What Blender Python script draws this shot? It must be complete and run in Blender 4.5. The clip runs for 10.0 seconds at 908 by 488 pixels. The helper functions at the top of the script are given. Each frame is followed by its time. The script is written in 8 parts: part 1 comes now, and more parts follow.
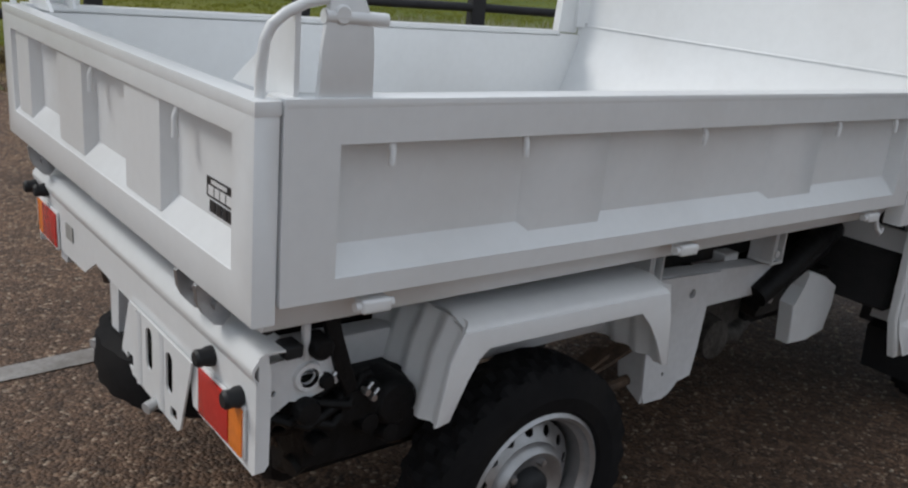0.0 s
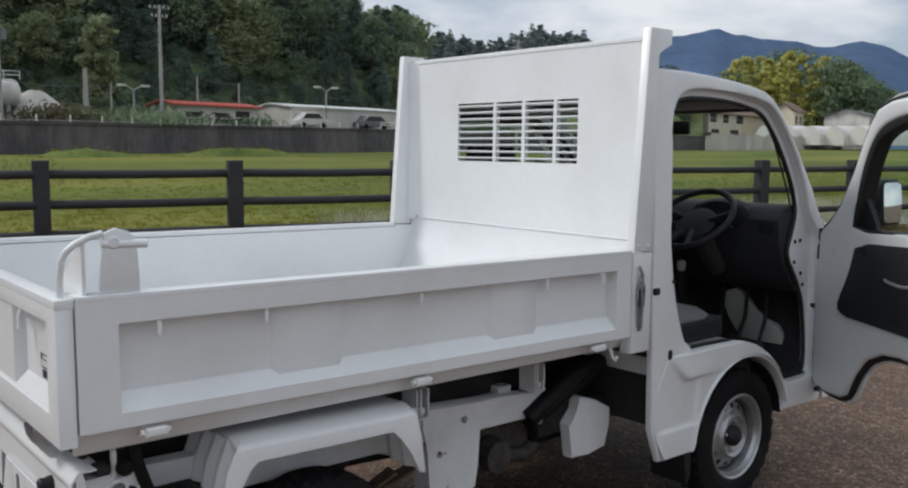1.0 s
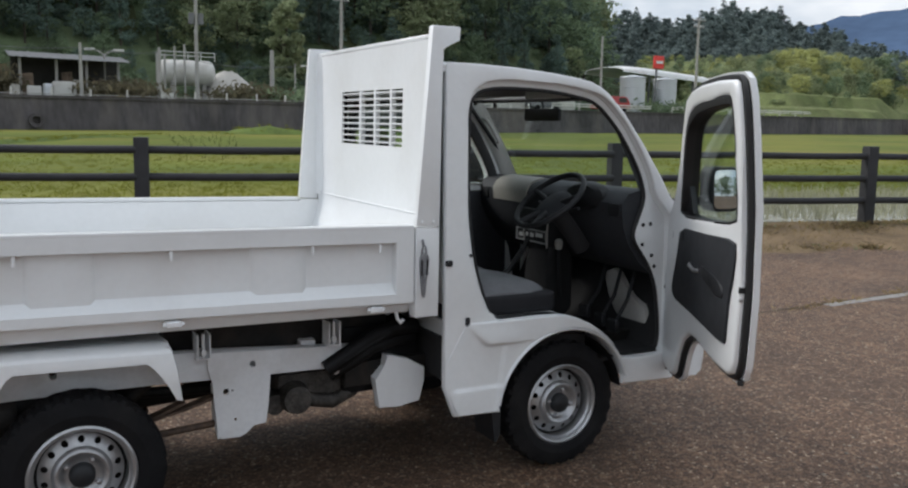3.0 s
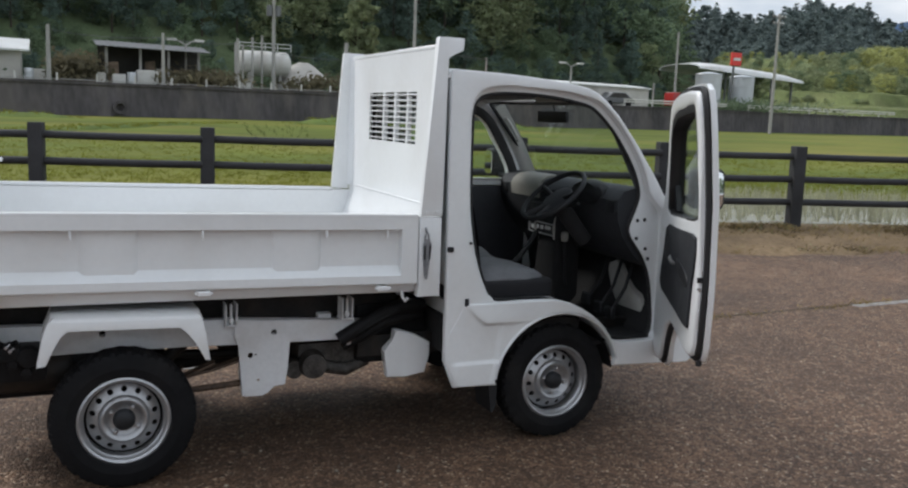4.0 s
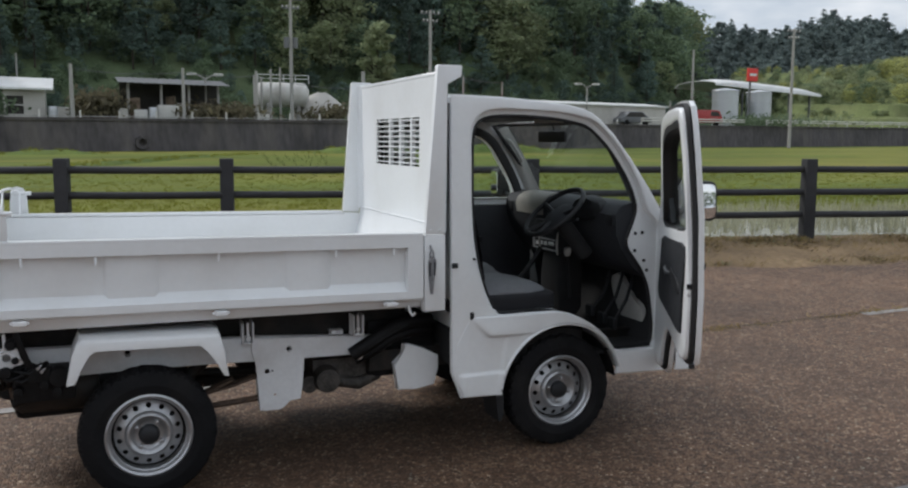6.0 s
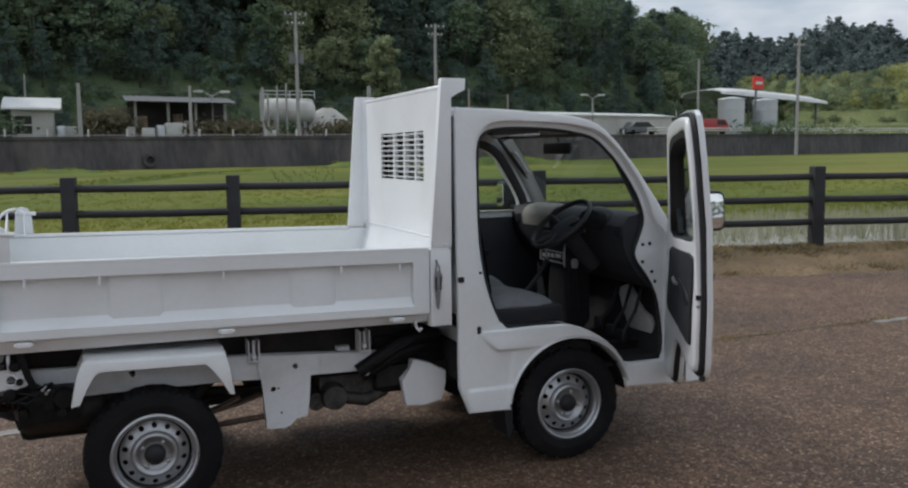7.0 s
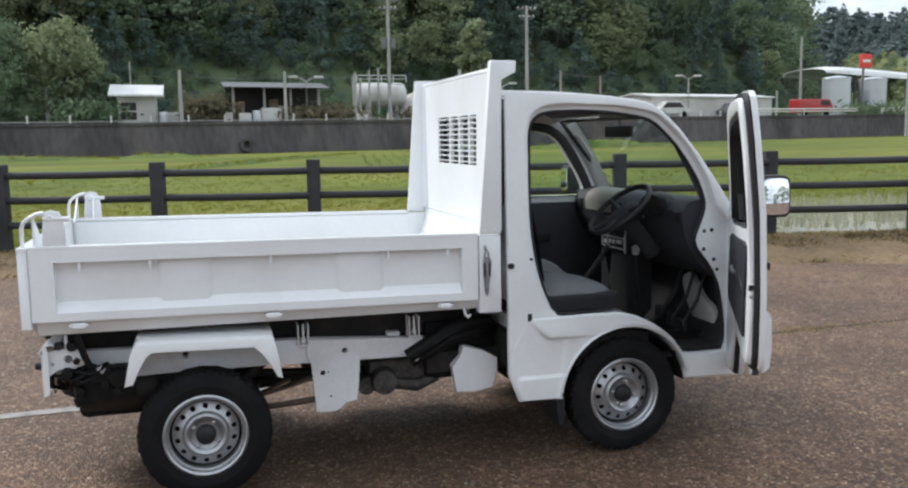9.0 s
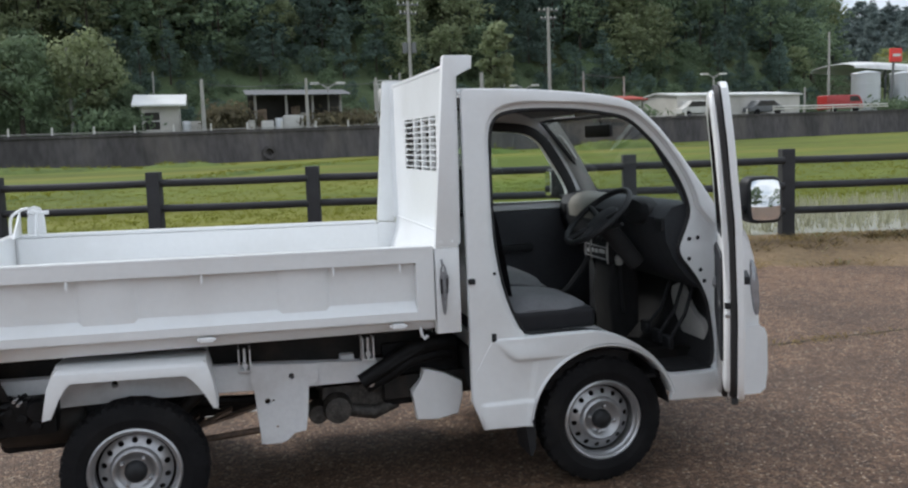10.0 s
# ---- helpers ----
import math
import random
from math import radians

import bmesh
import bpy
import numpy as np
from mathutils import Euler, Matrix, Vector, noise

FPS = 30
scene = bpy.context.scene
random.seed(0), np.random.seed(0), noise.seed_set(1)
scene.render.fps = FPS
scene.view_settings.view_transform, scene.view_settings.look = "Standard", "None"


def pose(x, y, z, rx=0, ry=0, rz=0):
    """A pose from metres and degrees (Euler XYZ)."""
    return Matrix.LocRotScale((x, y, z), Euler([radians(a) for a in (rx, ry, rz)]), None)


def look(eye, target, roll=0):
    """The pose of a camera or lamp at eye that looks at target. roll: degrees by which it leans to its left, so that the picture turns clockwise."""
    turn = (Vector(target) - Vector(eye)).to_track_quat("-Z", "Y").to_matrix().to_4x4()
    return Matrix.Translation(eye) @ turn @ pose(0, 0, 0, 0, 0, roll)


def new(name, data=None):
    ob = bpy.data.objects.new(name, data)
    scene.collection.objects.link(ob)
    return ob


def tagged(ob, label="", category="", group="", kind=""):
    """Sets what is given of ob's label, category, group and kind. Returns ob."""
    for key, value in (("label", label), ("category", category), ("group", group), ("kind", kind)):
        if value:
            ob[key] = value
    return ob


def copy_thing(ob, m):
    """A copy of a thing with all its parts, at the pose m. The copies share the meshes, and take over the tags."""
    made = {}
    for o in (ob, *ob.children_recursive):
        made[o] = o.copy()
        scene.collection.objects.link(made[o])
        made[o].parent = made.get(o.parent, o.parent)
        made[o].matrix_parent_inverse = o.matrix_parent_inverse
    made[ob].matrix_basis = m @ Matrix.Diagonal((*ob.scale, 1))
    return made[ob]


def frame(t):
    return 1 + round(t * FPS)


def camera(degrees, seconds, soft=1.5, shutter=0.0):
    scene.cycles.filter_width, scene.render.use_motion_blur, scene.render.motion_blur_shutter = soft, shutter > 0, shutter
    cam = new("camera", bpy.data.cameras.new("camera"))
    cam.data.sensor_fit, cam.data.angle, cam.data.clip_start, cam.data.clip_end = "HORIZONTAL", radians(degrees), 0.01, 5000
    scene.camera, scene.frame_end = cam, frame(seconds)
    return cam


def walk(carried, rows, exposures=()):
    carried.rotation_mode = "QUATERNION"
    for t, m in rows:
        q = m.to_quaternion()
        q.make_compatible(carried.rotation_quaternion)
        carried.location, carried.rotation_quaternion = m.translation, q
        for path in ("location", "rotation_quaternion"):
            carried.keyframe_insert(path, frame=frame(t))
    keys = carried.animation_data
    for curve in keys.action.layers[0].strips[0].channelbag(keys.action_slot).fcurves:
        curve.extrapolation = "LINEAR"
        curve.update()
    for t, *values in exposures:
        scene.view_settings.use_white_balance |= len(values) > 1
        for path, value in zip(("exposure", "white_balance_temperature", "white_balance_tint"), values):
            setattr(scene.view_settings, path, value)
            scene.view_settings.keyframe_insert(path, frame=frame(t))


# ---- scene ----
cam = camera(53.9, 10.0, soft=2.2)
PATH = [
    (0, (-1.163, -1.043, 1.297), (0.037, 0.437, 0.687), 5.1),
    (0.5, (-1.185, -1.483, 1.371), (0.068, 0.015, 0.936), 2.0),
    (1, (-1.19, -1.893, 1.42), (0.089, -0.37, 1.202), 0.4),
    (1.5, (-0.963, -2.235, 1.463), (0.223, -0.633, 1.301), 0.2),
    (2, (-0.665, -2.414, 1.454), (0.421, -0.752, 1.211), 0.9),
    (2.5, (-0.412, -2.668, 1.458), (0.616, -0.972, 1.199), 0.9),
    (3, (-0.276, -3.009, 1.456), (0.667, -1.265, 1.19), 1.0),
    (4.3, (-0.163, -3.588, 1.502), (0.626, -1.772, 1.218), 2.1),
    (4.5, (-0.136, -3.638, 1.462), (0.654, -1.818, 1.208), 1.8),
    (5, (-0.175, -3.717, 1.466), (0.595, -1.888, 1.21), 1.7),
    (5.5, (-0.206, -3.717, 1.484), (0.552, -1.883, 1.236), 0.8),
    (7, (-0.183, -3.684, 1.491), (0.56, -1.839, 1.288), -0.7),
    (7.5, (-0.169, -3.696, 1.48), (0.481, -1.815, 1.276), -0.8),
    (8, (-0.171, -3.71, 1.486), (0.443, -1.82, 1.26), -0.5),
    (8.5, (-0.135, -3.715, 1.492), (0.459, -1.821, 1.249), -0.5),
    (9, (0.014, -3.695, 1.492), (0.561, -1.785, 1.255), -1.0),
    (9.5, (0.16, -3.525, 1.474), (0.666, -1.604, 1.243), -1.2),
    (10, (0.401, -3.426, 1.482), (0.888, -1.499, 1.255), -2.1),
]
walk(cam, [(t, look(eye, target, roll)) for t, eye, target, roll in PATH],
     exposures=[(0.0, -0.45, 6500, 10), (0.5, -0.2, 6500, 10), (1.0, -0.27, 6500, 10), (1.5, -0.63, 6500, 10), (2.0, -0.57, 6500, 10), (2.5, -0.12, 6500, 10), (3.0, -0.02, 6500, 10), (4.5, -0.03, 6480, 10), (5.5, -0.08, 6480, 10), (7.0, -0.31, 6400, 10), (7.5, -0.1, 6400, 10), (8.0, 0.06, 6400, 10), (8.5, 0.34, 6400, 10), (9.0, 0.42, 6400, 10), (9.5, 0.3, 6400, 10), (10.0, 0.18, 6400, 10)])

# ---- daylight: bright overcast, the sun weak and wide behind thin cloud ----
SUN_AZ, SUN_EL = 132.0, 44.0          # degrees; azimuth counted from +x towards +y
world = bpy.data.worlds.new("overcast_sky")
scene.world = world
world.use_nodes = True
wn, wl = world.node_tree.nodes, world.node_tree.links
wn.clear()
w_out, w_bg = wn.new("ShaderNodeOutputWorld"), wn.new("ShaderNodeBackground")
w_sky = wn.new("ShaderNodeTexSky")
w_sky.sky_type, w_sky.sun_disc = "NISHITA", False
w_sky.sun_elevation, w_sky.sun_rotation = radians(SUN_EL), radians(90.0 - SUN_AZ)
w_sky.air_density, w_sky.dust_density = 1.2, 2.0
w_co, w_map = wn.new("ShaderNodeTexCoord"), wn.new("ShaderNodeMapping")
w_map.inputs["Scale"].default_value = (1.6, 1.6, 5.0)
w_noise, w_ramp, w_mix = wn.new("ShaderNodeTexNoise"), wn.new("ShaderNodeValToRGB"), wn.new("ShaderNodeMixRGB")
w_noise.inputs["Scale"].default_value, w_noise.inputs["Detail"].default_value = 2.7, 8.0
w_ramp.color_ramp.elements[0].position, w_ramp.color_ramp.elements[0].color = 0.38, (5.0, 5.95, 7.2, 1)
w_ramp.color_ramp.elements[1].position, w_ramp.color_ramp.elements[1].color = 0.60, (9.9, 10.2, 10.7, 1)
w_mix.inputs[0].default_value = 0.86
wl.new(w_co.outputs["Generated"], w_map.inputs["Vector"])
wl.new(w_map.outputs[0], w_noise.inputs["Vector"])
wl.new(w_noise.outputs["Fac"], w_ramp.inputs[0])
wl.new(w_sky.outputs[0], w_mix.inputs[1])
wl.new(w_ramp.outputs[0], w_mix.inputs[2])
# an overcast sky is brighter overhead than at the horizon
w_sep, w_up, w_dim = wn.new("ShaderNodeSeparateXYZ"), wn.new("ShaderNodeMapRange"), wn.new("ShaderNodeMixRGB")
w_up.inputs["From Min"].default_value, w_up.inputs["From Max"].default_value = 0.0, 1.0
w_up.inputs["To Min"].default_value, w_up.inputs["To Max"].default_value = 1.24, 1.52
w_dim.blend_type, w_dim.inputs[0].default_value = "MULTIPLY", 1.0
wl.new(w_co.outputs["Generated"], w_sep.inputs[0])
wl.new(w_sep.outputs["Z"], w_up.inputs["Value"])
wl.new(w_mix.outputs[0], w_dim.inputs[1])
wl.new(w_up.outputs[0], w_dim.inputs[2])
wl.new(w_dim.outputs[0], w_bg.inputs["Color"])
w_bg.inputs["Strength"].default_value = 0.083
wl.new(w_bg.outputs[0], w_out.inputs["Surface"])
sun = new("sun", bpy.data.lights.new("sun", "SUN"))
sun.data.energy, sun.data.angle, sun.data.color = 2.2, radians(18), (1.0, 0.975, 0.94)
sun_dir = Vector((math.cos(radians(SUN_AZ)) * math.cos(radians(SUN_EL)), math.sin(radians(SUN_AZ)) * math.cos(radians(SUN_EL)), math.sin(radians(SUN_EL))))
sun.matrix_world = look(sun_dir * 50, (0, 0, 0))


# ---- materials ----
def material(name, colour, rough=0.5, metal=0.0, vary=0.12, scale=6.0, fine=60.0, bump=0.0, bump_scale=80.0, coat=0.0,
             dirt=None, dirt_amount=0.0, dirt_scale=2.0, rand=0.0, spec=0.5, stretch=(1, 1, 1), island=0.0):
    """A surface: base colour varied at two scales, with grain, optional dirt and relief."""
    m = bpy.data.materials.new(name)
    m.use_nodes = True
    n, l = m.node_tree.nodes, m.node_tree.links
    b = n["Principled BSDF"]
    b.inputs["Roughness"].default_value, b.inputs["Metallic"].default_value = rough, metal
    b.inputs["Specular IOR Level"].default_value = spec
    b.inputs["Coat Weight"].default_value = coat
    b.inputs["Coat Roughness"].default_value = 0.12
    co, mp = n.new("ShaderNodeTexCoord"), n.new("ShaderNodeMapping")
    mp.inputs["Scale"].default_value = stretch
    l.new(co.outputs["Object"], mp.inputs["Vector"])

    def noise_at(s, detail=4.0):
        t = n.new("ShaderNodeTexNoise")
        t.inputs["Scale"].default_value, t.inputs["Detail"].default_value = s, detail
        l.new(mp.outputs[0], t.inputs["Vector"])
        return t

    def mix(kind, fac, a, c):
        x = n.new("ShaderNodeMixRGB")
        x.blend_type = kind
        for sock, v in ((x.inputs[0], fac), (x.inputs[1], a), (x.inputs[2], c)):
            if isinstance(v, (int, float)):
                sock.default_value = v
            elif isinstance(v, tuple):
                sock.default_value = v
            else:
                l.new(v, sock)
        return x.outputs[0]

    def ramp(src, p0, c0, p1, c1):
        r = n.new("ShaderNodeValToRGB")
        r.color_ramp.elements[0].position, r.color_ramp.elements[0].color = p0, c0
        r.color_ramp.elements[1].position, r.color_ramp.elements[1].color = p1, c1
        l.new(src, r.inputs[0])
        return r.outputs[0]

    lo, hi = 1 - vary, 1 + vary
    a = ramp(noise_at(scale).outputs["Fac"], 0.3, (lo, lo, lo, 1), 0.7, (hi, hi, hi, 1))
    f = ramp(noise_at(fine, 2.0).outputs["Fac"], 0.3, (lo, lo, lo, 1), 0.7, (hi, hi, hi, 1))
    c = mix("MULTIPLY", 1.0, (*colour, 1), a)
    c = mix("MULTIPLY", 0.7, c, f)
    if rand:
        info = n.new("ShaderNodeObjectInfo")
        c = mix("MULTIPLY", 1.0, c, ramp(info.outputs["Random"], 0.0, (1 - rand,) * 3 + (1,), 1.0, (1 + rand,) * 3 + (1,)))
    if island:
        geo = n.new("ShaderNodeNewGeometry")
        c = mix("MULTIPLY", 1.0, c, ramp(geo.outputs["Random Per Island"], 0.0, (1 - island,) * 3 + (1,), 1.0, (1 + island, 1 + island * 0.9, 1 + island * 0.5, 1)))
    if dirt:
        d = ramp(noise_at(dirt_scale, 8.0).outputs["Fac"], 0.48, (0, 0, 0, 1), 0.75, (dirt_amount,) * 3 + (1,))
        c = mix("MIX", d, c, (*dirt, 1))
    l.new(c, b.inputs["Base Color"])
    rr = n.new("ShaderNodeMapRange")
    rr.inputs["To Min"].default_value, rr.inputs["To Max"].default_value = max(rough - 0.08, 0.02), min(rough + 0.08, 1)
    l.new(noise_at(scale * 3).outputs["Fac"], rr.inputs["Value"])
    l.new(rr.outputs[0], b.inputs["Roughness"])
    if bump:
        bp = n.new("ShaderNodeBump")
        bp.inputs["Strength"].default_value, bp.inputs["Distance"].default_value = bump, 0.4 / bump_scale
        l.new(noise_at(bump_scale, 5.0).outputs["Fac"], bp.inputs["Height"])
        l.new(bp.outputs[0], b.inputs["Normal"])
    return m


def glass_material(name, tint=(0.92, 0.97, 0.95), rough=0.0):
    m = bpy.data.materials.new(name)
    m.use_nodes = True
    n, l = m.node_tree.nodes, m.node_tree.links
    n.clear()
    out, mixer, tr, gl, fr = (n.new(k) for k in ("ShaderNodeOutputMaterial", "ShaderNodeMixShader", "ShaderNodeBsdfTransparent",
                                                 "ShaderNodeBsdfGlossy", "ShaderNodeLayerWeight"))
    power, gain = n.new("ShaderNodeMath"), n.new("ShaderNodeMath")
    power.operation, power.inputs[1].default_value = "POWER", 4.0
    gain.operation, gain.inputs[1].default_value, gain.inputs[2].default_value = "MULTIPLY_ADD", 0.55, 0.022
    tr.inputs[0].default_value = (*tint, 1)
    gl.inputs["Roughness"].default_value = rough
    fr.inputs["Blend"].default_value = 0.5
    l.new(fr.outputs["Facing"], power.inputs[0]), l.new(power.outputs[0], gain.inputs[0])
    l.new(gain.outputs[0], mixer.inputs[0]), l.new(tr.outputs[0], mixer.inputs[1]), l.new(gl.outputs[0], mixer.inputs[2])
    l.new(mixer.outputs[0], out.inputs[0])
    return m


WHITE = material("white_truck_paint", (0.765, 0.78, 0.785), 0.32, vary=0.02, scale=1.5, fine=40, coat=0.25, bump=0.03, bump_scale=12,
                 dirt=(0.52, 0.50, 0.47), dirt_amount=0.28, dirt_scale=2.3)
CHASSIS_WHITE = material("white_chassis_paint", (0.66, 0.67, 0.68), 0.5, vary=0.05, scale=3, bump=0.08, bump_scale=30,
                         dirt=(0.33, 0.29, 0.25), dirt_amount=0.4, dirt_scale=4)
SILVER = material("silver_wheel_paint", (0.43, 0.435, 0.445), 0.36, metal=0.75, vary=0.09, scale=8, dirt=(0.16, 0.145, 0.125), dirt_amount=0.35, dirt_scale=11)
RUBBER = material("tyre_rubber", (0.008, 0.008, 0.009), 0.8, spec=0.18, vary=0.2, scale=8, bump=0.15, bump_scale=90, dirt=(0.032, 0.029, 0.026), dirt_amount=0.35, dirt_scale=5)
BLACK = material("black_plastic", (0.015, 0.016, 0.018), 0.55, spec=0.35, vary=0.15, scale=8, bump=0.08, bump_scale=150)
# black deepened so its colour stands in for shade under the bed
SHADE_BLACK = material("shade_black_machinery", (0.006, 0.006, 0.0065), 0.55, spec=0.2, vary=0.4, scale=25, bump=0.4, bump_scale=60)
SEAL = material("black_rubber_seal", (0.012, 0.012, 0.013), 0.6, vary=0.1)
DARK_METAL = material("dark_oily_metal", (0.013, 0.0125, 0.012), 0.6, metal=0.1, spec=0.3, vary=0.3, scale=12, bump=0.2, bump_scale=40, dirt=(0.05, 0.036, 0.026), dirt_amount=0.5, dirt_scale=8)
CASTING = material("dirty_cast_metal", (0.055, 0.050, 0.045), 0.6, metal=0.3, vary=0.5, scale=22, fine=90, bump=0.6, bump_scale=30, dirt=(0.02, 0.018, 0.016), dirt_amount=0.8, dirt_scale=18)
RUSTY = material("rust_brown_metal", (0.07, 0.045, 0.03), 0.75, vary=0.35, scale=15, bump=0.25, bump_scale=60)
LATCH_GREY = material("dull_grey_latch_steel", (0.26, 0.265, 0.28), 0.5, metal=0.4, vary=0.25, scale=40)
GALV = material("dull_galvanised_steel", (0.46, 0.46, 0.46), 0.5, metal=0.35, vary=0.15, scale=25)
STEEL = material("bare_steel", (0.45, 0.45, 0.46), 0.35, metal=0.9, vary=0.1, scale=20)
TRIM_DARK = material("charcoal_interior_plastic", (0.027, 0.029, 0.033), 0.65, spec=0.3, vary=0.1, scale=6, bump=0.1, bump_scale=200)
TRIM_GREY = material("light_grey_interior_plastic", (0.42, 0.41, 0.385), 0.55, vary=0.06, scale=5, bump=0.08, bump_scale=200)
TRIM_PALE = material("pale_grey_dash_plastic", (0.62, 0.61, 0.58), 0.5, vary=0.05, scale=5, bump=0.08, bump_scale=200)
CARD_GREY = material("dark_grey_door_card", (0.045, 0.047, 0.053), 0.7, spec=0.3, vary=0.1, scale=6, bump=0.1, bump_scale=200)
# light trim plastic darkened in colour for the shadow on the dash panel
DASH_SHADED = material("shaded_dash_plastic", (0.25, 0.24, 0.215), 0.6, spec=0.3, vary=0.08, scale=5, bump=0.08, bump_scale=200)
HEADLINING = material("dull_grey_headlining", (0.15, 0.15, 0.155), 0.85, vary=0.08, scale=6, bump=0.1, bump_scale=200)
FABRIC = material("grey_seat_vinyl", (0.165, 0.168, 0.178), 0.7, vary=0.1, scale=10, bump=0.25, bump_scale=260)
FABRIC_DARK = material("black_seat_vinyl", (0.018, 0.018, 0.021), 0.65, spec=0.3, vary=0.1, scale=10, bump=0.2, bump_scale=200)
CARPET = material("black_floor_mat", (0.015, 0.015, 0.016), 0.9, vary=0.2, scale=20, bump=0.3, bump_scale=300)
RED_LENS = material("red_lamp_lens", (0.55, 0.02, 0.015), 0.15, vary=0.06, scale=60, fine=200, coat=0.6, bump=0.1, bump_scale=120)
ORANGE_LENS = material("orange_lamp_lens", (0.85, 0.22, 0.02), 0.15, vary=0.06, scale=60, fine=200, coat=0.6, bump=0.1, bump_scale=120)
CLEAR_LENS = material("clear_lamp_lens", (0.30, 0.31, 0.33), 0.08, metal=0.35, vary=0.1, scale=20, coat=0.8)
LABEL_BLACK = material("black_sticker_film", (0.02, 0.02, 0.022), 0.4, vary=0.05)
LABEL_WHITE = material("white_sticker_print", (0.72, 0.72, 0.72), 0.4, vary=0.03)
GLASS = glass_material("clear_glass")
TANK_WHITE = material("white_tank_paint", (0.62, 0.61, 0.58), 0.5, vary=0.06, scale=0.8, dirt=(0.28, 0.24, 0.2), dirt_amount=0.5, dirt_scale=0.9)
m_mirror = bpy.data.materials.new("mirror_glass")
m_mirror.use_nodes = True
m_mirror.node_tree.nodes["Principled BSDF"].inputs["Metallic"].default_value = 1.0
m_mirror.node_tree.nodes["Principled BSDF"].inputs["Roughness"].default_value = 0.02
m_mirror.node_tree.nodes["Principled BSDF"].inputs["Base Color"].default_value = (0.85, 0.87, 0.88, 1)
MIRROR = m_mirror

WOOD_DARK = material("dark_slate_fence_wood", (0.024, 0.0245, 0.027), 0.75, vary=0.25, scale=4, fine=50, bump=0.35, bump_scale=40, rand=0.15, stretch=(1, 1, 1), dirt=(0.05, 0.05, 0.052), dirt_amount=0.5, dirt_scale=3)
CONCRETE_DARK = material("weathered_dark_concrete", (0.078, 0.071, 0.074), 0.9, vary=0.34, scale=0.22, fine=3, bump=0.5, bump_scale=2, dirt=(0.155, 0.138, 0.128), dirt_amount=0.75, dirt_scale=0.55, stretch=(1, 1, 0.35))
CONCRETE = material("grey_concrete", (0.34, 0.33, 0.31), 0.85, vary=0.15, scale=0.6, fine=6, bump=0.2, bump_scale=6)
PALE_WALL = material("pale_building_wall", (0.55, 0.53, 0.49), 0.8, vary=0.08, scale=0.4, dirt=(0.3, 0.28, 0.25), dirt_amount=0.5, dirt_scale=0.5)
CREAM_WALL = material("cream_house_wall", (0.62, 0.55, 0.43), 0.8, vary=0.08, scale=0.4)
ROOF_LIGHT = material("pale_metal_roofing", (0.66, 0.67, 0.66), 0.5, vary=0.06, scale=0.8, dirt=(0.35, 0.33, 0.3), dirt_amount=0.35, dirt_scale=1)
ROOF_GREY = material("grey_metal_roofing", (0.15, 0.155, 0.16), 0.55, vary=0.12, scale=0.8)
ROOF_RED = material("red_metal_roofing", (0.42, 0.07, 0.05), 0.55, vary=0.15, scale=1)
ROOF_TILE = material("brown_roof_tile", (0.16, 0.10, 0.075), 0.8, vary=0.2, scale=1)
RED_PAINT = material("red_vehicle_paint", (0.38, 0.025, 0.022), 0.35, vary=0.08, scale=2, coat=0.3)
SIGN_RED = material("red_sign_face", (0.75, 0.06, 0.05), 0.5, vary=0.05)
POLE_CONCRETE = material("concrete_pole", (0.36, 0.35, 0.33), 0.8, vary=0.1, scale=1)
DARK_OPEN = material("dark_shed_interior", (0.045, 0.042, 0.038), 0.9, vary=0.3, scale=1)
CLUTTER = material("weathered_farm_clutter", (0.2, 0.15, 0.11), 0.9, vary=0.4, scale=2)
SILO_METAL = material("galvanised_silo", (0.52, 0.54, 0.56), 0.42, metal=0.5, vary=0.08, scale=0.7, stretch=(1, 1, 0.2))
BARK = material("bark", (0.06, 0.048, 0.038), 0.9, vary=0.3, scale=3, bump=0.4, bump_scale=10)
LINE_PAINT = material("worn_white_line", (0.27, 0.255, 0.24), 0.85, vary=0.15, scale=9, fine=70, bump=0.3, bump_scale=60, dirt=(0.12, 0.10, 0.085), dirt_amount=0.9, dirt_scale=7)


def leaf_material(name, colour, scale=0.12, vary=0.35):
    """Thin leaves: part of the light comes through from behind."""
    m = material(name, colour, 0.7, vary=vary, scale=scale, fine=scale * 9, spec=0.15, island=0.13)
    n, l = m.node_tree.nodes, m.node_tree.links
    b, out = n["Principled BSDF"], n["Material Output"]
    thin, both = n.new("ShaderNodeBsdfTranslucent"), n.new("ShaderNodeMixShader")
    l.new(b.inputs["Base Color"].links[0].from_socket, thin.inputs["Color"])
    both.inputs[0].default_value = 0.48
    l.new(b.outputs[0], both.inputs[1]), l.new(thin.outputs[0], both.inputs[2])
    l.new(both.outputs[0], out.inputs["Surface"])
    return m


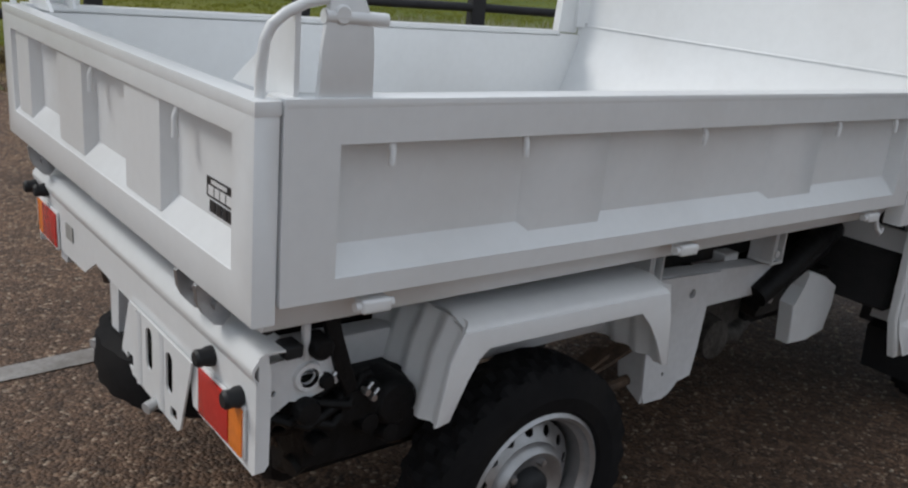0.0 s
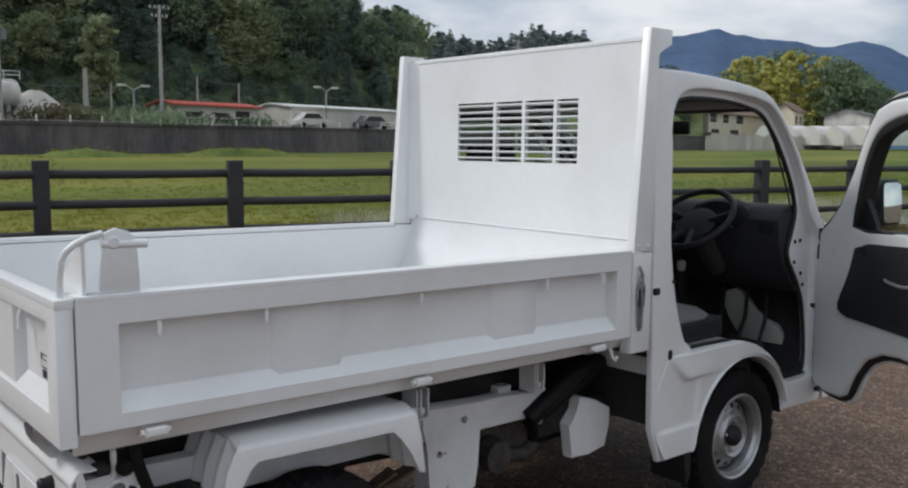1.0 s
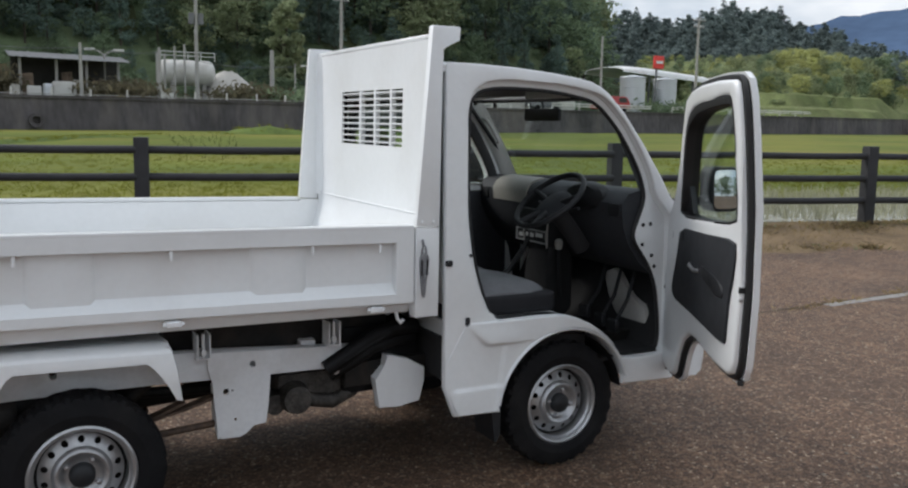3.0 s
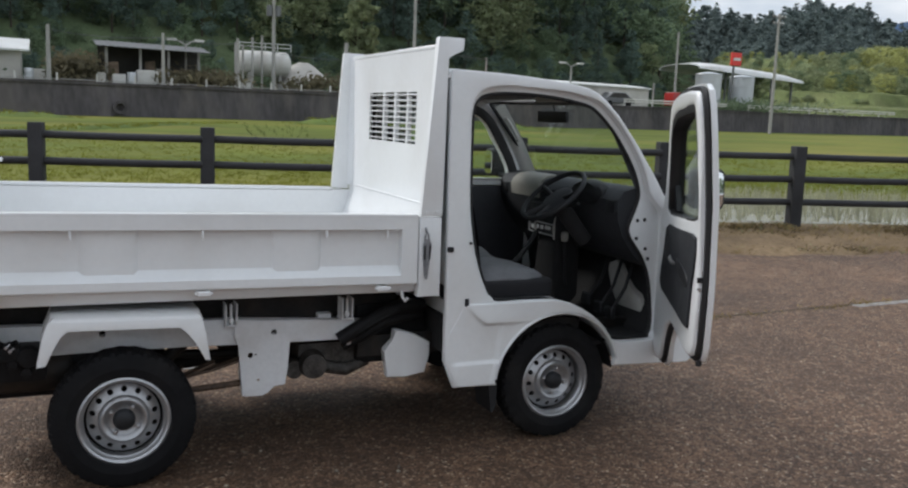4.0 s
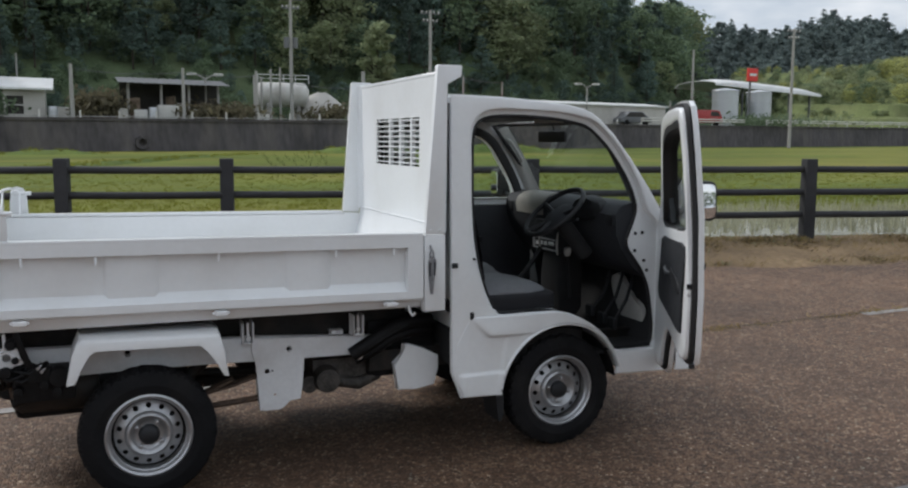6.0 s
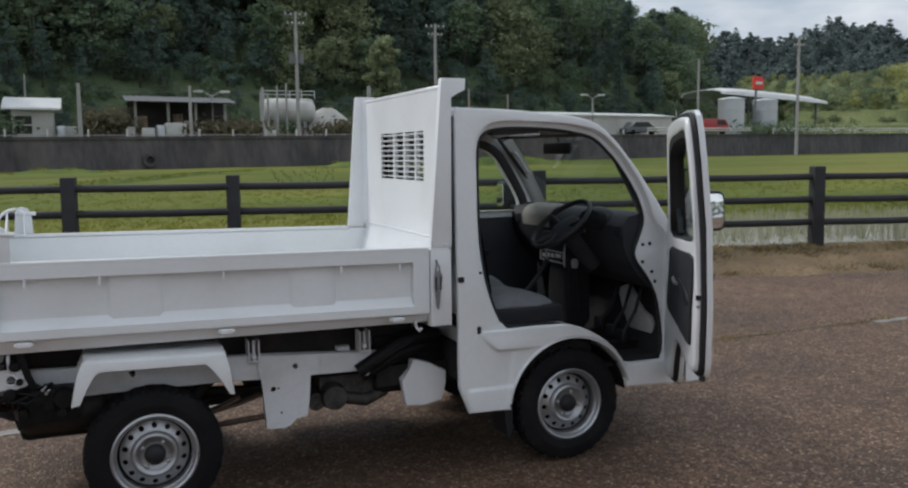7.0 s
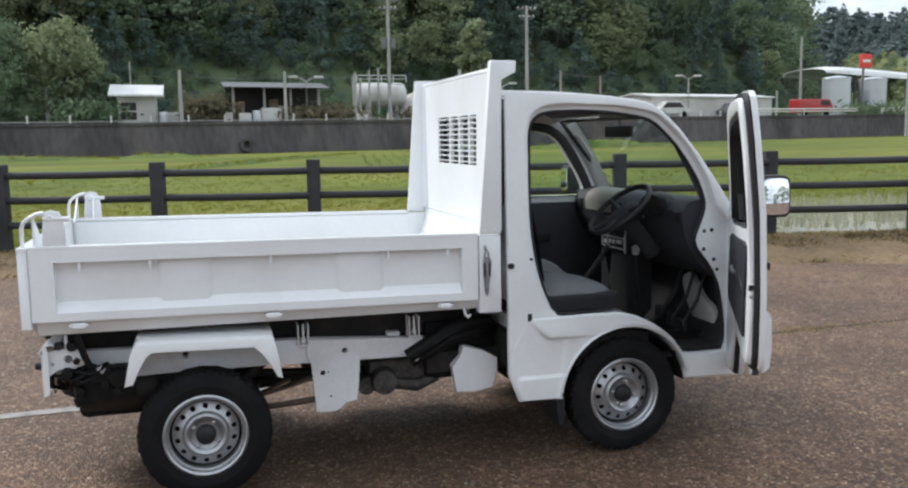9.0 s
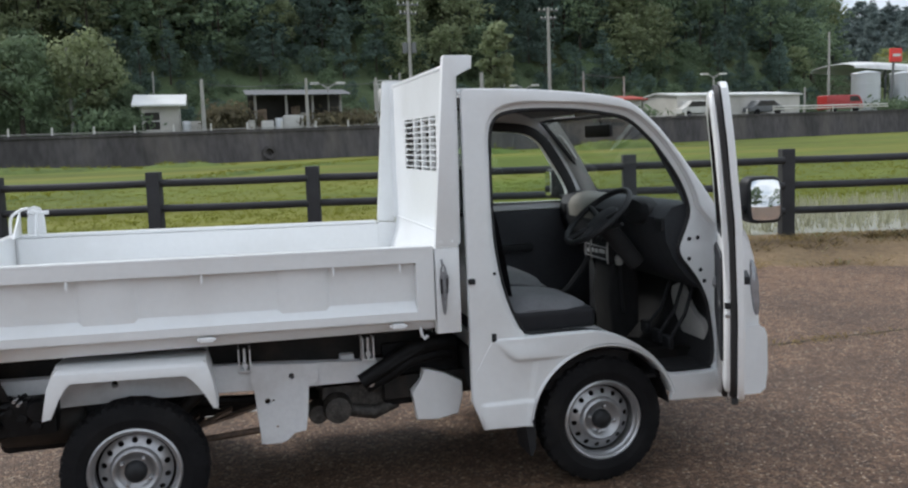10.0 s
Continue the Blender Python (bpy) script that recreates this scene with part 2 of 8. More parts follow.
# hillside greens lifted, the cedars blued as well, to paint in some haze
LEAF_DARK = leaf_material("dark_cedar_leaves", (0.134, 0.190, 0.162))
LEAF_MID = leaf_material("green_leaves", (0.170, 0.228, 0.142))
LEAF_LIGHT = leaf_material("pale_green_leaves", (0.245, 0.285, 0.165))
# far cedars: distance haze is put into this paler, bluer leaf colour
LEAF_HAZED = leaf_material("hazed_cedar_leaves", (0.158, 0.200, 0.196))
LEAF_BUSH = leaf_material("yellow_green_bush_leaves", (0.38, 0.395, 0.165))
LEAF_SHRUB = leaf_material("pale_shrub_leaves", (0.290, 0.330, 0.195), scale=0.2, vary=0.4)
LEAF_YELLOW = leaf_material("yellow_green_bamboo_leaves", (0.48, 0.47, 0.16))
RICE = leaf_material("rice_blades", (0.190, 0.202, 0.036), scale=0.3, vary=0.2)
REED = leaf_material("pale_reed_blades", (0.36, 0.36, 0.26), scale=0.5, vary=0.2)
DRY_GRASS = leaf_material("dry_verge_grass", (0.27, 0.205, 0.095), scale=0.8, vary=0.35)


# ---- mesh tools ----
def finish(name, bm, mat, smooth=35.0):
    bmesh.ops.recalc_face_normals(bm, faces=bm.faces)
    me = bpy.data.meshes.new(name)
    bm.to_mesh(me)
    bm.free()
    if mat is not None:
        me.materials.append(mat)
    if smooth:
        me.polygons.foreach_set("use_smooth", [True] * len(me.polygons))
        me.set_sharp_from_angle(angle=radians(smooth))
    return new(name, me)


def part(name, bm, mat, parent, label="", smooth=40.0):
    """Links a bmesh, given in world metres, as one mesh object under a thing or under one of its parts."""
    ob = finish(name, bm, mat, smooth)
    ob.parent = parent
    if parent.type == "EMPTY":
        ob.matrix_parent_inverse = Matrix.Translation(-parent.location)
    return tagged(ob, label)


def thing(name, at, label, category, group="", kind=""):
    e = new(name)
    e.empty_display_size = 0.1
    e.location = at
    return tagged(e, label, category, group, kind)


def solo(name, bm, mat, label, category, group="", kind="", smooth=35.0):
    return tagged(finish(name, bm, mat, smooth), label, category, group, kind)


def box(bm, x0, x1, y0, y1, z0, z1, b=0.003, seg=1):
    v = [bm.verts.new((x, y, z)) for x in (x0, x1) for y in (y0, y1) for z in (z0, z1)]
    fs = [bm.faces.new([v[i] for i in q]) for q in ((0, 1, 3, 2), (4, 6, 7, 5), (0, 4, 5, 1), (2, 3, 7, 6), (0, 2, 6, 4), (1, 5, 7, 3))]
    if b:
        es = {e for f in fs for e in f.edges}
        r = bmesh.ops.bevel(bm, geom=list(es), offset=b, segments=seg, affect="EDGES", profile=0.7)
        return list({w for f in r["faces"] for w in f.verts} | {w for w in v if w.is_valid})
    return v


def at_axis(axis, u, w, h):
    """A point from two coordinates in the plane across an axis and the place h along it: y -> (x, z), x -> (y, z), z -> (x, y)."""
    return {"y": (u, h, w), "x": (h, u, w), "z": (u, w, h)}[axis]


def plate(bm, outer, axis, a, b, holes=(), bevel=0.0, seg=2):
    """A plate of an outline with holes, between a and b along an axis."""
    loops, edges = [], []
    for pts in (outer, *holes):
        vs = [bm.verts.new(at_axis(axis, u, w, a)) for u, w in pts]
        loops.append(vs)
        edges += [bm.edges.new((vs[i], vs[(i + 1) % len(vs)])) for i in range(len(vs))]
    if holes:
        faces = [g for g in bmesh.ops.triangle_fill(bm, edges=edges, use_beauty=True)["geom"] if isinstance(g, bmesh.types.BMFace)]
    else:
        faces = [bm.faces.new(loops[0])]
    twin = {}
    for vs, pts in zip(loops, (outer, *holes)):
        for v, (u, w) in zip(vs, pts):
            twin[v] = bm.verts.new(at_axis(axis, u, w, b))
    for f in faces:
        bm.faces.new([twin[v] for v in reversed(f.verts)])
    for vs in loops:
        for i in range(len(vs)):
            p, q = vs[i], vs[(i + 1) % len(vs)]
            bm.faces.new((p, twin[p], twin[q], q))
    if bevel:
        bmesh.ops.bevel(bm, geom=edges, offset=bevel, segments=seg, affect="EDGES", profile=0.5)


def ring_pts(cu, cw, r, n=16, start=0.0):
    return [(cu + r * math.cos(start + 2 * math.pi * i / n), cw + r * math.sin(start + 2 * math.pi * i / n)) for i in range(n)]


def offset_loop(pts, d):
    """Moves a closed outline outwards by d (inwards where negative)."""
    area = sum(p[0] * q[1] - q[0] * p[1] for p, q in zip(pts, pts[1:] + pts[:1]))
    s, out = (1 if area > 0 else -1), []
    for i, (u, w) in enumerate(pts):
        (u0, w0), (u1, w1) = pts[i - 1], pts[(i + 1) % len(pts)]
        tu, tw = u1 - u0, w1 - w0
        k = math.hypot(tu, tw) or 1.0
        out.append((u + s * d * tw / k, w - s * d * tu / k))
    return out


def smooth_loop(pts, times=1):
    """Rounds a closed outline by cutting its corners."""
    for _ in range(times):
        out = []
        for i, (u, w) in enumerate(pts):
            u2, w2 = pts[(i + 1) % len(pts)]
            out += [(u * 0.78 + u2 * 0.22, w * 0.78 + w2 * 0.22), (u * 0.22 + u2 * 0.78, w * 0.22 + w2 * 0.78)]
        pts = out
    return pts


def round_rect(u0, u1, w0, w1, r, n=5):
    out = []
    for cu, cw, s in ((u1 - r, w1 - r, 0), (u0 + r, w1 - r, 90), (u0 + r, w0 + r, 180), (u1 - r, w0 + r, 270)):
        out += [(cu + r * math.cos(radians(s + 90 * i / (n - 1))), cw + r * math.sin(radians(s + 90 * i / (n - 1)))) for i in range(n)]
    return out


def tube(bm, pts, r, n=10, cap=True, taper=None):
    """A round tube through points."""
    pts = [Vector(p) for p in pts]
    rings, side = [], None
    for i, p in enumerate(pts):
        d = (pts[min(i + 1, len(pts) - 1)] - pts[max(i - 1, 0)]).normalized()
        if side is None:
            side = d.orthogonal().normalized()
        side = (side - d * side.dot(d)).normalized()
        up = d.cross(side)
        rr = r if taper is None else r + (taper - r) * i / (len(pts) - 1)
        rings.append([bm.verts.new(p + side * rr * math.cos(2 * math.pi * k / n) + up * rr * math.sin(2 * math.pi * k / n)) for k in range(n)])
    for a, b in zip(rings, rings[1:]):
        for k in range(n):
            bm.faces.new((a[k], a[(k + 1) % n], b[(k + 1) % n], b[k]))
    if cap:
        bm.faces.new(list(reversed(rings[0])))
        bm.faces.new(rings[-1])


def revolve(bm, profile, centre, axis="y", n=32, wave=None, closed=False):
    """Turns a profile of (radius, place along the axis) round an axis; a radius of 0 closes the end."""
    cx, cy, cz = centre
    rings = []
    for j, (r, h) in enumerate(profile):
        if r <= 1e-6:
            o = {"y": (0, h, 0), "x": (h, 0, 0), "z": (0, 0, h)}[axis]
            rings.append([bm.verts.new((cx + o[0], cy + o[1], cz + o[2]))])
            continue
        vs = []
        for k in range(n):
            a = 2 * math.pi * k / n
            rr = r + (wave(j, k) if wave else 0.0)
            u, w = rr * math.cos(a), rr * math.sin(a)
            o = {"y": (u, h, w), "x": (h, u, w), "z": (u, w, h)}[axis]
            vs.append(bm.verts.new((cx + o[0], cy + o[1], cz + o[2])))
        rings.append(vs)
    pairs = list(zip(rings, rings[1:])) + ([(rings[-1], rings[0])] if closed else [])
    for a, b in pairs:
        for k in range(n):
            k2 = (k + 1) % n
            if len(a) == 1:
                bm.faces.new((a[0], b[k2], b[k]))
            elif len(b) == 1:
                bm.faces.new((a[k], a[k2], b[0]))
            else:
                bm.faces.new((a[k], a[k2], b[k2], b[k]))


def shift(bm, fn):
    for v in bm.verts:
        v.co = fn(v.co)


def grid_sheet(bm, rows):
    """A sheet through rows of points."""
    vs = [[bm.verts.new(p) for p in row] for row in rows]
    for a, b in zip(vs, vs[1:]):
        for k in range(len(a) - 1):
            bm.faces.new((a[k], a[k + 1], b[k + 1], b[k]))
    return vs


def thicken(bm, d):
    """Gives a sheet a thickness d along its normals."""
    bmesh.ops.recalc_face_normals(bm, faces=bm.faces)
    bmesh.ops.solidify(bm, geom=list(bm.faces), thickness=d)

# ---- the tipper truck: x runs forward from the rear axle, y = 0 is the outside of its right-hand side ----
truck = thing("dump_truck", (0.95, 0.70, 0.0), "small white tipper truck with its door open, parked on asphalt", "truck")
WIDE = 1.40
TILT_BED = -0.0153


def bed_tilt(co):
    return Vector((co.x, co.y, co.z + TILT_BED * (co.x - 0.35)))


def flip(y, far):
    return WIDE - y if far else y


def side_gate(far):
    """A folding side of the bed: a pressed panel inside a frame, with stakes, rope hooks, hinges."""
    def span(a, b):
        return sorted((flip(a, far), flip(b, far)))
    bm = bmesh.new()
    outer = [(-0.6195, 0.795), (1.180, 0.795), (1.180, 1.075), (1.172, 1.085), (-0.612, 1.085), (-0.6195, 1.077)]
    hole = [(-0.532, 0.828), (1.108, 0.828), (1.108, 1.025), (-0.532, 1.025)]
    a, b = flip(0.0, far), flip(0.043, far)
    plate(bm, outer, "y", a, b, [hole], bevel=0.0)
    y0, y1 = span(0.040, 0.052)
    box(bm, -0.606, 1.186, y0, y1, 0.80, 1.07, 0)
    y0, y1 = span(-0.0006, 0.054)
    box(bm, -0.619, 1.180, y0, y1, 1.074, 1.089, 0.005, 2)
    # sloping ledge along the foot of the pressing
    vs = [bm.verts.new((x, flip(y, far), z)) for x in (-0.532, 1.108) for y, z in ((0.0005, 0.826), (0.041, 0.868), (0.041, 0.826))]
    bm.faces.new((vs[0], vs[3], vs[4], vs[1]))
    bm.faces.new((vs[0], vs[1], vs[2])), bm.faces.new((vs[3], vs[5], vs[4]))
    shift(bm, bed_tilt)
    gate = part("side_gate", bm, WHITE, truck)
    for x0, x1 in ((-0.155, 0.058), (0.562, 0.768)):
        bm = bmesh.new()
        rows = [[(x, flip(y, far), z) for x, y in ((x0, 0.041), (x0 + 0.020, 0.026), (x1 - 0.020, 0.026), (x1, 0.041))] for z in (0.845, 1.026)]
        grid_sheet(bm, rows)
        shift(bm, bed_tilt)
        part("stake_pressing", bm, WHITE, gate)
    if not far:
        for x in (-0.441, -0.179, 0.291, 0.783, 1.045):
            bm = bmesh.new()
            tube(bm, [(x, 0.036, 1.03), (x, 0.012, 1.026), (x, 0.006, 1.012), (x, 0.006, 0.990)], 0.0055)
            shift(bm, bed_tilt)
            part("rope_hook", bm, WHITE, gate)
    for x in (-0.456, 0.294, 1.030):
        bm = bmesh.new()
        y0, y1 = span(-0.004, 0.026)
        box(bm, x - 0.026, x + 0.026, y0, y1, 0.763, 0.785, 0.006, 3)
        tube(bm, [(x - 0.034, flip(0.009, far), 0.773), (x + 0.034, flip(0.009, far), 0.773)], 0.008)
        shift(bm, bed_tilt)
        part("hinge", bm, WHITE, gate)
    return gate


def latch(far):
    """The over-centre latch that holds a side gate to the front post."""
    y = flip(-0.004, far)
    s = -1 if not far else 1
    bm = bmesh.new()
    plate(bm, smooth_loop([(1.211, 0.800), (1.221, 0.798), (1.229, 0.88), (1.237, 0.930), (1.236, 0.956), (1.224, 0.972), (1.208, 0.968), (1.199, 0.945), (1.203, 0.89)]), "y", y, y + s * 0.012, bevel=0.003)
    tube(bm, [(1.206, y + s * 0.008, 0.955), (1.207, y + s * 0.012, 0.985), (1.214, y + s * 0.014, 1.006), (1.222, y + s * 0.012, 0.990), (1.228, y + s * 0.008, 0.955)], 0.004)
    tube(bm, [(1.216, y + s * 0.010, 0.955), (1.216, y + s * 0.018, 0.90), (1.216, y + s * 0.014, 0.81)], 0.006, taper=0.004)
    tube(bm, [(1.212, y + s * 0.012, 1.000), (1.210, y + s * 0.006, 1.022)], 0.005)
    gate_latch = part("gate_latch", bm, LATCH_GREY, truck, "dull grey over-centre gate latch")
    for x in (1.2055, 1.229):
        bm = bmesh.new()
        plate(bm, round_rect(x - 0.0035, x + 0.0035, 0.885, 0.945, 0.003), "y", y + s * 0.0105, y + s * 0.0135)
        part("latch_slot", bm, BLACK, gate_latch)


for far in (False, True):
    side_gate(far)
    latch(far)
    # front corner post and headboard wing
    bm = bmesh.new()
    y0, y1 = flip(-0.002, far), flip(0.048, far)
    plate(bm, [(1.187, 0.720), (1.286, 0.720), (1.286, 1.062), (1.187, 1.066)], "y", y0, y1, bevel=0.004)
    part("corner_post", bm, WHITE, truck)
    bm = bmesh.new()
    wing = [(1.190, 1.070), (1.286, 1.066), (1.286, 1.40), (1.290, 1.735), (1.318, 1.752), (1.362, 1.766), (1.366, 1.812), (1.362, 1.818), (1.253, 1.818), (1.248, 1.812)]
    plate(bm, wing, "y", flip(0.0, far), flip(0.032, far), bevel=0.004)
    for x in (1.215, 1.262):
        tube(bm, [(x, flip(-0.006, far), 1.086), (x, flip(0.01, far), 1.086)], 0.007)
    part("headboard_wing", bm, WHITE, truck)

# bed floor, sills and the tray's ribs
bm = bmesh.new()
box(bm, -0.60, 1.285, 0.03, 1.37, 0.782, 0.800, 0)
shift(bm, bed_tilt)
part("bed_floor", bm, WHITE, truck)
for far in (False, True):
    bm = bmesh.new()
    plate(bm, [(flip(y, far), z) for y, z in ((0.040, 0.800), (0.042, 0.785), (0.064, 0.741), (0.070, 0.737), (0.085, 0.737), (0.085, 0.800))], "x", -0.612, 1.20)
    for v in bm.verts:
        v.co.z += 0.0075 * (v.co.x - 0.35) * (v.co.z < 0.76)
    shift(bm, bed_tilt)
    part("bed_sill", bm, WHITE, truck, smooth=20)
for x in np.linspace(-0.5, 1.2, 8):
    bm = bmesh.new()
    box(bm, x - 0.025, x + 0.025, 0.16, 1.24, 0.725, 0.781, 0.003)
    shift(bm, bed_tilt)
    part("bed_crossbeam", bm, CHASSIS_WHITE, truck)
for y in (0.40, 0.98):
    bm = bmesh.new()
    box(bm, -0.58, 1.25, y - 0.03, y + 0.03, 0.665, 0.725, 0.003)
    shift(bm, bed_tilt)
    part("bed_beam", bm, CHASSIS_WHITE, truck)

bm = bmesh.new()
tube(bm, [(1.125, 0.040, 0.745), (1.128, 0.032, 0.715), (1.140, 0.028, 0.700), (1.152, 0.030, 0.712)], 0.007, 8)
part("bed_hook", bm, CHASSIS_WHITE, truck)

# headboard: a panel with a louvred opening, its foot bent back towards the bed
LV = (0.360, 1.043, 1.358, 1.598)
bm = bmesh.new()
plate(bm, [(0.030, 1.075), (1.370, 1.075), (1.370, 1.795), (0.030, 1.795)], "x", 1.290, 1.301, [[(LV[0], LV[2]), (LV[1], LV[2]), (LV[1], LV[3]), (LV[0], LV[3])]])
box(bm, 1.286, 1.318, 0.030, 1.370, 1.780, 1.798, 0.004)
rows = [[(x, y, z) for y in (0.034, 1.366)] for x, z in ((1.290, 1.090), (1.288, 1.066), (1.281, 1.03), (1.266, 0.98), (1.243, 0.92), (1.215, 0.86), (1.185, 0.795))]
grid_sheet(bm, rows)


def lean_forward(co):
    return Vector((co.x + 0.010 * max(co.z - 1.09, 0.0), co.y, co.z))


shift(bm, lean_forward)
headboard = part("headboard", bm, WHITE, truck)
bm = bmesh.new()
box(bm, 1.2855, 1.2925, 0.034, 1.366, 1.096, 1.101, 0.001)
part("seam_flange", bm, WHITE, headboard)
for far in (False, True):
    bm = bmesh.new()
    grid_sheet(bm, [[(x + 0.010 * (z - 1.09), flip(y, far), z) for x, y in ((1.268, 0.033), (1.278, 0.034), (1.2905, 0.074), (1.2915, 0.080))] for z in (1.09, 1.792)])
    thicken(bm, 0.002)
    part("corner_fold", bm, WHITE, headboard, smooth=20)
for k in range(9):
    z = LV[2] + (LV[3] - LV[2]) * (k + 0.5) / 9
    bm = bmesh.new()
    vs = [bm.verts.new((x, y, zz)) for y in LV[:2] for x, zz in ((1.288, z + 0.0005), (1.289, z + 0.0050), (1.311, z - 0.0005), (1.310, z - 0.0050))]
    for q in ((0, 1, 5, 4), (1, 2, 6, 5), (2, 3, 7, 6), (3, 0, 4, 7), (0, 3, 2, 1), (4, 5, 6, 7)):
        bm.faces.new([vs[i] for i in q])
    shift(bm, lean_forward)
    part("louvre_slat", bm, WHITE, headboard, smooth=0)
for y in (0.475, 0.645, 0.812):
    bm = bmesh.new()
    box(bm, 1.287, 1.311, y - 0.009, y + 0.009, LV[2], LV[3], 0.002)
    shift(bm, lean_forward)
    part("louvre_bar", bm, WHITE, headboard)
for y, z in ((0.075, 1.10), (1.325, 1.10)):
    bm = bmesh.new()
    revolve(bm, [(0, -0.004), (0.007, -0.004), (0.008, 0.0)], (1.291, y, z), "x", 10)
    part("bolt_head", bm, STEEL, headboard)

# tailgate
bm = bmesh.new()
TG = -0.660
plate(bm, [(0.004, 0.785), (1.396, 0.785), (1.396, 1.088), (1.388, 1.097), (0.012, 1.097), (0.004, 1.088)], "x", TG, TG + 0.036, [[(0.074, 0.850), (1.326, 0.850), (1.326, 1.046), (0.074, 1.046)]], bevel=0.003)
box(bm, TG + 0.030, TG + 0.038, 0.010, 1.39, 0.79, 1.085, 0)
box(bm, TG - 0.001, TG + 0.039, 0.0025, 1.3975, 1.080, 1.101, 0.005, 2)
vs = [bm.verts.new((TG + x, y, z)) for y in (0.074, 1.326) for x, z in ((0.002, 0.849), (0.031, 0.890), (0.031, 0.849))]
bm.faces.new((vs[0], vs[1], vs[4], vs[3])), bm.faces.new((vs[0], vs[2], vs[1])), bm.faces.new((vs[3], vs[4], vs[5]))
tailgate = part("tailgate", bm, WHITE, truck)
for y0, y1 in ((0.325, 0.545), (0.745, 0.965), (1.150, 1.315)):
    bm = bmesh.new()
    grid_sheet(bm, [[(TG + x, y, z) for y, x in ((y0 + 0.018, 0.031), (y0 + 0.034, 0.006), (y1 - 0.016, 0.006), (y1, 0.031))] for z in (0.858, 1.047)])
    part("stake_pressing", bm, WHITE, tailgate)
for y in (0.288, 0.715):
    bm = bmesh.new()
    tube(bm, [(TG + 0.028, y, 1.045), (TG + 0.008, y, 1.041), (TG + 0.004, y, 1.028), (TG + 0.004, y, 0.996)], 0.0055)
    part("rope_hook", bm, WHITE, tailgate)
bm = bmesh.new()
box(bm, TG + 0.0285, TG + 0.0300, 0.128, 0.224, 0.918, 0.950, 0)
sticker = part("sticker", bm, LABEL_BLACK, tailgate, "small black sticker with pale printed bars")
for y0, y1, z0, z1 in ((0.150, 0.205, 0.941, 0.947), (0.132, 0.150, 0.922, 0.937), (0.154, 0.172, 0.922, 0.937), (0.176, 0.192, 0.922, 0.937), (0.196, 0.216, 0.922, 0.937)):
    bm = bmesh.new()
    box(bm, TG + 0.0275, TG + 0.0287, y0, y1, z0, z1, 0)
    part("printed_bar", bm, LABEL_WHITE, sticker)
for y0, y1 in ((0.132, 0.146), (0.150, 0.166), (0.171, 0.187), (0.192, 0.212)):
    bm = bmesh.new()
    box(bm, TG + 0.0280, TG + 0.0300, y0, y1, 0.896, 0.914, 0)
    part("printed_bar", bm, LABEL_BLACK, sticker)

# corner brackets with the upper pivots of the tailgate
for far in (False, True):
    f = lambda y: flip(y, far)
    bm = bmesh.new()
    plate(bm, [(-0.568, 1.100), (-0.480, 1.096), (-0.482, 1.165), (-0.486, 1.205), (-0.500, 1.234), (-0.530, 1.243), (-0.554, 1.234), (-0.563, 1.17)], "y", f(0.006), f(0.014), bevel=0.002)
    plate(bm, [(f(0.014), 1.098), (f(0.205), 1.098), (f(0.030), 1.206), (f(0.014), 1.215)], "x", -0.600, -0.592, bevel=0.0)
    plate(bm, [(f(0.014), 1.098), (f(0.10), 1.098), (f(0.05), 1.19), (f(0.014), 1.21)], "x", -0.520, -0.513, bevel=0.0)
    revolve(bm, [(0, -0.012), (0.011, -0.012), (0.014, -0.008), (0.014, 0.012), (0.011, 0.02), (0, 0.02)], (-0.535, f(0.014), 1.212), "y", 18)
    bracket = part("pivot_bracket", bm, WHITE, truck)
    bm = bmesh.new()
    tube(bm, [(-0.640, f(0.032), 1.096), (-0.640, f(0.028), 1.14), (-0.638, f(0.024), 1.175), (-0.630, f(0.020), 1.196), (-0.612, f(0.016), 1.212), (-0.585, f(0.012), 1.226), (-0.556, f(0.012), 1.232)], 0.0076)
    part("pivot_arm", bm, WHITE, bracket)
    bm = bmesh.new()
    tube(bm, [(-0.560, f(0.012), 1.210), (-0.463, f(0.010), 1.206)], 0.010)
    part("pivot_pin", bm, WHITE, bracket)

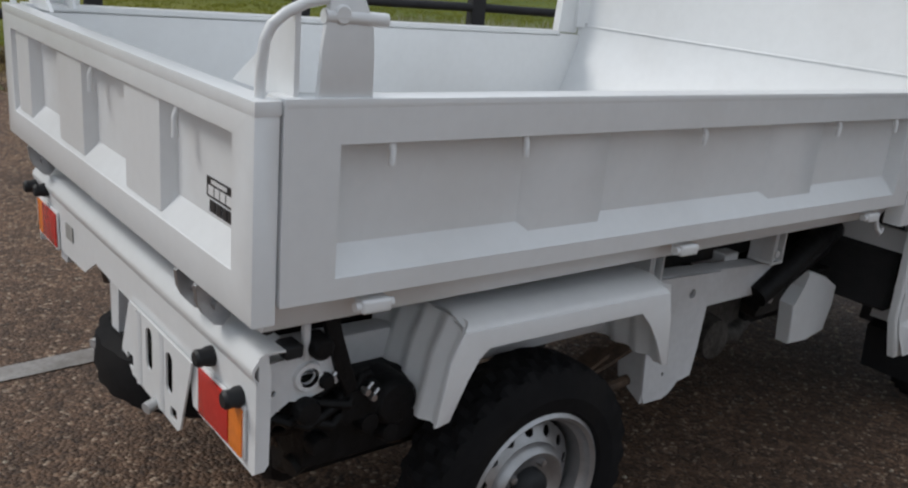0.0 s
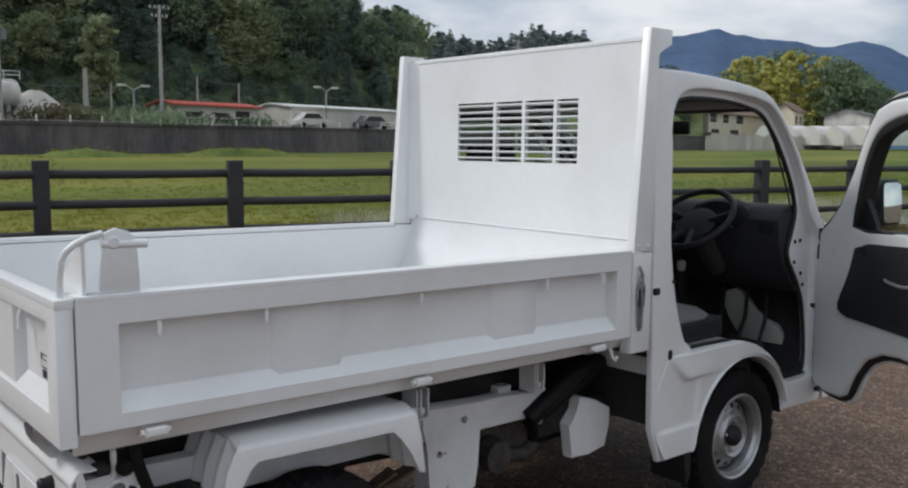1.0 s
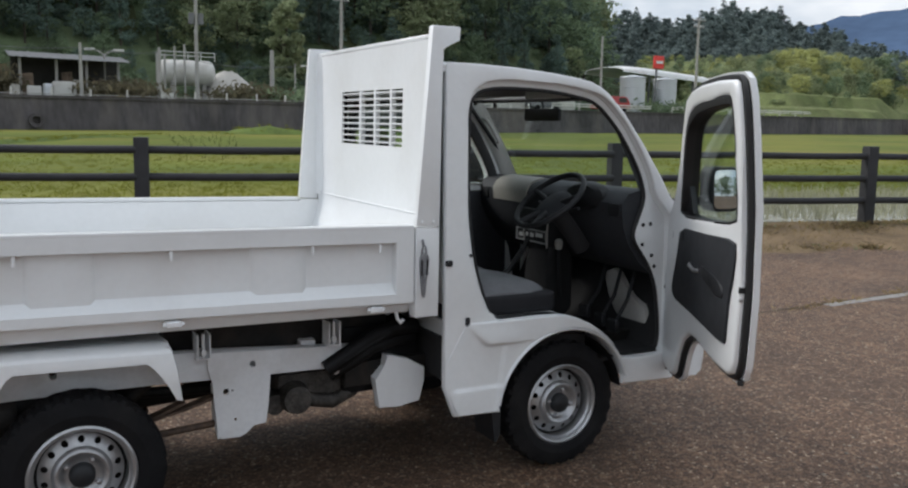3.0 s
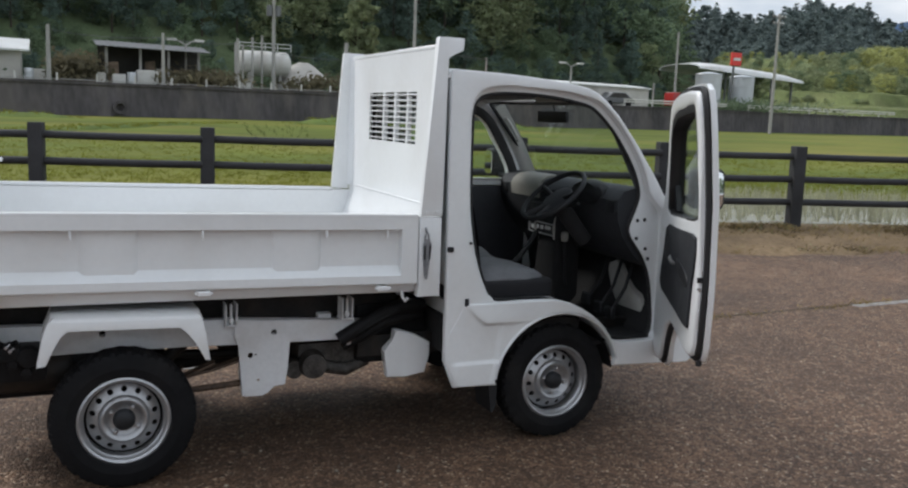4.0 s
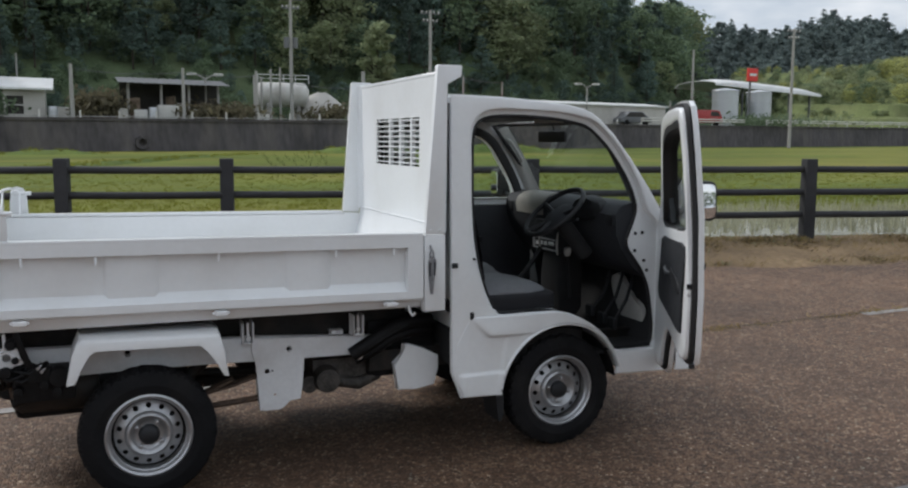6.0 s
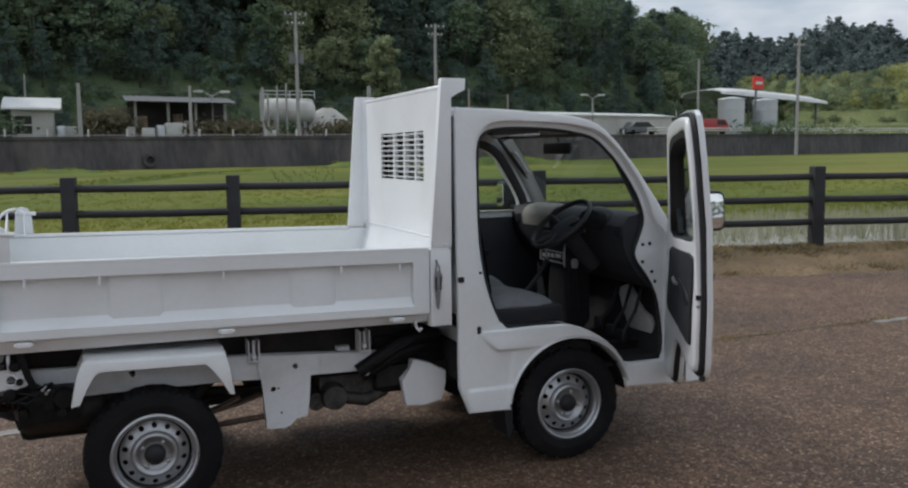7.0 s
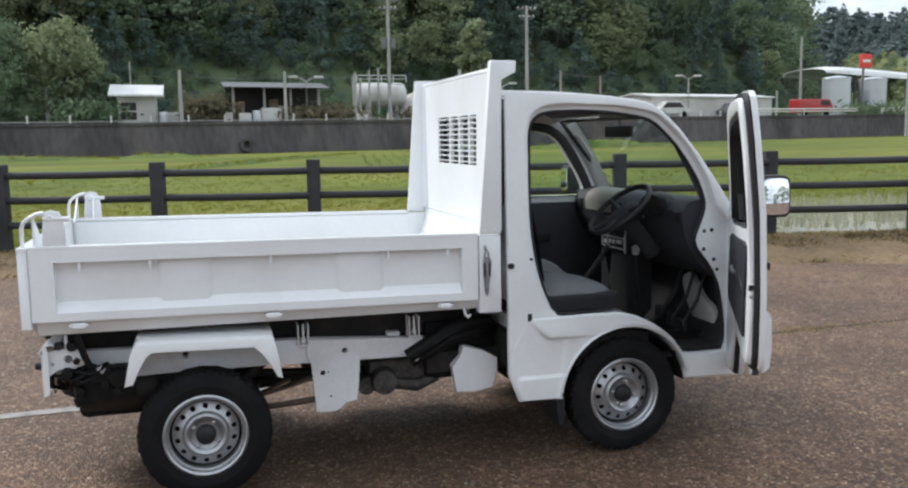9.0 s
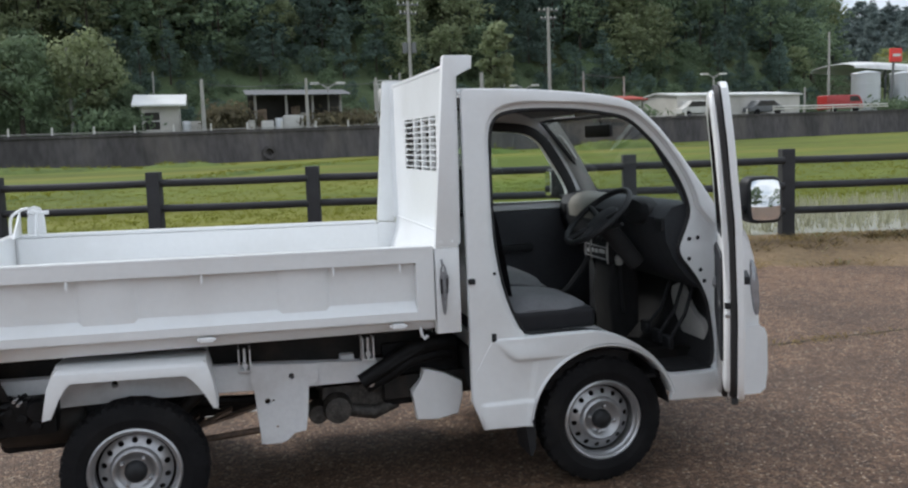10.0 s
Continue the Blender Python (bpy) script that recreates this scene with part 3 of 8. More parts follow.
# ---- chassis ----
for far in (False, True):
    f = lambda y: flip(y, far)
    ins, out = sorted((f(0.21), f(0.26)))
    bm = bmesh.new()
    plate(bm, [(-0.605, 0.505), (-0.31, 0.515), (-0.15, 0.518), (0.25, 0.515), (0.60, 0.505), (0.94, 0.500), (1.00, 0.54), (1.02, 0.58), (0.45, 0.618), (-0.60, 0.642)], "y", ins, out,
          [ring_pts(-0.068, 0.590, 0.014, 12), ring_pts(0.612, 0.556, 0.014, 12)], bevel=0.003)
    part("frame_rail", bm, CHASSIS_WHITE, truck)
    bm = bmesh.new()
    box(bm, 1.0, 2.55, ins + 0.04, out + 0.04, 0.40, 0.50, 0.003)
    part("front_frame_rail", bm, DARK_METAL, truck)
    bm = bmesh.new()
    lo, hi = sorted((f(0.196), f(0.206)))
    plate(bm, [(0.445, 0.615), (0.446, 0.555), (0.462, 0.50), (0.470, 0.40), (0.478, 0.31), (0.490, 0.284), (0.560, 0.282), (0.585, 0.292), (0.612, 0.318), (0.660, 0.324), (0.672, 0.40), (0.680, 0.514), (0.72, 0.525), (0.72, 0.60)],
          "y", lo, hi, [ring_pts(0.612, 0.556, 0.013, 12), ring_pts(0.512, 0.462, 0.012, 12), ring_pts(0.545, 0.352, 0.006, 8), ring_pts(0.535, 0.463, 0.005, 8)], bevel=0.0)
    plate(bm, [(f(0.20), 0.50), (f(0.30), 0.47), (f(0.28), 0.33), (f(0.20), 0.285)], "x", 0.478, 0.486)
    part("side_bracket", bm, CHASSIS_WHITE, truck)
    for x in (0.430, 0.930):
        bm = bmesh.new()
        lo, hi = sorted((f(0.176), f(0.25)))
        for dx in (-0.022, 0.022):
            box(bm, x + dx - 0.003, x + dx + 0.003, lo, hi, 0.598, 0.690, 0.001)
        box(bm, x - 0.028, x + 0.028, lo, hi, 0.594, 0.602, 0.002)
        tube(bm, [(x, f(0.190), 0.600), (x, f(0.190), 0.690)], 0.006)
        revolve(bm, [(0, f(0.176) - f(0.190)), (0.010, f(0.178) - f(0.190)), (0.012, 0.0), (0, f(0.204) - f(0.190))], (x, f(0.190), 0.622), "y", 8)
        part("bed_mount", bm, CHASSIS_WHITE, truck)
    # rear mudguard: a flat top with a turned-down lip and flared ends
    bm = bmesh.new()
    top_edge = [[(x0, f(y), z0 + dz) for x0, z0 in ((-0.252, 0.0), (0.286, -0.012))] for y, dz in ((0.27, 0.700), (0.090, 0.713), (0.074, 0.712), (0.036, 0.699), (0.028, 0.693), (0.025, 0.682), (0.024, 0.653))]
    grid_sheet(bm, top_edge)
    grid_sheet(bm, [[(x, f(y), z) for x, z in ((-0.252, 0.0), (0.286, -0.012)) for z in (z + zz,)] for y, zz in ((0.27, 0.694), (0.088, 0.706), (0.040, 0.692), (0.030, 0.653))])
    lip = [(-0.256, 0.690), (-0.280, 0.640), (-0.302, 0.520), (-0.272, 0.525), (-0.240, 0.596), (-0.218, 0.636), (-0.190, 0.659), (0.208, 0.647), (0.240, 0.615), (0.270, 0.570), (0.302, 0.506), (0.318, 0.504), (0.306, 0.610), (0.290, 0.676)]
    plate(bm, lip, "y", f(0.024), f(0.031), bevel=0.002)
    for prof in ([(-0.252, 0.706), (-0.280, 0.640), (-0.305, 0.519)], [(0.286, 0.694), (0.306, 0.620), (0.322, 0.502)]):
        grid_sheet(bm, [[(x + (0.012 if k % 4 in (1, 2) else 0.0) * (1 if x < 0 else -1), f(0.024 + 0.0155 * k), z) for k in range(17)] for x, z in prof])
    guard = part("rear_mudguard", bm, WHITE, truck)
    bm = bmesh.new()
    revolve(bm, [(0, -0.006), (0.008, -0.006), (0.009, 0.0)], (-0.243, f(0.031), 0.681), "y", 10)
    part("plug", bm, BLACK, guard)

# tipping subframe along the middle of the bed
for y in (0.30, 1.06):
    bm = bmesh.new()
    box(bm, -0.56, 1.20, y, y + 0.04, 0.585, 0.728, 0.004)
    part("subframe_rail", bm, DARK_METAL, truck)

# cross members, axle, springs, propeller shaft, silencer
for x in (-0.45, 0.35, 0.85):
    bm = bmesh.new()
    box(bm, x - 0.03, x + 0.03, 0.26, 1.14, 0.55, 0.61, 0.004)
    part("cross_member", bm, CHASSIS_WHITE, truck)
bm = bmesh.new()
tube(bm, [(0, 0.20, 0.275), (0, 1.20, 0.275)], 0.034, 12)
revolve(bm, [(0, -0.12), (0.07, -0.10), (0.11, -0.03), (0.11, 0.03), (0.07, 0.10), (0, 0.12)], (0, 0.75, 0.275), "y", 18)
part("rear_axle", bm, DARK_METAL, truck)
for far in (False, True):
    bm = bmesh.new()
    for k in range(3):
        h, span_ = 0.012 * k, 0.50 - 0.13 * k
        pts = [(span_ * u, flip(0.25, far), 0.352 + 0.085 * u * u - h) for u in np.linspace(-1, 1, 9)]
        for p, q in zip(pts, pts[1:]):
            vs = [bm.verts.new((x, y + dy, z + dz)) for x, y, z in (p, q) for dy in (-0.025, 0.025) for dz in (0, 0.010)]
            for g in ((0, 1, 3, 2), (4, 6, 7, 5), (0, 4, 5, 1), (2, 3, 7, 6), (0, 2, 6, 4), (1, 5, 7, 3)):
                bm.faces.new([vs[i] for i in g])
    tube(bm, [(0.50, flip(0.25, far), 0.44), (0.53, flip(0.25, far), 0.52)], 0.018)
    tube(bm, [(-0.50, flip(0.25, far), 0.44), (-0.52, flip(0.25, far), 0.55)], 0.018)
    part("leaf_spring", bm, RUSTY, truck, "rusty brown leaf spring")
    bm = bmesh.new()
    tube(bm, [(0.10, flip(0.26, far), 0.315), (0.30, flip(0.25, far), 0.318), (0.48, flip(0.25, far), 0.330)], 0.014, 8)
    part("radius_rod", bm, RUSTY, truck)
    bm = bmesh.new()
    tube(bm, [(0.02, flip(0.30, far), 0.30), (0.34, flip(0.33, far), 0.58)], 0.028, 10)
    part("shock_absorber", bm, DARK_METAL, truck)
bm = bmesh.new()
tube(bm, [(0.05, 0.75, 0.29), (1.25, 0.72, 0.36)], 0.034, 12)
part("propeller_shaft", bm, DARK_METAL, truck)
bm = bmesh.new()
revolve(bm, [(0, -0.16), (0.07, -0.158), (0.085, -0.14), (0.088, 0), (0.085, 0.14), (0.07, 0.158), (0, 0.16)], (-0.34, 0.27, 0.450), "x", 20)
part("silencer", bm, DARK_METAL, truck)
bm = bmesh.new()
tube(bm, [(-0.42, 0.22, 0.46), (-0.46, 0.17, 0.45), (-0.51, 0.16, 0.435)], 0.02, 10)
tube(bm, [(-0.30, 0.40, 0.49), (0.1, 0.42, 0.44), (0.6, 0.45, 0.40), (1.2, 0.48, 0.38)], 0.02, 10)
part("exhaust_pipe", bm, DARK_METAL, truck)
bm = bmesh.new()
prof = [(0.15, -0.055), (0.19, -0.070), (0.235, -0.066), (0.262, -0.050), (0.268, -0.02), (0.268, 0.02), (0.262, 0.05), (0.235, 0.066), (0.19, 0.07), (0.15, 0.055)]
revolve(bm, prof, (-0.38, 0.75, 0.405), "z", 84, wave=lambda j, k: (0.003 if (k // 2 + j) % 2 else -0.002) if 2 <= j <= 7 else 0.0)
spare = part("spare_tyre", bm, RUBBER, truck, "black spare tyre slung under the bed", smooth=14)
bm = bmesh.new()
revolve(bm, [(0, -0.01), (0.14, -0.012), (0.155, -0.05), (0.155, 0.05)], (-0.38, 0.75, 0.405), "z", 30)
part("spare_rim", bm, SILVER, spare)
bm = bmesh.new()
box(bm, -0.51, -0.06, 0.235, 0.62, 0.338, 0.545, 0.075, 4)
part("air_tank", bm, SHADE_BLACK, truck)
# unseen block added on the far side to darken the ground below
bm = bmesh.new()
box(bm, 0.50, 1.12, 0.98, 1.30, 0.265, 0.52, 0.05, 3)
part("fuel_tank", bm, DARK_METAL, truck)
# rear right cluster: end plate with holes, rubber stop, strap, pump and its fittings
bm = bmesh.new()
plate(bm, [(-0.602, 0.672), (-0.602, 0.56), (-0.570, 0.585), (-0.545, 0.600), (-0.525, 0.594), (-0.50, 0.600), (-0.465, 0.610), (-0.44, 0.62), (-0.44, 0.645), (-0.478, 0.672), (-0.496, 0.678)], "y", 0.100, 0.107, [ring_pts(-0.514, 0.638, 0.015, 14), ring_pts(-0.575, 0.620, 0.006, 10)], bevel=0)
revolve(bm, [(0.015, 0), (0.027, 0), (0.025, -0.008), (0.017, -0.008)], (-0.514, 0.100, 0.638), "y", 18)
box(bm, -0.526, -0.514, 0.092, 0.107, 0.668, 0.735, 0.003)
part("end_plate", bm, CHASSIS_WHITE, truck, smooth=20)
bm = bmesh.new()
box(bm, -0.565, -0.532, 0.080, 0.12, 0.682, 0.706, 0.004)
part("rubber_block", bm, BLACK, truck)
bm = bmesh.new()
revolve(bm, [(0, -0.018), (0.014, -0.018), (0.021, -0.010), (0.022, 0.02), (0, 0.02)], (-0.498, 0.092, 0.690), "y", 16)
part("rubber_stop", bm, SHADE_BLACK, truck)
bm = bmesh.new()
plate(bm, [(-0.494, 0.745), (-0.466, 0.745), (-0.456, 0.70), (-0.444, 0.650), (-0.420, 0.598), (-0.444, 0.588), (-0.466, 0.640), (-0.482, 0.70)], "y", 0.090, 0.104, bevel=0.004)
part("strap", bm, SHADE_BLACK, truck)
bm = bmesh.new()
for k, (dx, dz) in enumerate(((0, 0), (0.03, -0.01), (-0.025, 0.015), (0.05, 0.02))):
    tube(bm, [(-0.42 + dx, 0.13, 0.60), (-0.45 + dx, 0.11 + 0.01 * k, 0.565 + dz), (-0.51 + dx * 1.5, 0.10, 0.545 + dz), (-0.555 + dx, 0.115, 0.565 + dz), (-0.565 + dx, 0.16, 0.53 - dz), (-0.54, 0.20, 0.49)], 0.009)
revolve(bm, [(0, -0.016), (0.011, -0.016), (0.014, -0.01), (0.014, 0.0)], (-0.484, 0.098, 0.626), "y", 12)
revolve(bm, [(0, -0.012), (0.020, -0.010), (0.024, 0.0), (0.02, 0.02)], (-0.520, 0.085, 0.582), "y", 14)
part("hose", bm, SHADE_BLACK, truck)
bm = bmesh.new()
box(bm, -0.505, -0.27, 0.125, 0.24, 0.44, 0.578, 0.03, 2)
pump = part("hydraulic_pump", bm, SHADE_BLACK, truck)
bm = bmesh.new()
box(bm, -0.44, -0.36, 0.105, 0.17, 0.525, 0.585, 0.012, 2)
part("pump_valve", bm, SHADE_BLACK, pump)
bm = bmesh.new()
revolve(bm, [(0, -0.045), (0.036, -0.045), (0.045, -0.036), (0.047, -0.02), (0.047, 0.03), (0, 0.03)], (-0.330, 0.145, 0.540), "y", 22)
part("pump_motor", bm, SHADE_BLACK, pump)
for dx, dz in ((0.0, 0.0), (0.045, -0.03), (-0.05, -0.05), (0.09, -0.06)):
    bm = bmesh.new()
    revolve(bm, [(0, -0.02), (0.018, -0.018), (0.022, 0.0), (0.018, 0.03)], (-0.43 + dx, 0.12, 0.545 + dz), "y", 10)
    part("pump_port", bm, SHADE_BLACK, pump)
for x, z in ((-0.405, 0.588), (-0.392, 0.574), (-0.478, 0.624)):
    bm = bmesh.new()
    revolve(bm, [(0, -0.008), (0.006, -0.008), (0.007, 0.0), (0.004, 0.012)], (x, 0.092, z), "y", 8)
    tube(bm, [(x, 0.092, z), (x + 0.014, 0.094, z + 0.012)], 0.0035, 6)
    part("fitting", bm, STEEL, pump, "small bright steel pipe fitting")
# tipping ram and dark machinery under the front of the bed
bm = bmesh.new()
tube(bm, [(0.35, 0.70, 0.52), (1.05, 0.70, 0.62)], 0.045, 14)
part("tipping_ram", bm, DARK_METAL, truck)
bm = bmesh.new()
box(bm, 0.74, 1.02, 0.30, 0.62, 0.33, 0.47, 0.03, 2)
revolve(bm, [(0, -0.10), (0.055, -0.09), (0.065, -0.03), (0.05, 0.0), (0.062, 0.05), (0, 0.07)], (0.80, 0.32, 0.38), "y", 16)
revolve(bm, [(0, -0.06), (0.04, -0.06), (0.045, 0.03), (0, 0.05)], (0.72, 0.33, 0.36), "y", 14)
tube(bm, [(0.86, 0.30, 0.36), (0.96, 0.29, 0.34), (1.06, 0.32, 0.37)], 0.03, 10)
part("transfer_gearbox", bm, CASTING, truck)
bm = bmesh.new()
tube(bm, [(0.90, 0.20, 0.50), (1.00, 0.19, 0.56), (1.10, 0.19, 0.62), (1.20, 0.20, 0.64), (1.30, 0.24, 0.63)], 0.034, 12)
tube(bm, [(0.92, 0.22, 0.47), (1.02, 0.21, 0.52), (1.10, 0.20, 0.57), (1.22, 0.22, 0.59), (1.30, 0.26, 0.58)], 0.026, 12)
tube(bm, [(0.97, 0.17, 0.535), (1.06, 0.165, 0.585), (1.16, 0.17, 0.63)], 0.012, 8)
part("intake_hose", bm, SHADE_BLACK, truck)
bm = bmesh.new()
box(bm, 1.00, 1.34, 0.28, 1.12, 0.36, 0.64, 0.03, 2)
part("engine", bm, SHADE_BLACK, truck)
bm = bmesh.new()
revolve(bm, [(0, -0.01), (0.012, -0.01), (0.013, 0.01), (0, 0.012)], (0.935, 0.185, 0.495), "y", 12)
part("hose_clip", bm, STEEL, truck)
bm = bmesh.new()
plate(bm, [(1.112, 0.435), (1.118, 0.400), (1.132, 0.309), (1.220, 0.306), (1.312, 0.318), (1.334, 0.400), (1.334, 0.460), (1.262, 0.500), (1.190, 0.524), (1.162, 0.526), (1.156, 0.480)], "y", 0.205, 0.250, bevel=0.006)
part("side_box", bm, WHITE, truck, "white side box under the bed", smooth=18)

# ---- rear bumper bar with lamps and number plate bracket ----
RB = -0.612
bm = bmesh.new()
fold = [(RB + 0.062, 0.702), (RB + 0.014, 0.702), (RB + 0.008, 0.699), (RB - 0.006, 0.680), (RB - 0.007, 0.672), (RB - 0.001, 0.655)]
plate(bm, fold + [(x + 0.004, z - 0.004) for x, z in reversed(fold)], "y", 0.082, 1.375)
plate(bm, [(0.082, 0.496), (0.090, 0.490), (0.130, 0.492), (0.330, 0.500), (0.350, 0.575), (0.80, 0.584), (0.881, 0.588), (0.965, 0.540), (1.15, 0.534), (1.36, 0.534), (1.375, 0.545), (1.375, 0.658), (0.082, 0.658)], "x", RB, RB + 0.004)
for y in (0.0825, 1.3705):
    plate(bm, [(RB + 0.0045, 0.697), (RB + 0.020, 0.697), (RB + 0.026, 0.665), (RB + 0.024, 0.506), (RB + 0.016, 0.496), (RB + 0.0045, 0.496)], "y", y, y + 0.004)
bumper = part("rear_bumper_bar", bm, WHITE, truck)
for y0, y1, amber, zl in ((0.116, 0.288, 0.116, 0.510), (1.168, 1.340, 1.290, 0.536)):
    bm = bmesh.new()
    box(bm, RB - 0.0055, RB - 0.001, y0 - 0.006, y1 + 0.006, zl - 0.006, zl + 0.092, 0.004)
    lamp = part("tail_lamp", bm, LABEL_WHITE, truck, "rectangular tail lamp with red and amber lenses")
    bm = bmesh.new()
    w = y1 - y0 - 0.05
    r0 = y0 + 0.05 if amber == y0 else y0
    box(bm, RB - 0.0095, RB - 0.003, r0, r0 + w, zl, zl + 0.086, 0.005, 2)
    part("red_lens", bm, RED_LENS, lamp)
    bm = bmesh.new()
    box(bm, RB - 0.0090, RB - 0.003, amber, amber + 0.048, zl, zl + 0.086, 0.005, 2)
    part("amber_lens", bm, ORANGE_LENS, lamp)
for y, z in ((0.246, 0.634), (0.135, 0.610), (1.262, 0.660), (1.362, 0.645)):
    bm = bmesh.new()
    revolve(bm, [(0, -0.032), (0.012, -0.032), (0.016, -0.027), (0.015, -0.016), (0.018, -0.008), (0.018, 0.0)], (RB, y, z), "x", 14)
    part("rubber_buffer", bm, BLACK, truck, "black rubber buffer")
bm = bmesh.new()
plate(bm, [(0.318, 0.590), (0.372, 0.432), (0.385, 0.424), (0.64, 0.432), (0.676, 0.446), (0.690, 0.470), (0.640, 0.590)], "x", RB - 0.008, RB - 0.004,
      [round_rect(0.408, 0.440, 0.484, 0.566, 0.015), round_rect(0.512, 0.545, 0.486, 0.574, 0.015), round_rect(0.388, 0.420, 0.438, 0.462, 0.006), round_rect(0.622, 0.656, 0.448, 0.474, 0.006)])
for y in (0.462, 0.582):
    grid_sheet(bm, [[(RB - 0.0085 - dx, y + dy, z) for dy, dx in ((-0.012, 0.0), (-0.004, 0.005), (0.004, 0.005), (0.012, 0.0))] for z in (0.434, 0.588)])
part("number_plate_bracket", bm, WHITE, truck, "empty white number plate bracket with slots")
for y in (0.775,):
    bm = bmesh.new()
    plate(bm, [(y - 0.028, 0.585), (y + 0.028, 0.585), (y + 0.024, 0.462), (y - 0.020, 0.462)], "x", RB + 0.006, RB + 0.040)
    part("bracket_stay", bm, CHASSIS_WHITE, truck)
bm = bmesh.new()
plate(bm, [(1.045, 0.585), (1.10, 0.585), (1.10, 0.622), (1.045, 0.622)], "x", RB - 0.003, RB - 0.001)
part("worn_patch", bm, CONCRETE, bumper)
for y in (0.83, 0.50):
    bm = bmesh.new()
    tube(bm, [(RB + 0.03, y, 0.42), (RB + 0.0, y, 0.43), (RB - 0.030, y - 0.01, 0.425)], 0.012)
    part("tow_hook", bm, GALV, truck)
# tailgate lower locks, between bumper and gate
for y in (0.22, 0.30, 1.25):
    bm = bmesh.new()
    plate(bm, smooth_loop([(-0.655, 0.785), (-0.600, 0.785), (-0.590, 0.72), (-0.615, 0.695), (-0.650, 0.735)]), "y", y - 0.006, y + 0.006)
    tube(bm, [(-0.62, y - 0.022, 0.74), (-0.62, y + 0.022, 0.74)], 0.009)
    part("tailgate_lock", bm, STEEL, truck)
bm = bmesh.new()
tube(bm, [(-0.585, 0.10, 0.735), (-0.585, 1.30, 0.735)], 0.012, 10)
part("lock_shaft", bm, DARK_METAL, truck)


# ---- wheels ----
def wheel(x, y_out, far, spin):
    f = lambda y: flip(y, far)
    c = (x, 0.0, 0.275)
    lug = lambda j, k: (0.006 if ((k // 2) + (j % 3)) % 2 else -0.004) if 4 <= j <= 11 else 0.0
    bm = bmesh.new()
    y = y_out
    prof = [(0.168, y + 0.020), (0.182, y + 0.006), (0.212, y), (0.240, y + 0.006), (0.262, y + 0.016), (0.268, y + 0.030), (0.270, y + 0.046), (0.2705, y + 0.066),
            (0.2705, y + 0.084), (0.270, y + 0.104), (0.268, y + 0.120), (0.262, y + 0.134), (0.240, y + 0.144), (0.212, y + 0.150), (0.182, y + 0.144), (0.168, y + 0.13)]
    revolve(bm, [(r, f(h)) for r, h in prof], c, "y", 112, wave=lug)
    tyre = part("wheel", bm, RUBBER, truck, "black treaded tyre on a silver steel rim", smooth=14)
    bm = bmesh.new()
    plate(bm, ring_pts(x, 0.275, 0.137, 48), "y", f(y + 0.042), f(y + 0.046),
          [ring_pts(x, 0.275, 0.096, 40)] + [ring_pts(x + 0.118 * math.cos(spin + a), 0.275 + 0.118 * math.sin(spin + a), 0.0115, 10) for a in np.arange(14) * 2 * math.pi / 14])
    # the pierced ring slopes back towards the rim
    for v in bm.verts:
        v.co.y += (f(1.0) - f(0.0)) * 0.55 * (math.hypot(v.co.x - x, v.co.z - 0.275) - 0.096)
    prof = [(0.170, 0.022), (0.175, 0.013), (0.167, 0.008), (0.159, 0.014), (0.156, 0.028), (0.149, 0.034), (0.147, 0.060)]
    revolve(bm, [(r, f(y + h)) for r, h in prof] + [(0.154, f(y + 0.12)), (0.168, f(y + 0.13))], c, "y", 48)
    prof = [(0.098, 0.044), (0.094, 0.036), (0.088, 0.026), (0.082, 0.022), (0.076, 0.024), (0.066, 0.034), (0.056, 0.042), (0.044, 0.043), (0.036, 0.042)]
    revolve(bm, [(r, f(y + h)) for r, h in prof], c, "y", 40)
    part("rim", bm, SILVER, tyre, "silver painted pressed steel rim")
    bm = bmesh.new()
    revolve(bm, [(0.0, f(y + 0.10)), (0.155, f(y + 0.10))], c, "y", 32)
    part("brake_drum", bm, DARK_METAL, tyre)
    bm = bmesh.new()
    revolve(bm, [(0, f(y + 0.006)), (0.020, f(y + 0.006)), (0.031, f(y + 0.012)), (0.040, f(y + 0.020)), (0.043, f(y + 0.041))], c, "y", 20)
    part("hub_cap", bm, BLACK, tyre)
    for k in range(4):
        a = spin + radians(45 + 90 * k)
        bm = bmesh.new()
        revolve(bm, [(0, f(y + 0.024)), (0.008, f(y + 0.026)), (0.010, f(y + 0.044))], (x + 0.057 * math.cos(a), 0, 0.275 + 0.057 * math.sin(a)), "y", 6)
        part("wheel_nut", bm, STEEL, tyre, smooth=0)


for far in (False, True):
    wheel(0.0, 0.045, far, 0.2)
    wheel(1.905, 0.012, far, 0.55)

# ---- cab ----
def lean(far):
    """Leans the cab's sides slightly inwards towards the roof."""
    def fn(co):
        d = 0.024 * max(co.z - 0.3, 0) / 1.4
        return Vector((co.x, co.y - d if far else co.y + d, co.z))
    return fn


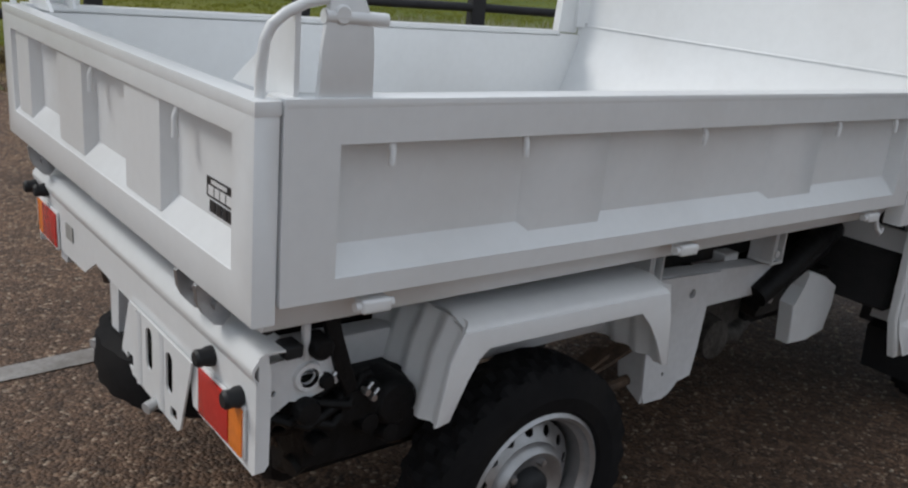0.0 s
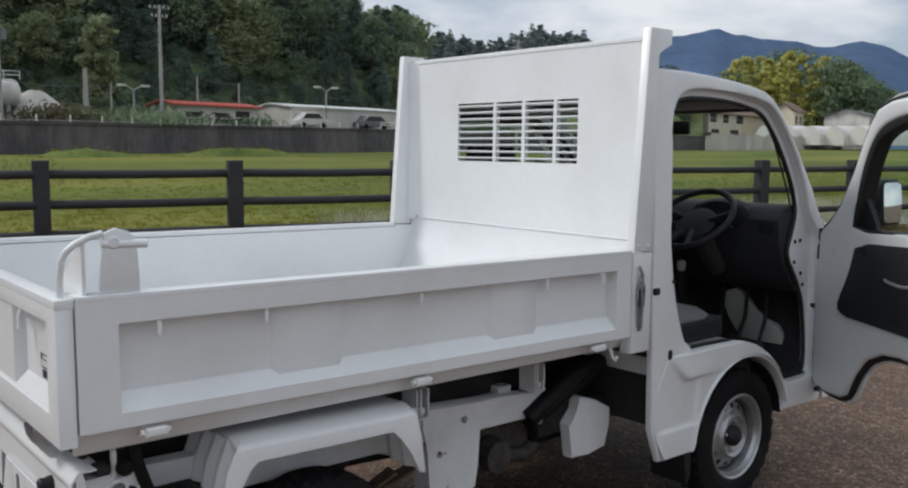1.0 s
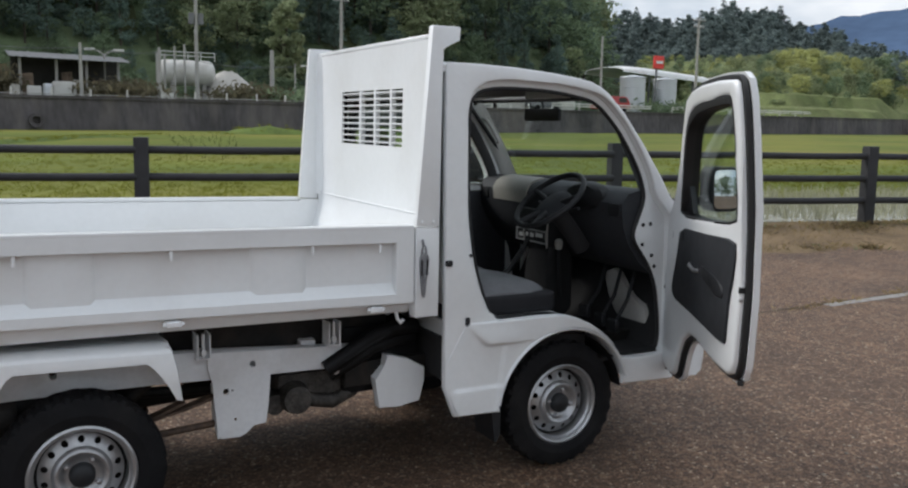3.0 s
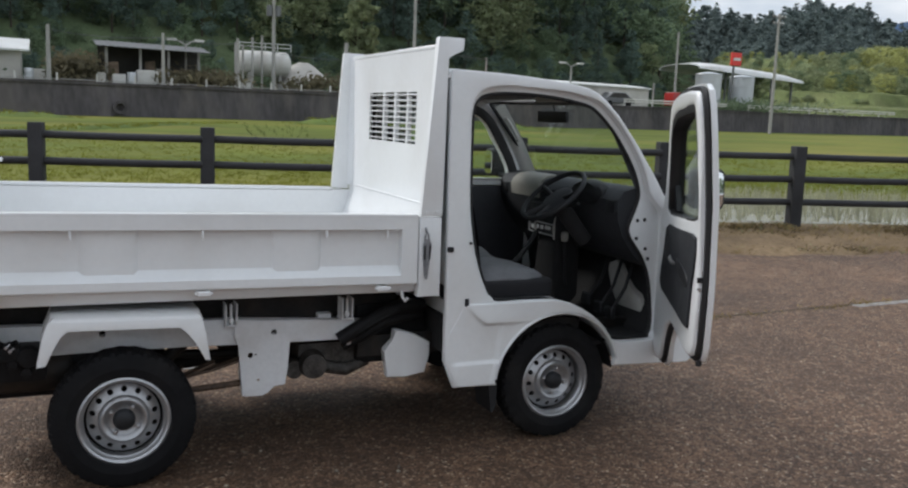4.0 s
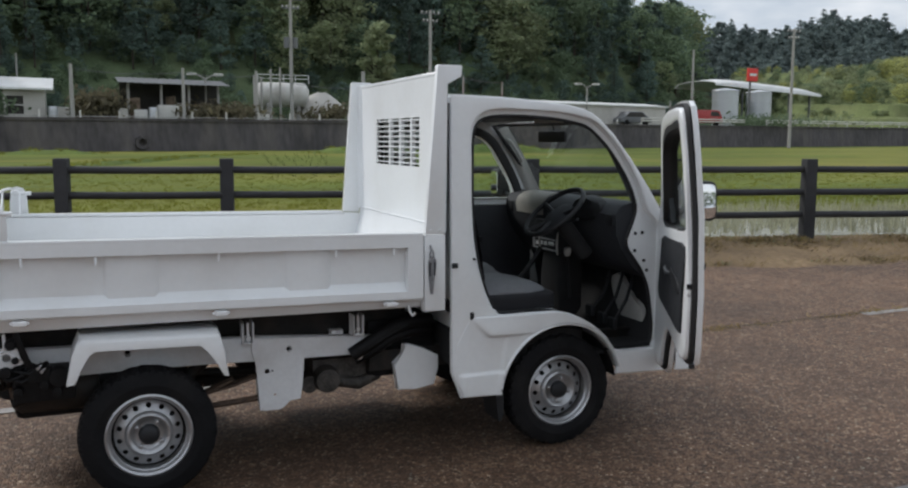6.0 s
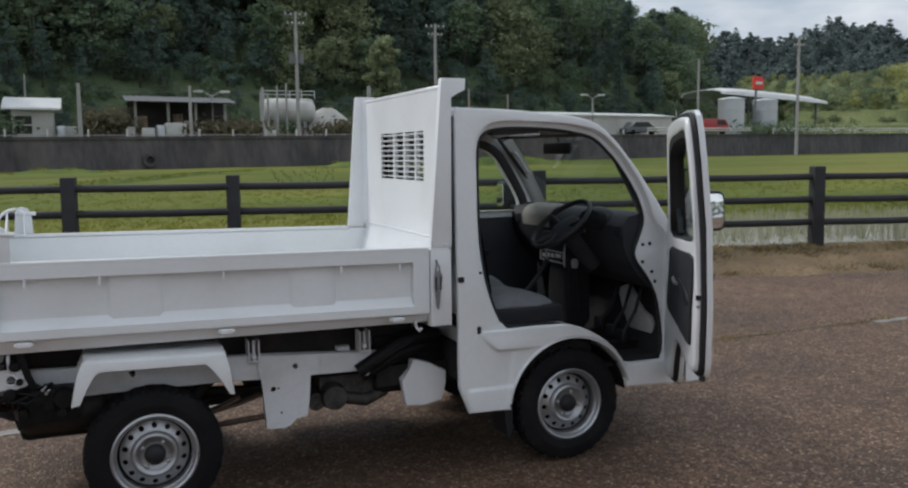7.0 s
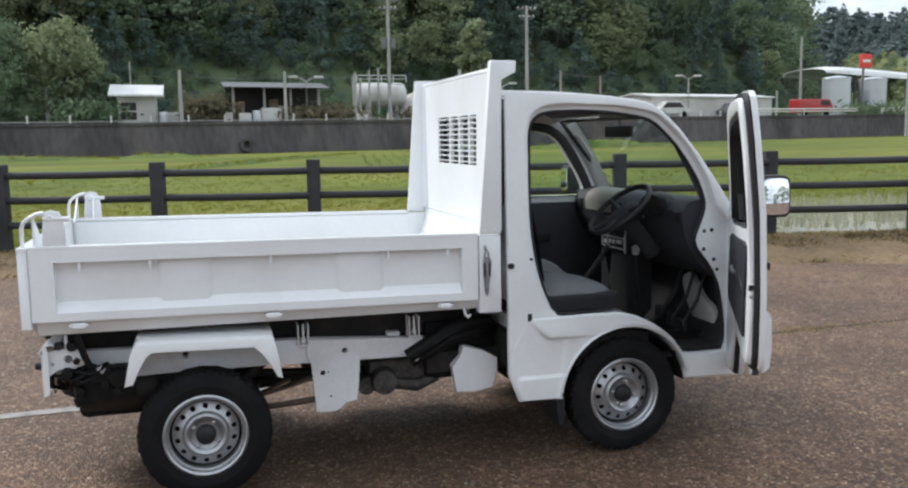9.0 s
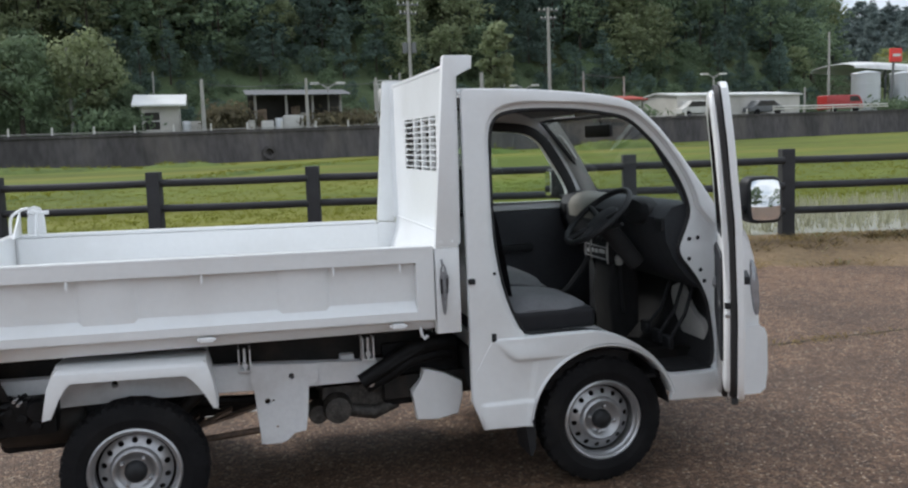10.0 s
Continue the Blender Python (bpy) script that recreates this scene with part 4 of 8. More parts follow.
ARCH = [(1.905 + 0.330 * math.cos(radians(a)), 0.275 + 0.330 * math.sin(radians(a))) for a in np.linspace(18, 172, 17)]
CAB_OUT = [(1.324, 0.420), (1.322, 1.672), (1.332, 1.690), (1.48, 1.688), (1.634, 1.682), (1.80, 1.669), (1.93, 1.654), (2.01, 1.639), (2.06, 1.618), (2.10, 1.592),
           (2.18, 1.518), (2.285, 1.394), (2.390, 1.246), (2.475, 1.126), (2.496, 1.085), (2.505, 0.90), (2.508, 0.60), (2.510, 0.335), (2.50, 0.322), (2.215, 0.332)] + ARCH + [
           (1.575, 0.296), (1.560, 0.290), (1.372, 0.296)]
CAB_DOORWAY = smooth_loop([(1.446, 1.40), (1.447, 1.50), (1.458, 1.556), (1.492, 1.590), (1.56, 1.604), (1.68, 1.607), (1.80, 1.602), (1.90, 1.592), (2.01, 1.573), (2.050, 1.560), (2.094, 1.532), (2.178, 1.452), (2.252, 1.354), (2.308, 1.262),
                           (2.338, 1.180), (2.340, 1.132), (2.318, 1.072), (2.289, 1.006), (2.286, 0.980), (2.298, 0.945), (2.335, 0.900), (2.380, 0.838), (2.418, 0.755), (2.438, 0.640), (2.448, 0.530), (2.440, 0.462), (2.415, 0.450), (2.205, 0.452),
                           (2.165, 0.500), (2.12, 0.545), (2.06, 0.588), (1.99, 0.624), (1.87, 0.666), (1.70, 0.672), (1.575, 0.671), (1.548, 0.710), (1.508, 0.80), (1.475, 0.92), (1.454, 1.06), (1.446, 1.20)])
SIDE_WINDOW = smooth_loop([(1.47, 1.14), (1.47, 1.48), (1.50, 1.525), (1.64, 1.538), (1.86, 1.530), (2.01, 1.516), (2.07, 1.492), (2.122, 1.445), (2.175, 1.362), (2.232, 1.270), (2.272, 1.190), (2.280, 1.140), (2.25, 1.130)])

bm = bmesh.new()
REBATE = [(u2, w2) if w > 0.72 else (u * 0.75 + u2 * 0.25, w * 0.75 + w2 * 0.25) for (u, w), (u2, w2) in zip(CAB_DOORWAY, offset_loop(CAB_DOORWAY, 0.027))]
REBATE = [(max(u, 2.462 - 0.9 * max(0.0, w - 1.06) - 0.02 * max(0.0, 0.6 - w)) if u > 2.26 and 0.46 < w < 1.235 else u, w) for u, w in REBATE]
plate(bm, CAB_OUT, "y", 0.006, 0.030, [REBATE], bevel=0.008, seg=3)
plate(bm, offset_loop(REBATE, 0.012), "y", 0.048, 0.066, [CAB_DOORWAY], bevel=0.006, seg=2)
plate(bm, offset_loop(REBATE, 0.006), "y", 0.029, 0.050, [offset_loop(REBATE, -0.002)])
shift(bm, lean(False))
cab_side = part("cab_side", bm, WHITE, truck)
bm = bmesh.new()
plate(bm, CAB_OUT, "y", flip(0.008, True), flip(0.060, True), [SIDE_WINDOW], bevel=0.012, seg=3)
shift(bm, lean(True))
part("cab_side", bm, WHITE, truck)
# quarter panel: a soft bulge above a curved crease, a shallow panel below it, a proud foot
def ease(x, lo, hi):
    u = max(0.0, min(1.0, (x - lo) / (hi - lo)))
    return u * u * (3 - 2 * u)


def quarter_y(x, z):
    crease = 0.576 + 0.085 * (1 - ease(x, 1.400, 1.525))
    out = 0.022 * ease(x, 1.405, 1.530) * ease(z, crease - 0.006, crease + 0.010) * (1 - 0.35 * ease(z, crease + 0.018, 0.668)) * (1 - 0.55 * ease(x, 1.60, 1.76))
    edge = 1.574 + 0.16 * (z - 0.41)
    out += 0.008 * ease(x, edge - 0.016, edge + 0.014) * (1 - ease(z, crease - 0.007, crease + 0.013))
    out += 0.010 * (1 - ease(z, 0.396, 0.414)) * ease(x, 1.350, 1.385)
    out += 0.008 * ease(x, 1.68, 1.88)
    return 0.0035 + 0.024 * (z - 0.3) / 1.4 - out


def panel_foot(x):
    """Lower edge of the quarter panel: the slanted foot, then round the wheel arch."""
    if x < 1.5655:
        return max(0.304, 0.42 - (x - 1.336) / 0.42)
    return 0.275 + math.sqrt(max(0.342 ** 2 - (x - 1.905) ** 2, 0.0009))


def panel_top(x):
    return float(np.interp(x, [1.336, 1.345, 1.38, 1.42, 1.86, 1.91, 1.96, 2.01, 2.06, 2.10, 2.13, 2.155], [0.50, 0.54, 0.60, 0.669, 0.669, 0.660, 0.645, 0.622, 0.592, 0.562, 0.536, 0.510]))


bm = bmesh.new()
cols = [1.336 + 0.0085 * k for k in range(27)] + list(np.linspace(1.5655, 1.60, 12)) + list(np.linspace(1.607, 2.150, 64))
rows = []
for z in np.linspace(0.304, 0.669, 74):
    rows.append([(x, quarter_y(x, h), h) for x in cols for h in (min(max(z, panel_foot(x)), panel_top(x)),)])
rows.append([(x, y + 0.004, z + 0.004) for x, y, z in rows[-1]])
rows.append([(x, y + 0.030, z + 0.001) for x, y, z in rows[-1]])
grid_sheet(bm, rows)
bmesh.ops.remove_doubles(bm, verts=bm.verts, dist=0.0002)
bmesh.ops.dissolve_degenerate(bm, dist=0.0002, edges=bm.edges)
part("quarter_panel_pressing", bm, WHITE, cab_side, smooth=50)
for far in (False, True):
    bm = bmesh.new()
    rows = []
    for r, y in ((0.346, 0.008), (0.341, -0.004), (0.334, -0.009), (0.328, -0.004), (0.327, 0.20)):
        rows.append([(1.905 + r * math.cos(radians(a)), flip(y, far), 0.275 + r * math.sin(radians(a))) for a in np.linspace(16, 172, 29)])
    grid_sheet(bm, rows)
    part("wheel_arch_lip", bm, WHITE, truck)
    bm = bmesh.new()
    rows = [[(1.905 + r * math.cos(radians(a)), flip(y, far), 0.275 + r * math.sin(radians(a))) for a in np.linspace(8, 176, 25)] for r, y in ((0.310, 0.02), (0.310, 0.24), (0.05, 0.25))]
    grid_sheet(bm, rows)
    part("wheel_housing", bm, BLACK, truck)
    bm = bmesh.new()
    plate(bm, [(1.555, 0.30), (1.60, 0.31), (1.60, 0.19), (1.585, 0.155), (1.575, 0.155)], "y", flip(0.03, far), flip(0.19, far))
    part("mud_flap", bm, BLACK, truck)
# plugs and striker on the pillar, hinge-pillar holes
for x, z, w, h in ((1.339, 0.919, 0.014, 0.012), (1.425, 0.680, 0.010, 0.018), (1.435, 0.945, 0.006, 0.006)):
    bm = bmesh.new()
    plate(bm, round_rect(x - w, x + w, z - h, z + h, 0.006), "y", 0.008, 0.022, bevel=0.002)
    part("striker_plug", bm, BLACK, cab_side)
for x, z in ((2.336, 1.027), (2.377, 1.030), (2.334, 0.940), (2.389, 0.888), (2.407, 0.838)):
    bm = bmesh.new()
    revolve(bm, [(0, 0), (0.0085, 0), (0.0095, 0.006)], (x, 0.0445 + 0.017 * (z - 0.3), z), "y", 12)
    part("hinge_bolt", bm, BLACK, cab_side)
bm = bmesh.new()
seal_pts = [(u, w) for u, w in CAB_DOORWAY]
loop3 = [(u, 0.012 + 0.024 * max(w - 0.3, 0) / 1.4, w) for u, w in seal_pts]
tube(bm, [(x * 0.998 + 0.0037, y + 0.042, z * 0.994 + 0.006) for x, y, z in loop3 + loop3[:1]], 0.009, 6, cap=False)
part("doorway_seal", bm, SEAL, cab_side)

# roof with a crown, rain gutters, rear wall with its window
bm = bmesh.new()
prof = [(1.309, 1.668), (1.316, 1.690), (1.40, 1.696), (1.634, 1.690), (1.80, 1.678), (1.93, 1.663), (2.01, 1.646), (2.065, 1.622), (2.115, 1.586)]
rows = []
for x, z in prof:
    row = []
    for k in range(15):
        u = -1 + 2 * k / 14
        row.append((x, 0.70 + u * 0.664, z - 0.012 + 0.030 * (1 - abs(u) ** 3)))
    rows.append(row)
grid_sheet(bm, rows)
thicken(bm, 0.012)
roof = part("roof", bm, WHITE, truck)
bm = bmesh.new()
box(bm, 2.02, 2.07, 1.20, 1.28, 1.655, 1.672, 0.006, 2)
part("roof_vent", bm, BLACK, roof)
bm = bmesh.new()
plate(bm, [(0.04, 0.735), (1.36, 0.735), (1.345, 1.67), (0.055, 1.67)], "x", 1.372, 1.392, [round_rect(0.20, 1.20, 1.17, 1.625, 0.05)])
part("cab_back", bm, WHITE, truck)
bm = bmesh.new()
plate(bm, round_rect(0.19, 1.21, 1.16, 1.635, 0.05), "x", 1.380, 1.383)
pane = part("rear_window", bm, GLASS, truck)
pane.visible_shadow = False
bm = bmesh.new()
tube(bm, [(1.374, u, w) for u, w in round_rect(0.20, 1.20, 1.17, 1.625, 0.05) + round_rect(0.20, 1.20, 1.17, 1.625, 0.05)[:1]], 0.010, 6, cap=False)
part("rear_window_seal", bm, SEAL, truck)
bm = bmesh.new()
box(bm, 1.394, 1.400, 0.08, 1.32, 0.66, 1.16, 0)
part("back_trim", bm, TRIM_DARK, truck)
bm = bmesh.new()
rows = [[(x, y, z - 0.028) for y in np.linspace(0.10, 1.30, 5)] for x, z in prof[1:-1]]
grid_sheet(bm, rows)
part("headlining", bm, HEADLINING, truck)

# windscreen and its frame
bm = bmesh.new()
rows = []
for k in range(7):
    u = k / 6
    rows.append([(2.115 + 0.365 * u + 0.035 * (1 - v * v), 0.70 + v * (0.590 + 0.025 * u), 1.580 - 0.440 * u) for v in np.linspace(-1, 1, 9)])
grid_sheet(bm, rows)
screen = part("windscreen", bm, GLASS, truck)
screen.visible_shadow = False
bm = bmesh.new()
edge = [rows[0][k] for k in range(9)] + [rows[k][8] for k in range(1, 7)] + [rows[6][k] for k in range(7, -1, -1)] + [rows[k][0] for k in range(5, -1, -1)]
tube(bm, edge, 0.012, 6, cap=False)
part("windscreen_seal", bm, SEAL, truck)
def draw_in(co):
    """Keeps the nose short."""
    return Vector((2.5 + (co.x - 2.5) * 0.85 if co.x > 2.5 else co.x, co.y, co.z))


bm = bmesh.new()
rows = [[(x + 0.035 * (1 - v * v), 0.70 + v * 0.655, z) for v in np.linspace(-1, 1, 9)] for x, z in ((2.474, 1.145), (2.53, 1.115), (2.585, 1.09), (2.635, 1.02), (2.668, 0.93), (2.690, 0.80), (2.700, 0.62), (2.700, 0.50))]
grid_sheet(bm, rows)
thicken(bm, 0.01)
shift(bm, draw_in)
part("front_panel", bm, WHITE, truck)
for far in (False, True):
    bm = bmesh.new()
    plate(bm, [(2.470, 1.140), (2.515, 1.10), (2.60, 1.055), (2.650, 0.98), (2.682, 0.86), (2.698, 0.62), (2.695, 0.50), (2.51, 0.50), (2.505, 0.9)], "y", flip(0.045, far), flip(0.075, far), bevel=0.010)
    shift(bm, draw_in)
    part("front_wing", bm, WHITE, truck)
    bm = bmesh.new()
    plate(bm, smooth_loop([(2.640, 0.920), (2.668, 0.920), (2.692, 0.86), (2.710, 0.67), (2.670, 0.66), (2.648, 0.80)]), "y", flip(0.040, far), flip(0.26, far), bevel=0.010)
    shift(bm, draw_in)
    part("headlamp", bm, CLEAR_LENS, truck, "clear headlamp wrapped round the cab's corner")
bm = bmesh.new()
rows = [[(x + 0.03 * (1 - v * v), 0.70 + v * w, z) for v in np.linspace(-1, 1, 9)] for x, z, w in ((2.690, 0.625, 0.66), (2.715, 0.61, 0.672), (2.728, 0.58, 0.676), (2.732, 0.42, 0.676), (2.722, 0.335, 0.672), (2.695, 0.312, 0.665))]
grid_sheet(bm, rows)
for s in (0, 8):
    vs = [bm.verts.new(r[s]) for r in rows] + [bm.verts.new((2.60, rows[0][s][1], 0.312)), bm.verts.new((2.60, rows[0][s][1], 0.625))]
    bm.faces.new(vs)
thicken(bm, 0.008)
shift(bm, draw_in)
part("front_bumper", bm, WHITE, truck)

# left door seen from inside
bm = bmesh.new()
plate(bm, [(1.44, 0.80), (1.44, 1.088), (2.33, 1.088), (2.40, 0.98), (2.40, 0.50), (2.2, 0.47), (2.1, 0.58), (1.9, 0.68)], "y", 1.318, 1.332, bevel=0.006)
left_card = part("left_door_card", bm, CARD_GREY, truck)
bm = bmesh.new()
box(bm, 1.44, 2.335, 1.312, 1.330, 1.091, 1.126, 0.004)
part("left_door_sill", bm, WHITE, truck, "white painted strip under the left window")
bm = bmesh.new()
box(bm, 1.60, 2.05, 1.285, 1.320, 0.86, 0.90, 0.012, 2)
part("armrest", bm, BLACK, left_card)
bm = bmesh.new()
plate(bm, SIDE_WINDOW, "y", 1.352, 1.356)
shift(bm, lean(True))
pane = part("left_window", bm, GLASS, truck)
pane.visible_shadow = False
bm = bmesh.new()
plate(bm, offset_loop(SIDE_WINDOW, 0.050), "y", 1.318, 1.338, [SIDE_WINDOW], bevel=0.004)
for v in bm.verts:
    v.co.z = max(v.co.z, 1.128)
shift(bm, lean(True))
part("left_window_seal", bm, SEAL, truck)
bm = bmesh.new()
plate(bm, round_rect(1.455, 1.575, 1.135, 1.305, 0.03), "x", 2.235, 2.318, bevel=0.014, seg=3)
tube(bm, [(2.30, 1.39, 1.14), (2.28, 1.48, 1.15)], 0.018)
far_mirror = part("left_wing_mirror", bm, BLACK, truck)
bm = bmesh.new()
plate(bm, round_rect(1.468, 1.562, 1.150, 1.290, 0.022), "x", 2.230, 2.233)
part("mirror_face", bm, MIRROR, far_mirror)
# inner pillar trims
for far in (False, True):
    bm = bmesh.new()
    pts = ((2.150, 2.205, 1.560), (2.215, 2.270, 1.465), (2.290, 2.345, 1.340), (2.352, 2.405, 1.225), (2.385, 2.440, 1.155))
    rows = [[(xa - 0.012, flip(0.074, far), z - 0.010), (xa, flip(0.090, far), z - 0.010), (xa + 0.02, flip(0.105, far), z), (xb - 0.012, flip(0.116, far), z + 0.010), (xb, flip(0.128, far), z + 0.012)] for xa, xb, z in pts]
    if not far:
        rows = [[(x - 0.040, y, z) for x, y, z in r] for r in rows]
    grid_sheet(bm, rows)
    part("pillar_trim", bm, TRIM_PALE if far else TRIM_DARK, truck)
bm = bmesh.new()
tube(bm, [(2.222, 1.292, 1.490), (2.226, 1.262, 1.482), (2.262, 1.252, 1.425), (2.302, 1.256, 1.362), (2.304, 1.288, 1.360)], 0.009)
part("grab_handle", bm, TRIM_GREY, truck)

# floor, engine cover under the seats
bm = bmesh.new()
box(bm, 2.02, 2.56, 0.062, 1.338, 0.425, 0.446, 0.004)
box(bm, 1.36, 2.05, 0.062, 1.338, 0.42, 0.60, 0.01)
plate(bm, [(2.42, 0.446), (2.56, 0.446), (2.62, 0.72), (2.57, 0.95), (2.56, 0.72)], "y", 0.066, 1.334)
part("cab_floor", bm, CARPET, truck)
bm = bmesh.new()
box(bm, 2.17, 2.43, 0.036, 0.30, 0.4495, 0.4575, 0.003)
part("floor_mat", bm, CARPET, truck)
bm = bmesh.new()
plate(bm, [(1.38, 0.60), (2.03, 0.60), (1.97, 0.640), (1.90, 0.664), (1.38, 0.664)], "y", 0.060, 1.34, bevel=0.0)
part("seat_base", bm, WHITE, truck)
bm = bmesh.new()
plate(bm, smooth_loop([(0.16, 0.46), (0.30, 0.47), (0.44, 0.60), (0.50, 0.74), (0.40, 0.78), (0.30, 0.66), (0.18, 0.62)]), "x", 2.47, 2.50, bevel=0.008)
part("footwell_lining", bm, TRIM_GREY, truck)


def seat(y0, y1, lift=0.0):
    bm = bmesh.new()
    rows = []
    for x, z in ((1.535, 0.700), (1.530, 0.735), (1.54, 0.775), (1.58, 0.800), (1.66, 0.806), (1.78, 0.798), (1.87, 0.780), (1.905, 0.758), (1.915, 0.730), (1.905, 0.70)):
        rows.append([(x, y, z + lift - 0.046 * (max(abs(2 * (y - y0) / (y1 - y0) - 1) - 0.55, 0) / 0.45) ** 1.6 * (z > 0.74)) for y in np.linspace(y0, y1, 11)])
    grid_sheet(bm, rows)
    for k in (0, 10):
        bm.faces.new([bm.verts.new(r[k]) for r in rows])
    s = part("seat", bm, FABRIC, truck, "low grey vinyl seat cushion with dark sides")
    bm = bmesh.new()
    box(bm, 1.535, 1.918, y0 - 0.010, y1 + 0.010, 0.666, 0.752, 0.025, 3)
    part("cushion_side", bm, FABRIC_DARK, s)
    bm = bmesh.new()
    ym, h = (y0 + y1) / 2, (y1 - y0) / 2 - 0.02
    rows = [[(x + 0.03 * abs(v) ** 3, ym + v * h * w, z) for v in np.linspace(-1, 1, 9)] for x, z, w in ((1.52, 0.82, 1), (1.50, 0.95, 1), (1.465, 1.15, 0.95), (1.44, 1.30, 0.6), (1.425, 1.42, 0.5), (1.395, 1.43, 0.5), (1.39, 1.0, 1))]
    grid_sheet(bm, rows)
    part("backrest", bm, FABRIC_DARK, s)


seat(0.125, 0.585)
seat(0.720, 1.275, 0.022)
bm = bmesh.new()
box(bm, 1.56, 1.90, 0.60, 0.705, 0.664, 0.735, 0.02, 2)
part("centre_tray", bm, TRIM_GREY, truck)

# dashboard
bm = bmesh.new()
prof = [(2.50, 1.158), (2.42, 1.178), (2.33, 1.182), (2.26, 1.165), (2.225, 1.12), (2.235, 1.02), (2.27, 0.94), (2.33, 0.86), (2.40, 0.80), (2.52, 0.78)]
grid_sheet(bm, [[(x, y, z) for y in np.linspace(0.075, 1.325, 11)] for x, z in prof])
for y in (0.075, 1.325):
    bm.faces.new([bm.verts.new((x, y, z)) for x, z in prof])
dash = part("dashboard", bm, TRIM_DARK, truck)
bm = bmesh.new()
rows = [[(x, y, z) for y in np.linspace(0.84, 1.17, 5)] for x, z in ((2.330, 1.190), (2.270, 1.178), (2.236, 1.155), (2.217, 1.118), (2.224, 1.060))]
grid_sheet(bm, rows)
thicken(bm, 0.01)
part("glovebox_lid", bm, DASH_SHADED, dash, "passenger-side dash panel in beige-grey, darkened for shade")
bm = bmesh.new()
box(bm, 2.195, 2.30, 0.59, 0.88, 0.865, 1.04, 0.012, 2)
radio = part("radio_panel", bm, BLACK, dash)
bm = bmesh.new()
for z0, z1 in ((0.876, 0.882), (0.934, 0.940)):
    box(bm, 2.186, 2.198, 0.596, 0.876, z0, z1, 0.001)
for y in (0.596, 0.870):
    box(bm, 2.186, 2.198, y, y + 0.006, 0.8825, 0.9335, 0.001)
part("radio_trim", bm, GALV, radio, "silver trim round the radio")
for k, (y0, y1, z0, z1) in enumerate(((0.64, 0.70, 0.905, 0.925), (0.72, 0.75, 0.900, 0.922), (0.77, 0.79, 0.900, 0.922), (0.81, 0.85, 0.895, 0.915))):
    bm = bmesh.new()
    box(bm, 2.189, 2.197, y0, y1, z0, z1, 0.002)
    part("radio_button", bm, LABEL_WHITE, radio)
for k in range(5):
    bm = bmesh.new()
    revolve(bm, [(0, -0.012), (0.010, -0.010), (0.012, 0)], (2.192, 0.65 + 0.05 * k, 0.975), "x", 10)
    part("knob", bm, BLACK, radio)
bm = bmesh.new()
revolve(bm, [(0, -0.02), (0.085, -0.02), (0.105, -0.005), (0.11, 0.04)], (2.235, 0.36, 1.135), "x", 24)
shift(bm, lambda c: Vector((c.x, 0.36 + (c.y - 0.36) * 1.35, 1.135 + (c.z - 1.135) * 0.62)))
part("instrument_hood", bm, BLACK, dash)
for y in (0.13, 0.68, 1.27):
    bm = bmesh.new()
    plate(bm, round_rect(y - 0.04, y + 0.04, 1.06, 1.12, 0.012), "x", 2.222, 2.240, bevel=0.004)
    part("air_vent", bm, BLACK, dash)
bm = bmesh.new()
plate(bm, [(2.22, 0.90), (2.30, 0.90), (2.36, 0.80), (2.36, 0.55), (2.28, 0.47), (2.22, 0.48), (2.20, 0.7)], "y", 0.60, 0.80, bevel=0.02, seg=3)
part("centre_console", bm, CARPET, truck)
for y in (0.60, 0.80):
    bm = bmesh.new()
    tube(bm, [(2.200, y, 0.985), (2.185, y, 0.92), (2.195, y, 0.86)], 0.005)
    part("console_trim", bm, TRIM_GREY, truck)
for far in (False, True):
    bm = bmesh.new()
    plate(bm, [(2.26, 0.448), (2.56, 0.448), (2.60, 0.72), (2.56, 0.95), (2.50, 1.12), (2.40, 1.12), (2.335, 1.00), (2.36, 0.90), (2.43, 0.76), (2.46, 0.60), (2.45, 0.47)], "y", flip(0.066, far), flip(0.074, far))
    part("kick_panel", bm, TRIM_DARK, truck)
# gear lever, hand brake
bm = bmesh.new()
tube(bm, [(2.26, 0.57, 0.62), (2.24, 0.56, 0.78), (2.235, 0.555, 0.86)], 0.008)
lever = part("gear_lever", bm, BLACK, truck)
bm = bmesh.new()
revolve(bm, [(0, -0.03), (0.016, -0.026), (0.021, 0.0), (0.018, 0.018), (0, 0.026)], (2.232, 0.554, 0.885), "z", 14)
part("lever_knob", bm, TRIM_GREY, lever)
bm = bmesh.new()
tube(bm, [(1.95, 0.66, 0.70), (2.02, 0.66, 0.76), (2.10, 0.66, 0.86), (2.12, 0.66, 0.90)], 0.014)
part("hand_brake", bm, BLACK, truck)
